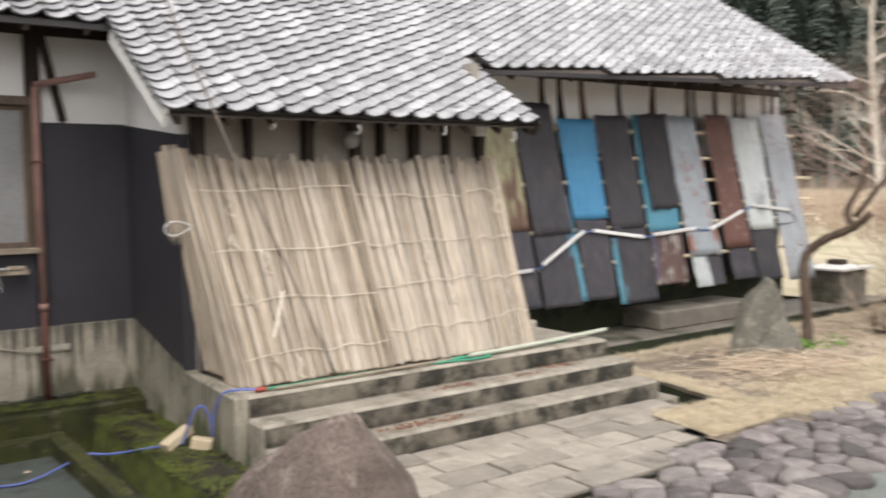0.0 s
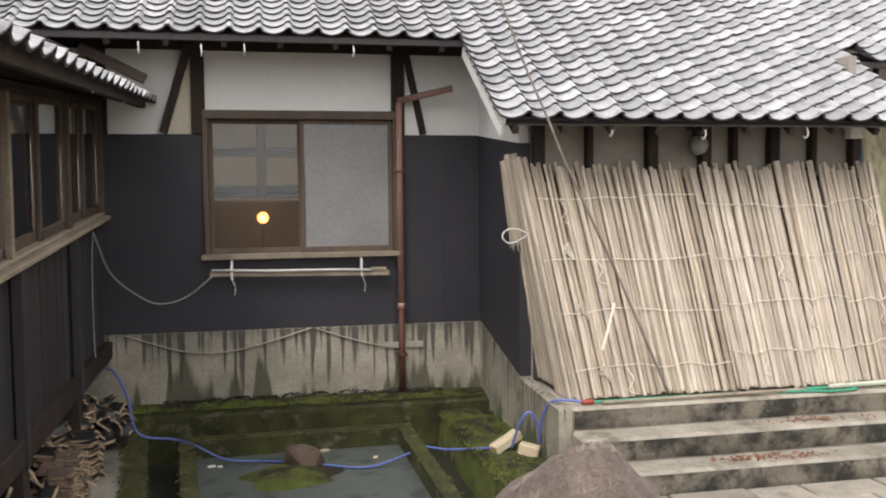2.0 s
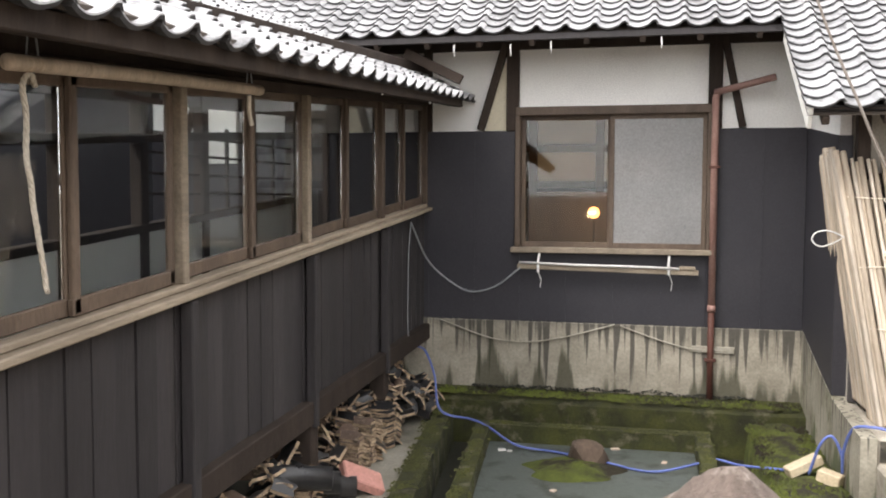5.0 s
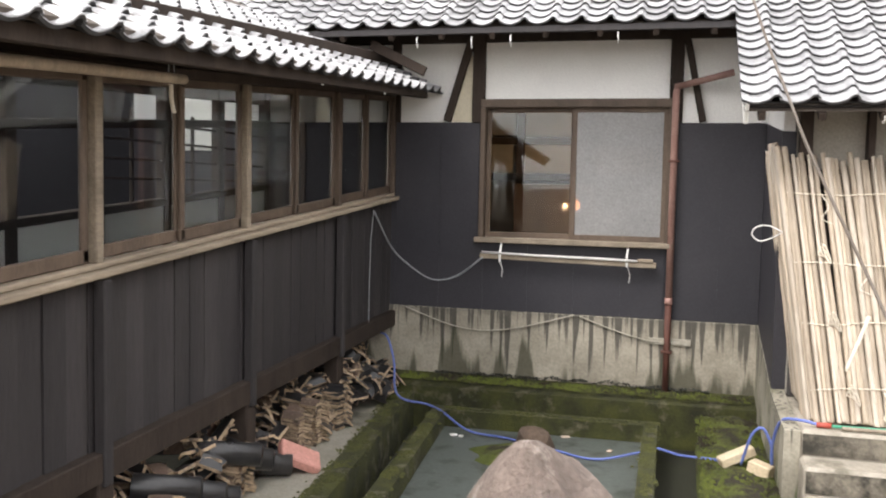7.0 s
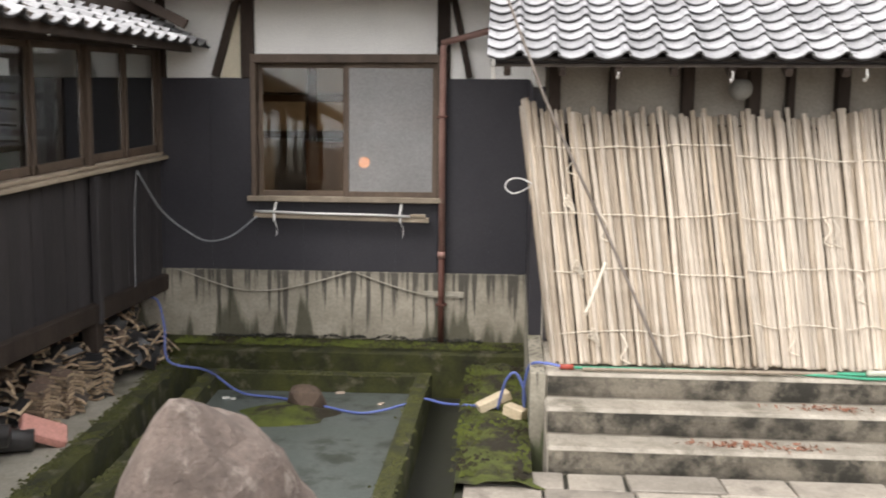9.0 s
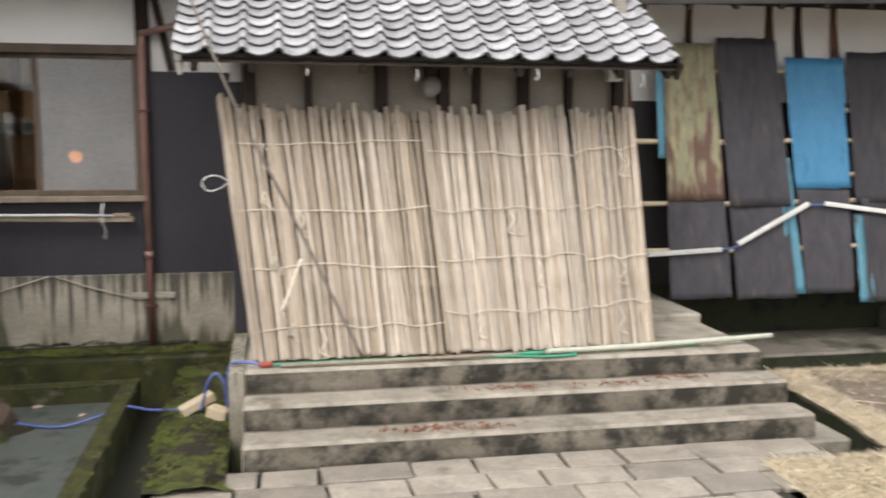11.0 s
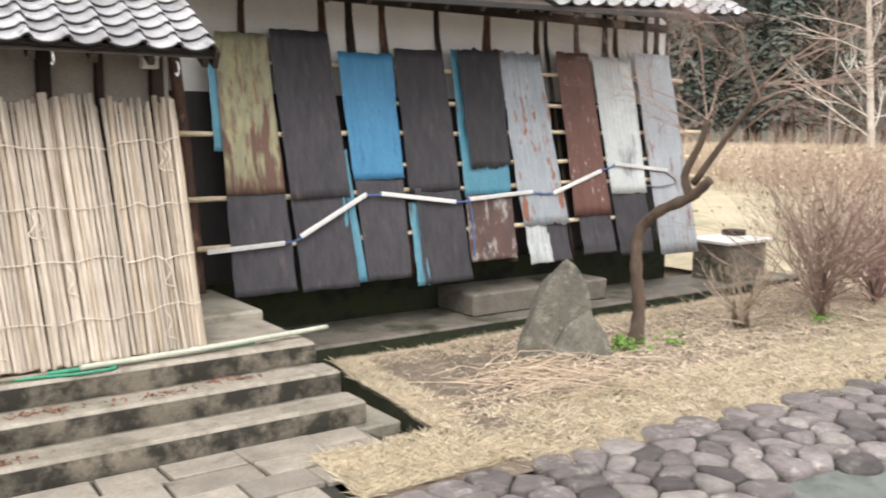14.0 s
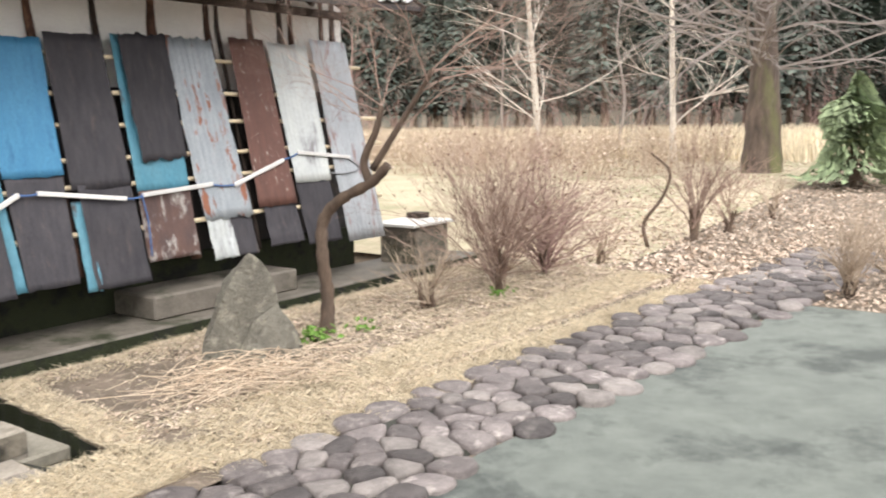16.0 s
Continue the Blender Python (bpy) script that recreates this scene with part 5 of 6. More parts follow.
for x, r, zt, dk in ((5.28, 0.055, 3.1, 0), (5.95, 0.035, 3.5, 0), (6.79, 0.045, 3.5, 0), (7.10, 0.05, 3.5, 1), (7.49, 0.045, 3.5, 0), (8.18, 0.03, 3.55, 1), (8.87, 0.06, 3.55, 0), (9.60, 0.04, 3.6, 0), (9.74, 0.025, 3.6, 1), (10.24, 0.04, 3.6, 0), (10.72, 0.05, 3.6, 1), (10.90, 0.04, 3.6, 0), (11.45, 0.04, 3.65, 0), (11.66, 0.06, 3.65, 1)):
    m = M()
    x = wx(x)
    pts = [(x + 0.02 * noise.noise((z * 1.5, x, 0)) + (0.05 if x > 10.8 and x < 11 else 0) * (1 - z / 3.5), (lean_y(z) + 0.075 + r) if z < 3.2 else lean_y(3.2) + 0.075 + r, z) for z in np.linspace(0.62, zt, 14)]
    m.tube(pts, [r * (1 + 0.15 * noise.noise((z, x, 5))) for z in range(14)], 10)
    part("log_post", m, timber if dk else timber_red, label="rough reddish log post propping the wing's eave" if not dk else "dark squared post propping the wing's eave", category="post", smooth=True)

zig = [(5.31, 1.01), (6.05, 1.04), (6.22, 1.09), (6.97, 1.46), (7.14, 1.46), (8.03, 1.34), (8.22, 1.36), (9.10, 1.41), (9.40, 1.38), (10.20, 1.62), (10.44, 1.70), (11.35, 1.60)]
zig = [(wx(x), z) for x, z in zig]
for (xa, za), (xb, zb) in zip(zig[::2], zig[1::2]):
    t = M()
    t.beam((xa, lean_y(za) - 0.08, za), (xb, lean_y(zb) - 0.08, zb), 0.03, 0.045)
    part("white_bar", t, white_paint, label="white bar strung slantwise across the tin sheets", category="bar", group="white bars")
for (xa, za), (xb, zb) in zip(zig[1::2], zig[2::2]):
    line_thing("blue_rope", [(xa - 0.05, lean_y(za) - 0.07, za), ((xa + xb) / 2, lean_y(za) - 0.08, (za + zb) / 2 - 0.015), (xb + 0.05, lean_y(zb) - 0.07, zb)], 0.011, blue_rope, "short blue rope joining two white bars", "rope", n=4, sides=6)
line_thing("blue_rope", [(wx(11.3), lean_y(1.6) - 0.07, 1.6), (wx(11.5), lean_y(1.5) - 0.08, 1.45), (wx(11.2), lean_y(1.4) - 0.08, 1.40), (wx(10.95), lean_y(1.4) - 0.06, 1.42)], 0.009, grey_wire, "dark cord slung below the last white bar", "rope", n=4, sides=6)
line_thing("blue_rope", [(wx(8.20), lean_y(1.3) - 0.07, 1.38), (wx(8.22), lean_y(1.0) - 0.06, 1.1), (wx(8.2), lean_y(0.7) - 0.05, 0.75)], 0.009, blue_rope, "blue rope end hanging beside a sheet", "rope", n=4, sides=6)

# ---- stones ----
def rock(name, corners, centre, material, label, category="rock", sub=3, rough=0.10, seed=1, parent=None):
    """A rock: the hull of its corners, cut fine and weathered by noise."""
    bm = bmesh.new()
    for block in (corners if isinstance(corners[0], list) else [corners]):
        vs = [bm.verts.new(p) for p in block]
        bmesh.ops.convex_hull(bm, input=vs)
    for v in [v for v in bm.verts if not v.link_faces]:
        bm.verts.remove(v)
    bmesh.ops.triangulate(bm, faces=bm.faces)
    for _ in range(sub):
        bmesh.ops.subdivide_edges(bm, edges=bm.edges, cuts=1, use_grid_fill=True)
        bmesh.ops.smooth_vert(bm, verts=bm.verts, factor=0.12, use_axis_x=True, use_axis_y=True, use_axis_z=True)
    for v in bm.verts:
        p = v.co + Vector((seed * 7.1, 0, 0))
        d = noise.noise(p * 2.2) * 0.9 + noise.noise(p * 6.5) * 0.4 + noise.noise(p * 16) * 0.16
        v.co += (v.co - Vector(centre)).normalized() * d * rough
    bmesh.ops.recalc_face_normals(bm, faces=bm.faces)
    m = M()
    m.v = [tuple(v.co) for v in bm.verts]
    m.f = [tuple(v.index for v in f.verts) for f in bm.faces]
    bm.free()
    return part(name, m, material, parent, label, category=category) if parent is None else part(name, m, material, parent, label)


rock("boulder", [(0.59, -6.0, 1.33), (0.53, -5.90, 1.30), (0.64, -5.88, 1.28), (0.76, -5.44, 1.04), (0.36, -5.56, 1.04), (0.44, -6.03, 1.04), (0.66, -6.24, 1.02), (0.78, -6.06, 1.06), (0.86, -5.76, 1.05),
                 (0.88, -6.28, 0.68), (0.60, -6.42, 0.60), (0.28, -6.12, 0.62), (0.12, -5.50, 0.64), (1.04, -5.62, 0.66), (0.05, -6.30, -0.3), (0.62, -6.62, -0.3), (1.12, -6.40, -0.3), (1.26, -5.5, -0.3), (0.75, -5.05, -0.3), (-0.05, -5.2, -0.3)],
     (0.58, -5.85, 0.5), boulder_mat, "big pinkish brown pointed boulder at the pond's edge", seed=2, rough=0.055)
rock("standing_rock", [[(7.97, -2.62, 0.98), (7.92, -2.64, 1.02), (7.88, -2.63, 0.95), (8.05, -2.63, 0.88), (8.14, -2.69, 0.77), (8.18, -2.72, 0.54), (7.80, -2.58, 0.8), (7.66, -2.52, 0.48), (7.54, -2.43, 0.22), (7.50, -2.44, -0.02), (7.87, -2.67, 0.43), (7.70, -2.64, 0.0), (8.23, -2.52, 0.38), (8.22, -2.45, -0.05), (7.89, -2.21, -0.01), (7.83, -2.30, 0.6)],
                       [(7.86, -2.70, 0.42), (8.13, -2.75, 0.56), (8.18, -2.84, 0.43), (8.28, -2.88, 0.17), (8.35, -2.88, -0.04), (7.90, -2.92, -0.03), (7.62, -2.66, -0.02), (7.78, -2.73, 0.25), (8.41, -2.58, -0.08), (8.18, -2.48, 0.4)]],
     (7.98, -2.63, 0.35), rock_mat, "tall grey-green pointed garden rock with a darker lower block", seed=5, rough=0.055)
rock("pond_stone", [(-0.24, -1.25, 0.06), (-0.02, -1.22, 0.06), (0.04, -1.40, 0.04), (-0.20, -1.44, 0.05), (-0.28, -1.35, -0.12), (0.08, -1.28, -0.12), (-0.05, -1.5, -0.12), (-0.1, -1.15, -0.12), (-0.12, -1.3, 0.09)], (-0.1, -1.32, -0.02), bark, "small dark stone on the pond's mossy island", seed=3, rough=0.03)
t = M()
t.grid(lambda u, v: (-0.20 + (0.40 + 0.07 * math.sin(5 * math.pi * 2 * u)) * v * math.cos(2 * math.pi * u), -1.55 + (0.34 + 0.05 * math.cos(3 * math.pi * 2 * u)) * v * math.sin(2 * math.pi * u), -0.11 + 0.075 * (1 - v * v) + 0.012 * noise.noise((u * 20, v * 6, 0))), 32, 8)
part("moss_island", t, bright_moss, label="bright green moss island in the shallow pond", category="moss", smooth=True)
for x, y in ((-0.83, -1.15), (-0.76, -1.17), (0.1, -0.9), (-0.3, -2.1), (0.5, -1.2)):
    t = M()
    t.obox((x, y, -0.092), (random.uniform(0.015, 0.04), 0.02, 0.006), pose(0, 0, 0, 0, 0, random.uniform(0, 90)).to_3x3(), 0.003)
    part("chip", t, white_board if x < -0.7 else leaf_mat, label="small pale chip on the pond floor" if x < -0.7 else "dead leaf on the pond floor", category="debris")

# ---- heap of old roof tiles under the corridor ----
def old_tile(material, edge, w=0.24, l=0.26, c=0.05, torn=0.0, seed=0):
    """A broken curved tile: glazed faces, bare clay on the broken edges."""
    rnd = random.Random(seed)
    m = M()
    n = 6
    ends = [(-l / 2 + torn * rnd.uniform(-1, 1), l / 2 + torn * rnd.uniform(-1, 1)) for _ in range(n + 1)]
    for z in (0, -0.020):
        m.v += [(w * (i / n - 0.5), ends[i][k], c * math.sin(math.pi * i / n) + z) for k in (0, 1) for i in range(n + 1)]
    k = n + 1
    for o in (0, 2 * k):
        m.f += [(o + i, o + i + 1, o + k + i + 1, o + k + i) for i in range(n)]
    faces = len(m.f)
    m.f += [(i, i + 1, 2 * k + i + 1, 2 * k + i) for i in range(n)] + [(k + i, k + i + 1, 3 * k + i + 1, 3 * k + i) for i in range(n)]
    m.f += [(0, k, 3 * k, 2 * k), (n, k + n, 3 * k + n, 2 * k + n)]
    me = mesh_of(m, material, name="old_tile")
    me.materials.append(edge)
    for i, p in enumerate(me.polygons):
        p.material_index = 0 if i < faces else 1
    return me


old_black = surf("glazed black old tile", (0.018, 0.018, 0.020), (0.035, 0.033, 0.033), 5, 0.22, 0.2, 50, vary=0.3)
old_tan = surf("tan broken tile", (0.46, 0.35, 0.23), (0.30, 0.21, 0.14), 9, 0.85, 0.4, 50, c3=(0.08, 0.065, 0.05), s3=9, vary=0.3)
old_brown = surf("brown unglazed tile", (0.16, 0.105, 0.075), (0.09, 0.062, 0.048), 8, 0.85, 0.4, 50, c3=(0.35, 0.27, 0.19), s3=9, t3=(0.56, 0.68), vary=0.3)
old_pink = surf("pink brick tile", (0.55, 0.27, 0.23), (0.45, 0.22, 0.18), 6, 0.8, 0.3, 50)
om = {"black": [old_tile(old_black, old_tan, 0.20, 0.22, 0.045, 0.02, 1), old_tile(old_black, old_tan, 0.17, 0.16, 0.05, 0.03, 2), old_tile(old_black, old_tan, 0.12, 0.18, 0.03, 0.04, 3)],
      "tan": [old_tile(old_brown, old_tan, 0.18, 0.16, 0.03, 0.03, 4), old_tile(old_tan, old_tan, 0.13, 0.12, 0.02, 0.04, 5), old_tile(old_brown, old_tan, 0.10, 0.17, 0.02, 0.03, 6)]}
random.seed(11)
for i in range(520):
    y = -0.35 - 5.8 * random.random()
    far_side = random.random() ** 0.8
    x = -1.66 + 0.03 * math.sin(y * 5) - 0.62 * far_side + (0.10 if y > -1.5 else 0.0)
    top = min(0.60, 0.16 + 0.62 * far_side) * (0.85 + 0.3 * noise.noise((y * 1.5, 0, 4)))
    z = 0.07 + top * random.random() ** 0.45
    tan = random.random() < 0.40
    ob = new("old_roof_tile", random.choice(om["tan" if tan else "black"]))
    ob.matrix_basis = Matrix.Translation((x, y, z)) @ pose(0, 0, 0, random.gauss(0, 26), random.gauss(0, 30), random.uniform(0, 360))
    tagged(ob, "tan broken roof tile thrown on the heap" if tan else "black glazed roof tile on the heap", "roof tile", "old roof tiles")
for k, (y, x) in enumerate(((-2.62, -1.66), (-3.45, -1.70), (-1.75, -1.66), (-4.3, -1.66), (-2.2, -1.70))):
    for i in range(13 - 2 * (k % 2)):
        ob = new("old_roof_tile", om["tan"][0] if k != 2 else om["black"][1])
        ob.matrix_basis = Matrix.Translation((x + random.uniform(-0.012, 0.012), y + random.uniform(-0.012, 0.012), 0.07 + i * 0.024)) @ pose(0, 0, 0, 0, 0, random.uniform(-8, 8) + 80)
        tagged(ob, "roof tile in a neat stack", "roof tile", "stacked roof tiles")
for i in range(9):
    y = -3.1 - i * 0.23
    t = M()
    zz = 0.13 + 0.10 * (i % 3)
    t.tube([(-1.86, y - 0.05, zz + 0.03), (-1.50 - 0.03 * (i % 2), y + 0.10, zz), (-1.50 - 0.03 * (i % 2), y + 0.10, zz), (-1.52 - 0.03 * (i % 2), y + 0.095, zz)], [0.078, 0.072, 0.058, 0.02], 16, caps=False)
    part("ridge_tile", t, old_black, label="glossy black round ridge tile lying by the path", category="roof tile", smooth=True)
t = M()
t.obox((-1.50, -2.88, 0.15), (0.15, 0.10, 0.035), pose(0, 0, 0, 20, 25, 35).to_3x3(), 0.01)
part("brick", t, old_pink, label="pink brick tipped against the heap", category="brick")

# ---- plants ----
def grow(m, p, d, length, r, depth, spread_=0.6, sides=3, gravity=0.0, split=3, seg=4, shrink=0.68, wob=0.18):
    pts, rad = [Vector(p)], [r]
    d = Vector(d).normalized()
    for i in range(seg):
        d = (d + Vector((random.uniform(-wob, wob), random.uniform(-wob, wob), random.uniform(-wob, wob) - gravity))).normalized()
        pts.append(pts[-1] + d * length / seg)
        rad.append(r * (1 - 0.45 * (i + 1) / seg))
    m.tube(pts, rad, sides, caps=False)
    if depth <= 0:
        return
    for k in range(split):
        i = random.randint(1, seg)
        nd = (d + Vector((random.uniform(-1, 1), random.uniform(-1, 1), random.uniform(-0.6, 0.9))) * spread_).normalized()
        grow(m, pts[i], nd, length * shrink * random.uniform(0.8, 1.15), rad[i] * 0.62, depth - 1, spread_, 3, gravity, split, seg, shrink, wob)


random.seed(5)
ct = thing("crooked_tree", (9.05, -2.45, 0.05), "small bare crooked tree with reddish fine twigs", "tree")
t = M()
tp = curve_pts([(9.03, -2.45, 0.0), (9.13, -2.39, 0.4), (9.10, -2.37, 0.75), (9.15, -2.34, 1.1), (9.17, -2.54, 1.32), (9.20, -2.92, 1.5), (9.20, -3.12, 1.66)], 6)
t.tube(tp, [0.068 * (1.25 if i < 3 else 1) * (1 - 0.35 * i / len(tp)) * (1 + 0.12 * math.sin(i * 2.1)) for i in range(len(tp))], 12)
t.tube(curve_pts([(9.20, -2.90, 1.5), (9.20, -2.84, 1.7), (9.22, -2.98, 1.98), (9.23, -3.04, 2.2)], 5), [0.045 * (1 - 0.03 * i) for i in range(16)], 8)
t.tube(curve_pts([(9.20, -2.94, 1.62), (9.25, -3.17, 1.95), (9.30, -3.42, 2.3), (9.30, -3.57, 2.5)], 5), [0.035 * (1 - 0.03 * i) for i in range(16)], 8)
part("trunk", t, bark, ct, "crooked brown trunk", smooth=True)
t = M()
for a, d, l in (((9.23, -3.04, 2.2), (0.2, 0.3, 1), 1.0), ((9.23, -3.04, 2.2), (-0.1, 0.9, 0.8), 1.1), ((9.30, -3.57, 2.5), (0.2, -0.9, 0.7), 1.0), ((9.30, -3.57, 2.5), (0.5, -0.5, 1), 1.0), ((9.30, -3.42, 2.3), (-0.2, -1, 0.25), 1.1),
                ((9.22, -2.98, 1.98), (0.0, 1, 0.45), 1.1), ((9.30, -3.42, 2.35), (0.3, -1, 0.5), 1.2), ((9.22, -3.02, 2.1), (0.5, 0.2, 1), 1.0), ((9.23, -3.02, 2.15), (-0.3, 1, 0.5), 1.1), ((9.30, -3.52, 2.4), (-0.4, -0.3, 1), 1.1), ((9.25, -3.22, 2.0), (0.1, -1, 0.1), 0.9), ((9.30, -3.57, 2.5), (0.3, -1, 0.2), 1.2), ((9.30, -3.57, 2.5), (0.6, -0.8, 0.1), 1.2), ((9.30, -3.52, 2.45), (0.2, -1, 0.6), 1.2)):
    grow(t, a, d, l * 0.85, 0.0065, 5, 0.66, 3, 0.0, 4, 3, 0.68, 0.30)
part("crown", t, twig_brown, ct, "reddish fine bare twigs")


def shrub(name, at, h, n, material, label, spread_=0.35, r=0.012, depth=2, split=3, lean=0.35):
    o = thing(name, at, label, "shrub")
    a = Vector(at)
    m = M()
    for i in range(3):
        q = a + Vector((random.uniform(-0.05, 0.05), random.uniform(-0.05, 0.05), -0.02))
        m.tube([q, q + Vector((random.uniform(-0.06, 0.06), random.uniform(-0.06, 0.06), h * 0.12)), q + Vector((random.uniform(-0.1, 0.1), random.uniform(-0.1, 0.1), h * 0.25))], [r * 3, r * 2.6, r * 1.5], 7)
    part("stump", m, bark, o, "brown stump")
    m = M()
    for i in range(n):
        d = Vector((random.gauss(0, lean), random.gauss(0, lean), 1))
        grow(m, a + Vector((random.uniform(-0.06, 0.06), random.uniform(-0.06, 0.06), h * random.uniform(0.02, 0.22))), d, h * random.uniform(0.35, 0.6), r, depth, spread_, 3, 0, split, 4, 0.62, 0.30)
    part("crown", m, material, o, "thin bare stems")
    if name == "bare_shrub":
        tips = random.sample(m.v, 420)
        lv = M()
        for p in tips:
            if p[2] > a.z + h * 0.35:
                q = pose(p[0], p[1], p[2], random.uniform(-60, 60), random.uniform(-60, 60), random.uniform(0, 360))
                k = random.uniform(0.012, 0.028)
                lv.add([q @ Vector(v) for v in ((-k, 0, 0), (0, -k * 0.6, k * 0.4), (k, 0, 0), (0, k * 0.6, k * 0.4))], [(0, 1, 2), (0, 2, 3)])
        part("dead_leaves", lv, dead_leaf, o, "curled brown dead leaves", kind="stuff")
    return o


shrub("small_shrub", (10.41, -2.64, 0.05), 1.15, 18, twig_pale, "small pale leafless shrub with stubby stems", 0.6, 0.011, 3, 3, 0.75)
shrub("bare_shrub", (11.6, -2.8, 0.04), 2.25, 80, twig_brown, "dense reddish brown bare garden shrub", 0.5, 0.0085, 3, 3, 0.55)
shrub("bare_shrub", (12.9, -2.7, 0.02), 1.9, 84, twig, "wide reddish brown bare garden shrub", 0.5, 0.008, 3, 3, 0.7)
shrub("small_shrub", (14.21, -2.85, 0.0), 1.0, 14, twig_pale, "small thin dry shrub in dead leaves", 0.4, 0.009, 2, 3, 0.4)
shrub("bare_shrub", (17.1, -3.1, 0.02), 2.15, 16, twig_brown, "upright bare shrub on a thick short trunk", 0.42, 0.016, 3, 3, 0.35)
shrub("small_shrub", (18.3, -3.3, 0.04), 1.6, 10, twig_brown, "upright thin bare shrub", 0.35, 0.012, 2, 4, 0.25)
shrub("small_shrub", (20.6, -3.4, 0.06), 1.2, 8, twig_pale, "little cut back shrub in dead leaves", 0.3, 0.012, 2, 3, 0.25)
line_thing("sapling", [(16.1, -2.75, 0), (16.05, -2.7, 0.4), (16.15, -2.95, 0.8), (16.2, -3.05, 1.2), (16.05, -2.8, 1.5)], [0.035 - 0.0006 * i for i in range(33)], bark, "single crooked bare stem in the leaf litter", "sapling")
shrub("dry_hydrangea", (13.6, -6.2, 0.0), 1.15, 46, twig_pale, "dry straw-brown hydrangea bush with dead flower heads", 0.4, 0.009, 2, 3, 0.45)
shrub("dry_hydrangea", (14.4, -6.6, 0.0), 1.15, 46, twig_pale, "dry straw-brown hydrangea bush with dead flower heads", 0.4, 0.009, 2, 3, 0.45)
hm = M()
for i in range(26):
    c = Vector((random.uniform(13.0, 15.0), random.uniform(-7.1, -5.7), random.uniform(0.4, 1.05)))
    for k in range(26):
        v = Vector((random.gauss(0, 1), random.gauss(0, 1), random.gauss(0, 0.6))).normalized() * 0.07
        a, b = Vector((random.gauss(0, 1), random.gauss(0, 1), random.gauss(0, 1))).normalized() * 0.02, Vector((random.gauss(0, 1), random.gauss(0, 1), random.gauss(0, 1))).normalized() * 0.02
        hm.add([c + v - a, c + v + b, c + v + a], [(0, 1, 2)])
part("flower_heads", hm, leaf_mat, label="dead brown flower heads on the dry bush", category="shrub", kind="stuff", fix=False)

# brown weed belt and far tall grass
def blades(n, area, h, w, material, name, label, lean=0.35, flat=False):
    m = M()
    for i in range(n):
        x, y, z = area()
        a = random.uniform(0, 6.283)
        hh = h * random.uniform(0.5, 1.2)
        dx, dy_ = math.cos(a) * w, math.sin(a) * w
        lx, ly = random.gauss(0, lean) * hh, random.gauss(0, lean) * hh
        k = len(m.v)
        m.v += [(x - dx, y - dy_, z), (x + dx, y + dy_, z), (x + dx * 0.7 + lx * 0.5, y + dy_ * 0.7 + ly * 0.5, z + hh * 0.6), (x + lx, y + ly, z + hh * (0.75 if flat else 1))]
        m.f += [(k, k + 1, k + 2), (k, k + 2, k + 3)]
    return part(name, m, material, label=label, category="grass", kind="stuff", fix=False)


def far_area():
    x = random.uniform(36, 75)
    y = random.uniform(-14, 55)
    return x, y, ground_h(x, y) - 0.03


blades(26000, far_area, 0.8, 0.05, straw_mat, "tall_grass", "tall dry yellow grass in the far field", 0.2)


def belt_area():
    u = random.random()
    x = 27 + 12 * u + random.gauss(0, 1.0)
    y = 2.5 + 16 * random.random() + random.gauss(0, 0.5)
    return x, y, ground_h(x, y) - 0.02


def litter(n, area, s, material, name, label, curl=0.3):
    m = M()
    for i in range(n):
        x, y, z = area()
        q = pose(x, y, z + s * 0.3, random.gauss(0, 25), random.gauss(0, 25), random.uniform(0, 360))
        k = s * random.uniform(0.5, 1.3)
        c = len(m.v)
        m.v += [tuple(q @ Vector(p)) for p in ((-k, -k * 0.35, 0), (k, -k * 0.3, k * curl), (k * 0.9, k * 0.4, 0), (-k * 0.8, k * 0.35, k * curl))]
        m.f += [(c, c + 1, c + 2), (c, c + 2, c + 3)]
    return part(name, m, material, label=label, category="litter", kind="stuff", fix=False)


weeds = M()
for i in range(240):
    x, y, z = belt_area()
    for k in range(7):
        grow(weeds, (x + random.gauss(0, 0.2), y + random.gauss(0, 0.2), z), (random.gauss(0, 0.3), random.gauss(0, 0.3), 1), random.uniform(0.5, 1.4), 0.012, 1, 0.5, 3, 0, 3, 2)
part("weed_belt", weeds, twig_pale, label="belt of dry brown knotweed stalks", category="weeds", kind="stuff", fix=False)


def belt_leaf():
    x, y, z = belt_area()
    return x, y, z + random.uniform(0.2, 1.2)


litter(7000, belt_leaf, 0.06, leaf_mat, "weed_leaves", "dead curled leaves on dry stalks")


def bed_area():
    while True:
        x = 6.05 + 7.6 * random.random() ** 0.9
        y = random.uniform(-4.1, -1.4)
        soil_ = math.hypot((x - 6.95) / 0.75, (y + 2.25) / 0.75) + 0.25 * noise.noise((x * 3, y * 3, 7))
        if x > bed_left(max(-3.5, y)) + 0.05 and (soil_ > 1.0 or random.random() < 0.10):
            return x, y, (bed_h(x, y) if y > -3.5 else 0.02)


def lawn_area():
    x = 13 + 26 * random.random() ** 1.6
    y = random.uniform(-5.2, -1.0 + (x - 13) * 0.35)
    return x, y, ground_h(x, y)


litter(30000, bed_area, 0.017, leaf_mat, "leaf_litter", "dead leaves littering the garden bed")
def yard_area():
    x = 12.9 + 8 * random.random()
    return x, -5.2 - (x - 12.9) * 0.0 - 4.0 * random.random(), ground_h(x, -6)


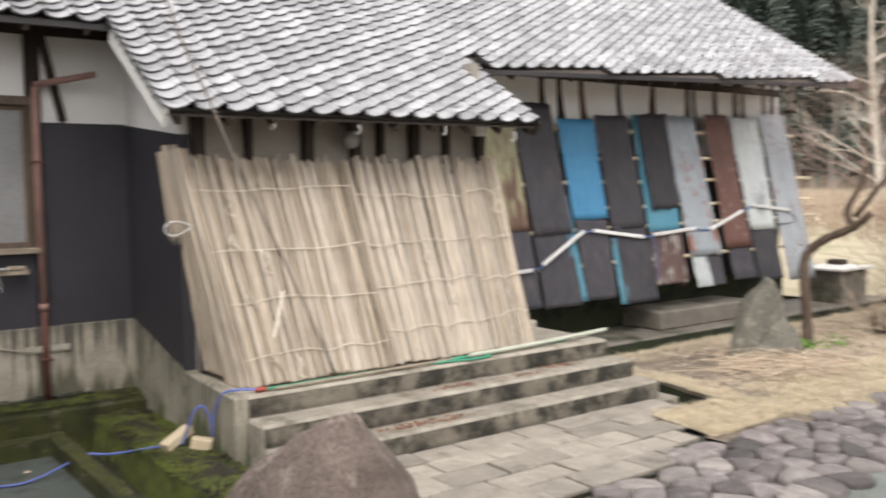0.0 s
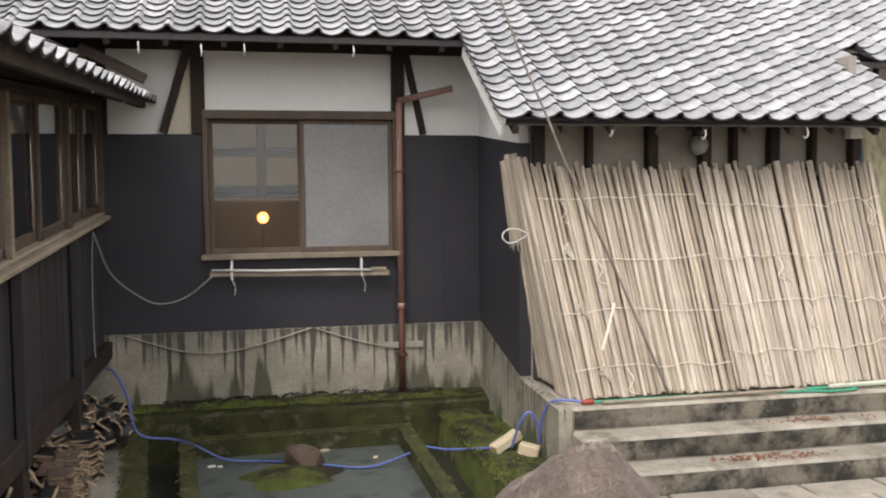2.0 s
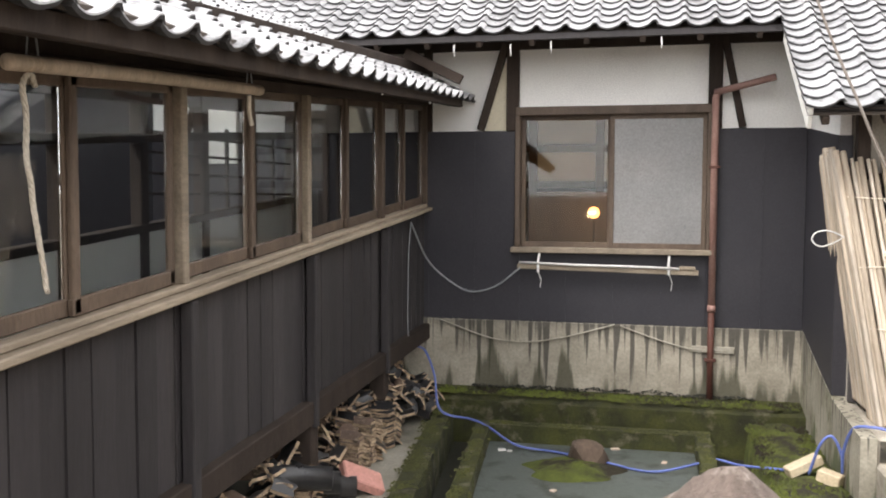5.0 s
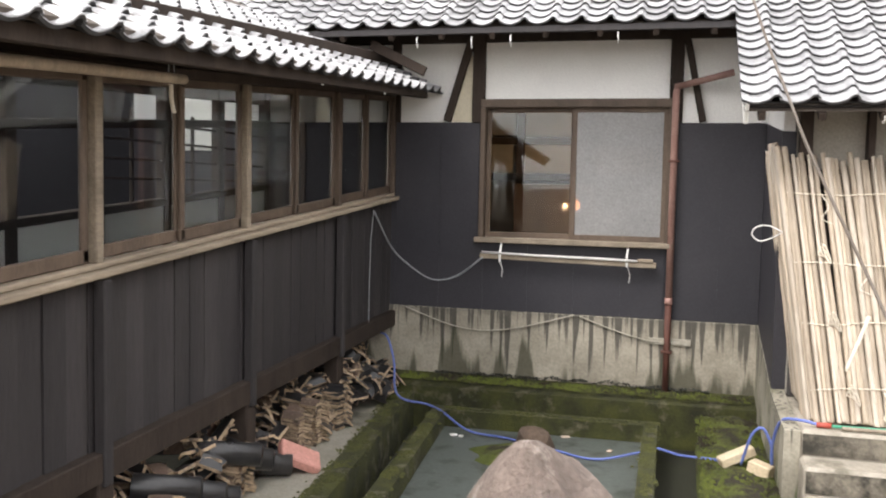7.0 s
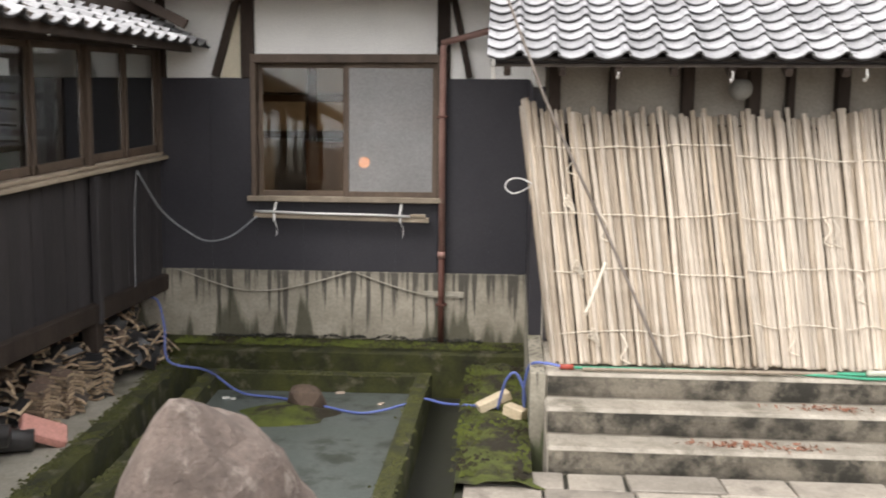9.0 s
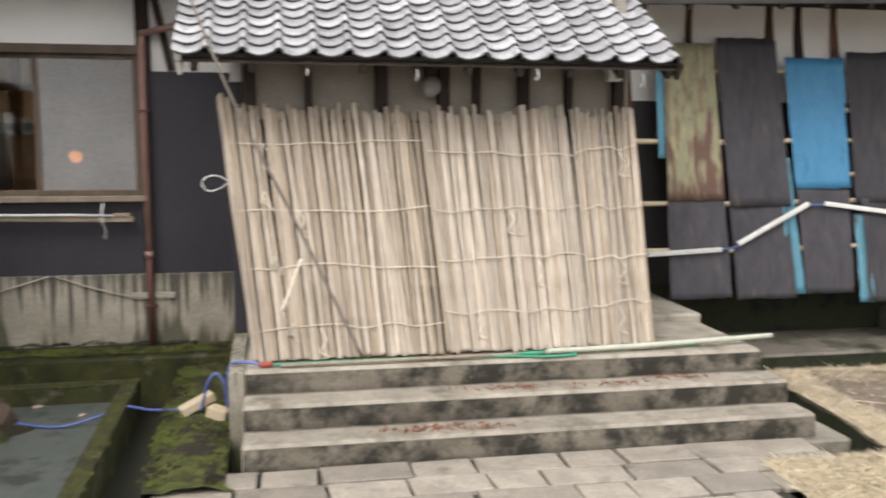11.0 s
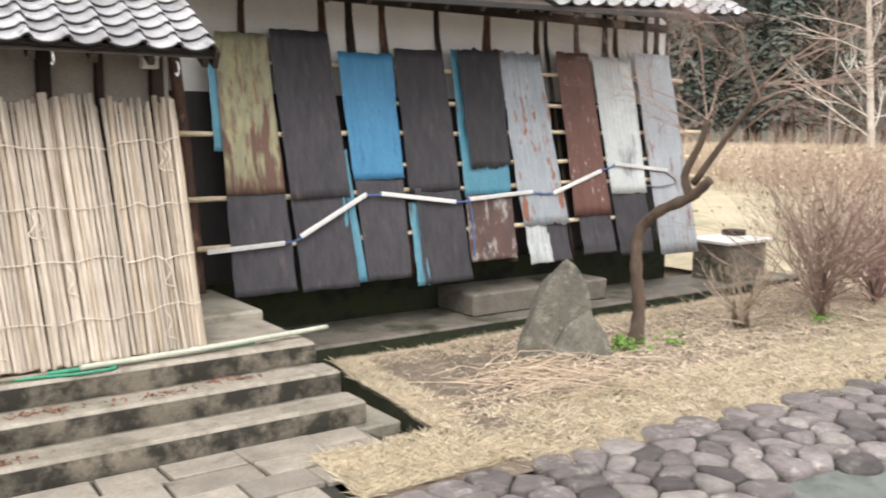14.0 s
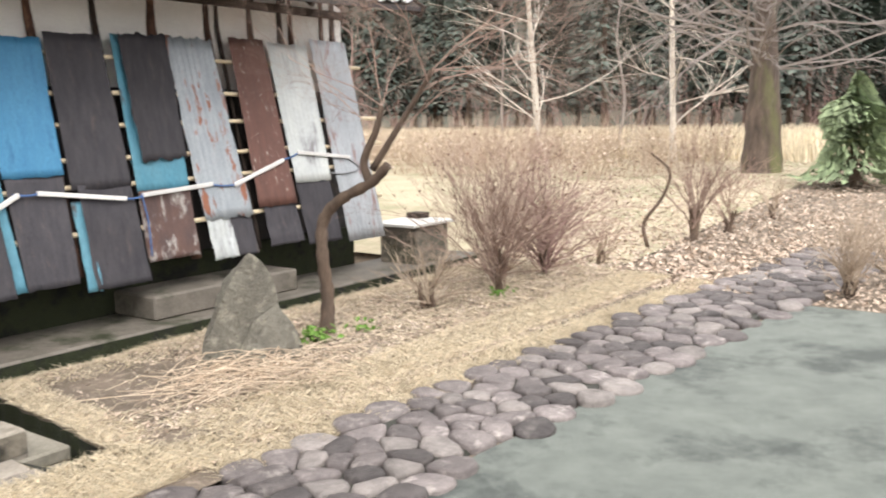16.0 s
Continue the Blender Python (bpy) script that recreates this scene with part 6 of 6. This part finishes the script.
litter(9000, yard_area, 0.03, leaf_mat, "leaf_litter", "pinkish dead leaves littering the ground beyond the yard")
litter(20000, lawn_area, 0.042, leaf_mat, "leaf_litter", "pinkish dead leaves littering the far ground")


def strip_area():
    x = 5.05 + 8.65 * random.random() ** 1.2
    y = -4.34 + random.random() ** 1.4 * (1.0 if x > 6.5 else 0.65) + (0.25 if x < 6.2 else 0)
    return x, y - 0.07 * max(0.0, x - 7.2) * (1 if y < -3.9 else 0.4), max(-0.02, (y + 4.3) / 0.8 * 0.05 - 0.01)


blades(42000, strip_area, 0.05, 0.0022, straw_mat, "dry_grass", "short yellow dry grass along the cobbles", 1.1)


def edge_area():
    y = random.uniform(-3.4, -1.4)
    if random.random() < 0.45:
        return bed_left(y) + random.random() ** 2 * 0.3, y, bed_h(bed_left(y) + 0.1, y) - 0.01
    x = random.uniform(6.4, 13)
    yy = -1.42 - random.random() ** 2 * 0.35
    return x, yy, bed_h(x, yy) - 0.01


blades(12000, edge_area, 0.045, 0.0022, straw_mat, "dry_grass", "short yellow dry grass along the bed's edge", 1.0)


def thatch_area():
    x, y, z = bed_area()
    return x, y, z


blades(12000, thatch_area, 0.05, 0.0018, straw_mat, "dry_grass", "thin yellow dry grass on the bed", 1.6)
# straw stalks round the rock
sm = M()
random.seed(21)
for i in range(240):
    a = random.gauss(0.0, 0.5) + (0.4 if i % 3 else -0.7)
    c = Vector((7.55 + random.gauss(0, 0.38), -3.05 + random.gauss(0, 0.28), 0.09 + 0.12 * random.random() * math.exp(-abs(random.gauss(0, 1)))))
    L_ = random.uniform(0.25, 0.95)
    d = Vector((math.cos(a) * 0.8, math.sin(a), 0)) * L_ / 2
    sm.tube([c - d, c + Vector((random.uniform(-0.04, 0.04), random.uniform(-0.04, 0.04), random.uniform(0, 0.08))), c + d + Vector((0, 0, random.uniform(-0.03, 0.03)))], 0.0034, 4, caps=False)
part("straw_heap", sm, straw_stalk, label="heap of pale dry stalks before the rock", category="straw", kind="stuff", fix=False)
gm = M()
for cx, cy, n, s in ((8.72, -2.62, 60, 0.05), (9.25, -2.75, 25, 0.04), (11.3, -3.0, 25, 0.04)):
    for i in range(n):
        p = Vector((cx + random.gauss(0, 0.09), cy + random.gauss(0, 0.07), 0.06 + random.random() * 0.12))
        q = pose(*p, random.gauss(0, 35), random.gauss(0, 35), random.uniform(0, 360))
        gm.add([q @ Vector(v) for v in ((-s, 0, 0), (0, -s * 0.45, 0.01), (s, 0, 0), (0, s * 0.45, 0.01))], [(0, 1, 2), (0, 2, 3)])
part("green_sprouts", gm, green_leaf, label="fresh green sprouts at the tree's foot", category="plant", kind="stuff", fix=False)

def tread_area():
    k = random.choice(((3.6, -2.52, 0.345), (4.35, -2.55, 0.345), (2.9, -2.8, 0.178), (3.3, -2.84, 0.178), (4.9, -2.45, 0.345)))
    return k[0] + random.gauss(0, 0.16), min(k[1] + 0.11, k[1] + random.gauss(0, 0.035)), k[2] + 0.001


litter(260, tread_area, 0.018, surf("red-brown needles", (0.20, 0.085, 0.05), (0.28, 0.13, 0.08), 5, 0.9, 0.2), "fallen_needles", "red-brown fallen needles on the treads")
# moss tufts
def moss_area():
    return random.uniform(-1.6, 1.68), -0.30 + random.gauss(0, 0.05), 0.17


mo = M()
for i in range(2600):
    if i % 2:
        x, y, z = random.uniform(-1.6, 1.68), random.uniform(-0.34, -0.06), 0.185
    else:
        x, y, z = random.uniform(1.18, 1.68), random.uniform(-3.2, -0.4), 0.06
    r = random.uniform(0.008, 0.028)
    mo.add([(x + r, y, z), (x - r * 0.5, y + r * 0.87, z), (x - r * 0.5, y - r * 0.87, z), (x, y, z + r * 1.1)], [(0, 1, 3), (1, 2, 3), (2, 0, 3)])
part("moss_tufts", mo, bright_moss, label="small tufts of moss on ledge and bank", category="moss", kind="stuff", fix=False)
mt_ = M()
random.seed(31)
for i in range(9000):
    k = random.random()
    f = random.random()
    if k < 0.45:
        x, y, z = -1.50 + 0.46 * f + random.gauss(0, 0.045), -0.45 - 4.1 * f, 0.088
    elif k < 0.65:
        x, y, z = -1.05 + 0.31 * f + random.gauss(0, 0.03), -0.89 - 3.5 * f, 0.046
    elif k < 0.8:
        x, y, z = 0.81 + 0.03 * f + random.gauss(0, 0.03), -0.84 - 3.5 * f, 0.044
    else:
        x, y, z = random.uniform(-1.12, 0.88), -0.80 + random.gauss(0, 0.03), 0.048
    r = random.uniform(0.006, 0.022)
    if noise.noise((x * 5, y * 5, 9)) > -0.1:
        mt_.add([(x + r, y, z - 0.004), (x - r * 0.5, y + r * 0.87, z - 0.004), (x - r * 0.5, y - r * 0.87, z - 0.004), (x, y, z + r * 0.6)], [(0, 1, 3), (1, 2, 3), (2, 0, 3)])
part("moss_tufts", mt_, tuft_moss, label="dark olive moss tufts on curb and pond rim", category="moss", kind="stuff", fix=False)
dt = M()
random.seed(8)
for i in range(900):
    x = random.uniform(-1.3, 1.3)
    z = 0.20 + 0.05 * abs(noise.noise((x * 4, 0, 0))) + random.random() * (0.02 + 0.05 * max(0, noise.noise((x * 3, 2, 0))))
    q = pose(x, -0.075 - random.random() * 0.03, z, random.uniform(-60, 60), random.uniform(-60, 60), random.uniform(0, 360))
    dt.add([q @ Vector(v) for v in ((-0.014, 0, 0), (0, -0.009, 0), (0.014, 0, 0), (0, 0.009, 0))], [(0, 1, 2), (0, 2, 3)])
part("dark_moss", dt, mud, label="dark ragged moss along the plinth's foot", category="moss", kind="stuff", fix=False)

# ---- concrete box with a white board at the wing's end ----
bx = thing("concrete_tank", (13.05, -0.72, 0.0), "low mossy concrete tank covered by a white board", "tank")
t = M()
t.box(12.45, -0.95, -0.1, 13.20, -0.3, 0.62, 0.02)
part("tank_wall", t, concrete_dark, bx)
t = M()
t.box(12.30, -1.02, 0.62, 13.28, -0.25, 0.66, 0.006)
part("cover", t, white_board, bx, "white cover board")
t = M()
t.box(13.00, -0.6, 0.66, 13.23, -0.35, 0.74, 0.01)
part("battery", t, timber, label="dark block on the white cover board", category="block")

# ---- far trees ----
def conifer(seed, h=16.0, q=1.0):
    random.seed(seed)
    m = M()
    for i in range(3400):
        z = h * (0.14 + 0.86 * random.random() ** 0.8)
        rr = (h - z) / h * h * 0.21 * random.uniform(0.35, 1.1) + 0.2 * q
        a = random.uniform(0, 6.283)
        c = Vector((rr * math.cos(a), rr * math.sin(a), z - rr * 0.25))
        s = random.uniform(0.12, 0.42) * q
        o = Vector((math.cos(a), math.sin(a), -0.45)) * s
        p = Vector((-math.sin(a), math.cos(a), 0)) * s * 0.55
        k = len(m.v)
        m.v += [tuple(c - o), tuple(c + p), tuple(c + o), tuple(c - p + Vector((0, 0, 0.1)))]
        m.f += [(k, k + 1, k + 2), (k, k + 2, k + 3)]
    t = M()
    t.tube([(0, 0, -0.5), (0, 0, h * 0.5), (0, 0, h)], [h * 0.016, h * 0.01, 0.02], 7)
    for i in range(40):
        z = h * random.uniform(0.06, 0.6)
        a = random.uniform(0, 6.28)
        r = h * 0.13 * random.random()
        t.tube([(0, 0, z), (r * math.cos(a), r * math.sin(a), z - 0.2)], [0.04, 0.015], 3, caps=False)
    return t, m


protos = []
for s in (1, 2, 3):
    t, m = conifer(s)
    o = thing("cedar_tree", (200 + s * 10, 40, 0), "tall dark green cedar at the wood's edge", "tree", group="cedars")
    for q in (t, m):
        q.v = [(a + 200 + s * 10, b + 40, c) for a, b, c in q.v]
    part("trunk", t, bark, o, "brown trunk", fix=False)
    part("crown", m, needle, o, "dark needle foliage, paled by painted haze", fix=False)
    protos.append(o)
random.seed(31)
k = 0
for row, (d, n) in enumerate(((78, 26), (84, 26), (91, 26))):
    for i in range(n):
        y = -22 + 78 * (i + random.random() * 0.7 + 0.5 * (row % 2)) / n
        x = d + random.uniform(-3, 3) - max(0, y - 20) * 0.35
        sc_ = random.uniform(0.85, 1.35) + row * 0.12
        pr_ = protos[k % 3]
        m = Matrix.Translation((x, y, ground_h(x, y))) @ Matrix.Rotation(random.uniform(0, 6.28), 4, "Z")
        if k < 3:
            pr_.matrix_basis = m
            o = pr_
        else:
            o = copy_thing(pr_, m)
        o.scale = (sc_, sc_, sc_)
        k += 1
t = M()
t.grid(lambda u, v: (60 + 330 * v + 0, -160 + 560 * u, -1 + (1 - (1 - v) ** 2) * (120 + 40 * noise.noise((u * 3, v * 2, 0))) * min(1, max(0, v * 3 - 0.28))), 40, 16)
part("backdrop", t, hill_mat, label="brown wooded hillside behind the field", kind="structure", category="hill", smooth=True)


def bare_tree(name, at, h, r, material, tw, label, seed, lowest=0.25, depth=3, n=16, out=0.5, cr=0.55):
    random.seed(seed)
    o = thing(name, at, label, "tree")
    a = Vector(at)
    m = M()
    pts = [a + Vector((0, 0, -0.3)), a + Vector((0, 0, 0.1)), a + Vector((random.gauss(0, 0.02) * h, random.gauss(0, 0.02) * h, h * 0.3)), a + Vector((random.gauss(0, 0.03) * h, random.gauss(0, 0.03) * h, h * 0.65)), a + Vector((random.gauss(0, 0.04) * h, random.gauss(0, 0.04) * h, h))]
    cp = curve_pts(pts, 5)
    m.tube(cp, [r * (1.35 if i < 6 else 1) * (1 - 0.85 * i / len(cp)) for i in range(len(cp))], 9)
    part("trunk", m, material, o, smooth=True)
    m = M()
    for i in range(n):
        f = lowest + (1 - lowest) * i / n
        p = cp[min(len(cp) - 1, 5 + int(f * (len(cp) - 6)))]
        an = random.uniform(0, 6.28)
        grow(m, p, (math.cos(an), math.sin(an), random.uniform(0.05, out)), h * cr * (1 - 0.6 * f) * random.uniform(0.7, 1.2), r * 0.22 * (1 - 0.6 * f), depth, 0.5, 4, 0.0, 4, 5, 0.6, 0.16)
    part("crown", m, tw, o, "bare branches")
    return o


bare_tree("birch_tree", (44, 15.0, 0.3), 15, 0.24, birch_bark, birch_bark, "white-barked bare birch at the field's edge", 3, 0.15, 2, 22, 1.0, 0.35)
bare_tree("birch_tree", (36, 4.6, 0.3), 13, 0.17, birch_bark, birch_bark, "slender white-barked bare birch", 4, 0.15, 2, 16, 1.0, 0.3)
bare_tree("thin_tree", (48, 12.4, 0.3), 9, 0.12, twig_grey, twig_grey, "thin grey bare tree before the wood", 6, 0.15, 3, 14, 0.8, 0.4)
bare_tree("thin_tree", (55, 24, 0.3), 10, 0.12, twig_grey, twig_grey, "thin grey bare tree before the wood", 7, 0.15, 3, 14, 0.8, 0.4)
bare_tree("thin_tree", (50, 33, 0.3), 8, 0.12, twig, twig, "thin reddish bare tree before the wood", 8, 0.1, 3, 14, 0.8, 0.4)
random.seed(9)
bt = thing("zelkova_tree", (31.6, 0.0, 0.25), "big old bare tree with a broad brown trunk", "tree")
t = M()
tc_ = Vector((31.6, 0.0, 0.2))
cp = curve_pts([tc_ + Vector((0, 0, -0.3)), tc_ + Vector((0, 0, 0.2)), tc_ + Vector((0, 0, 2.5)), tc_ + Vector((0.2, 0.1, 5)), tc_ + Vector((0, 0.4, 9))], 6)
t.tube(cp, [0.56 * (1.75 - 0.75 * min(1, i / 9) ** 0.6) * (1 - 0.75 * max(0, i - 9) / 15) * (1 + 0.04 * math.sin(i * 2)) for i in range(len(cp))], 14)
part("trunk", t, surf("broad mossy trunk", (0.135, 0.10, 0.078), (0.055, 0.043, 0.036), 5, 0.9, 1.0, 12, c3=(0.13, 0.13, 0.06), s3=1.0, stretch=(1, 1, 0.25), dist=0.05), bt, "broad mossy brown trunk", smooth=True)
t = M()
for i in range(34):
    an = random.uniform(0, 6.28)
    z = random.uniform(3.0, 7)
    grow(t, tc_ + Vector((0, 0, z)), (math.cos(an), math.sin(an), random.uniform(0.0, 0.6)), random.uniform(3.2, 5.2), 0.05, 4, 0.5, 4, 0.02, 3, 5, 0.66, 0.22)
part("crown", t, twig_grey, bt, "grey bare branches")
# bright young conifer and low weeds at the field's right
random.seed(14)
yt, ym_ = conifer(9, 3.3, 0.2)
o = thing("young_pine", (27.5, -3.5, 0.1), "bushy bright green young pine beside the big tree", "tree")
for q in (yt, ym_):
    q.v = [(27.5 + a * (2.0 + 0.5 * math.sin(c * 4)) + 0.15 * noise.noise((a * 3, b * 3, c * 3)), -3.5 + b * (2.1 + 0.6 * math.sin(c * 3 + 1)), c * 0.92 + 0.5 * noise.noise((a * 1.5, b * 1.5, c * 2))) for a, b, c in q.v]
part("trunk", yt, bark, o, fix=False)
part("crown", ym_, needle_bright, o, "bright needle foliage", fix=False)

# mid-distance brush before the wood
br = M()
random.seed(44)
for i in range(150):
    x, y = random.uniform(60, 72), random.uniform(-20, 50)
    grow(br, (x, y, ground_h(x, y) - 0.1), (random.gauss(0, 0.2), random.gauss(0, 0.2), 1), random.uniform(1.5, 4.0), 0.022, 2, 0.5, 3, 0, 4, 3, 0.65)
part("brush", br, twig, label="reddish bare brush before the wood", category="brush", kind="stuff", fix=False)

# ---- pieces: cobbles, flags, roof tiles ----
def cell(p, others, reach=0.42):
    """The ground nearer to p than to any of the others, as a polygon."""
    poly = [(p[0] + reach * math.cos(a), p[1] + reach * math.sin(a)) for a in (0.4, 1.2, 2.0, 2.8, 3.5, 4.3, 5.1, 5.9)]
    for q in others:
        mx, my, dx, dy_ = (p[0] + q[0]) / 2, (p[1] + q[1]) / 2, q[0] - p[0], q[1] - p[1]
        out = []
        for i, a in enumerate(poly):
            b = poly[(i + 1) % len(poly)]
            sa, sb = (a[0] - mx) * dx + (a[1] - my) * dy_, (b[0] - mx) * dx + (b[1] - my) * dy_
            if sa <= 0:
                out.append(a)
            if (sa < 0) != (sb < 0):
                k = sa / (sa - sb)
                out.append((a[0] + (b[0] - a[0]) * k, a[1] + (b[1] - a[1]) * k))
        poly = out
        if len(poly) < 3:
            return []
    return poly


def rounded(poly):
    """The polygon with each corner cut."""
    out = []
    for i, a in enumerate(poly):
        b = poly[(i + 1) % len(poly)]
        out += [(a[0] * 0.74 + b[0] * 0.26, a[1] * 0.74 + b[1] * 0.26), (a[0] * 0.26 + b[0] * 0.74, a[1] * 0.26 + b[1] * 0.74)]
    return out


random.seed(17)
strip = M()
strip.grid(lambda u, v: (1.2 + 16 * u, cob_outer(1.2 + 16 * u) + (cob_inner(1.2 + 16 * u) - cob_outer(1.2 + 16 * u)) * v, 0.006 if 0.01 < v < 0.99 else -0.15), 40, 6)
cobbles = part("cobble_strip", strip, mud, label="strip of flattish purplish cobbles bordering the yard", kind="structure", category="paving")
spots = []
for _ in range(9000):
    x = random.uniform(1.3, 17.0)
    lo, hi = cob_outer(x) + 0.07, cob_inner(x) - 0.06
    v = random.random()
    y = lo + (hi - lo) * v
    near_by = 0.165 + 0.06 * noise.noise((x * 1.7, y * 1.7, 2)) + (0.05 if v < 0.2 else 0)
    if all(((x - a) * 0.78) ** 2 + (y - b) ** 2 > near_by ** 2 for a, b in spots):
        spots.append((x, y))
spots.sort()
far_cobbles = M()
for i, (x, y) in enumerate(spots):
    others = sorted((q for q in spots if q != (x, y) and abs(q[0] - x) < 0.8), key=lambda q: (q[0] - x) ** 2 + (q[1] - y) ** 2)[:14]
    poly = cell((x, y), others, 0.19)
    if len(poly) < 3:
        continue
    cx, cy = sum(q[0] for q in poly) / len(poly), sum(q[1] for q in poly) / len(poly)
    poly = [(cx + (a - cx) * 0.965, cy + (b - cy) * 0.965) for a, b in poly]
    ring = rounded(poly)
    n_ = len(ring)
    h = random.uniform(0.035, 0.065)
    tx, ty = random.uniform(-0.08, 0.08), random.uniform(-0.08, 0.08)
    t = M()
    for sc_, z in ((0.97, -0.03), (1.0, h * 0.45), (0.93, h * 0.82), (0.68, h * 1.0)):
        t.v += [((a - cx) * sc_, (b - cy) * sc_, z + (a - cx) * tx * (z > 0) + (b - cy) * ty * (z > 0) + random.uniform(-0.004, 0.004)) for a, b in ring]
    t.v.append((0, 0, h * 1.02))
    t.f = [(j * n_ + k, j * n_ + (k + 1) % n_, (j + 1) * n_ + (k + 1) % n_, (j + 1) * n_ + k) for j in range(3) for k in range(n_)] + [(3 * n_ + k, 3 * n_ + (k + 1) % n_, 4 * n_) for k in range(n_)]
    if i >= 290:
        far_cobbles.add([(a + cx, b + cy, c) for a, b, c in t.v], t.f)
        continue
    piece("cobble", mesh_of(t, cobble_pale if random.random() < 0.16 else cobble_mat, True, "cobble"), cobbles, Matrix.Translation((cx, cy, 0.0)))

part("far_cobbles", far_cobbles, cobble_joined, cobbles, "purplish cobbles", smooth=True, kind="stuff")
random.seed(23)
paving = bpy.data.objects["paving"]
y = -2.965
for row, d in enumerate((0.28, 0.27, 0.30, 0.27, 0.29)):
    x = 1.27
    xe = (5.66, 5.62, 5.35, 4.9, 4.5)[row]
    while x < xe - 0.15:
        w = min(random.uniform(0.28, 0.66), xe - x)
        t = M()
        a, b = x + 0.010, x + w - 0.010
        j = [random.uniform(-0.012, 0.012) for _ in range(8)]
        h = 0.028 + random.uniform(-0.006, 0.006)
        lo_ = [(a + j[0], y - d + 0.01 + j[1]), (b + j[2], y - d + 0.01 + j[3]), (b + j[4], y - 0.01 + j[5]), (a + j[6], y - 0.01 + j[7])]
        cx, cy = (a + b) / 2, y - d / 2
        hi_ = [(cx + (p - cx) * 0.975, cy + (q - cy) * 0.955) for p, q in lo_]
        t.v = [(p, q, -0.02) for p, q in lo_] + [(p, q, h - 0.007) for p, q in lo_] + [(p, q, h) for p, q in hi_]
        t.f = [(8, 9, 10, 11)] + [(k, (k + 1) % 4, 4 + (k + 1) % 4, 4 + k) for k in range(4)] + [(4 + k, 4 + (k + 1) % 4, 8 + (k + 1) % 4, 8 + k) for k in range(4)]
        part("flagstone", t, flag_mat, paving)
        x += w
    y -= d
for m in near:
    piece("tile", tile_me, roof, m)
for m in cor_tiles:
    piece("tile", tile_me, roof_c2, m)
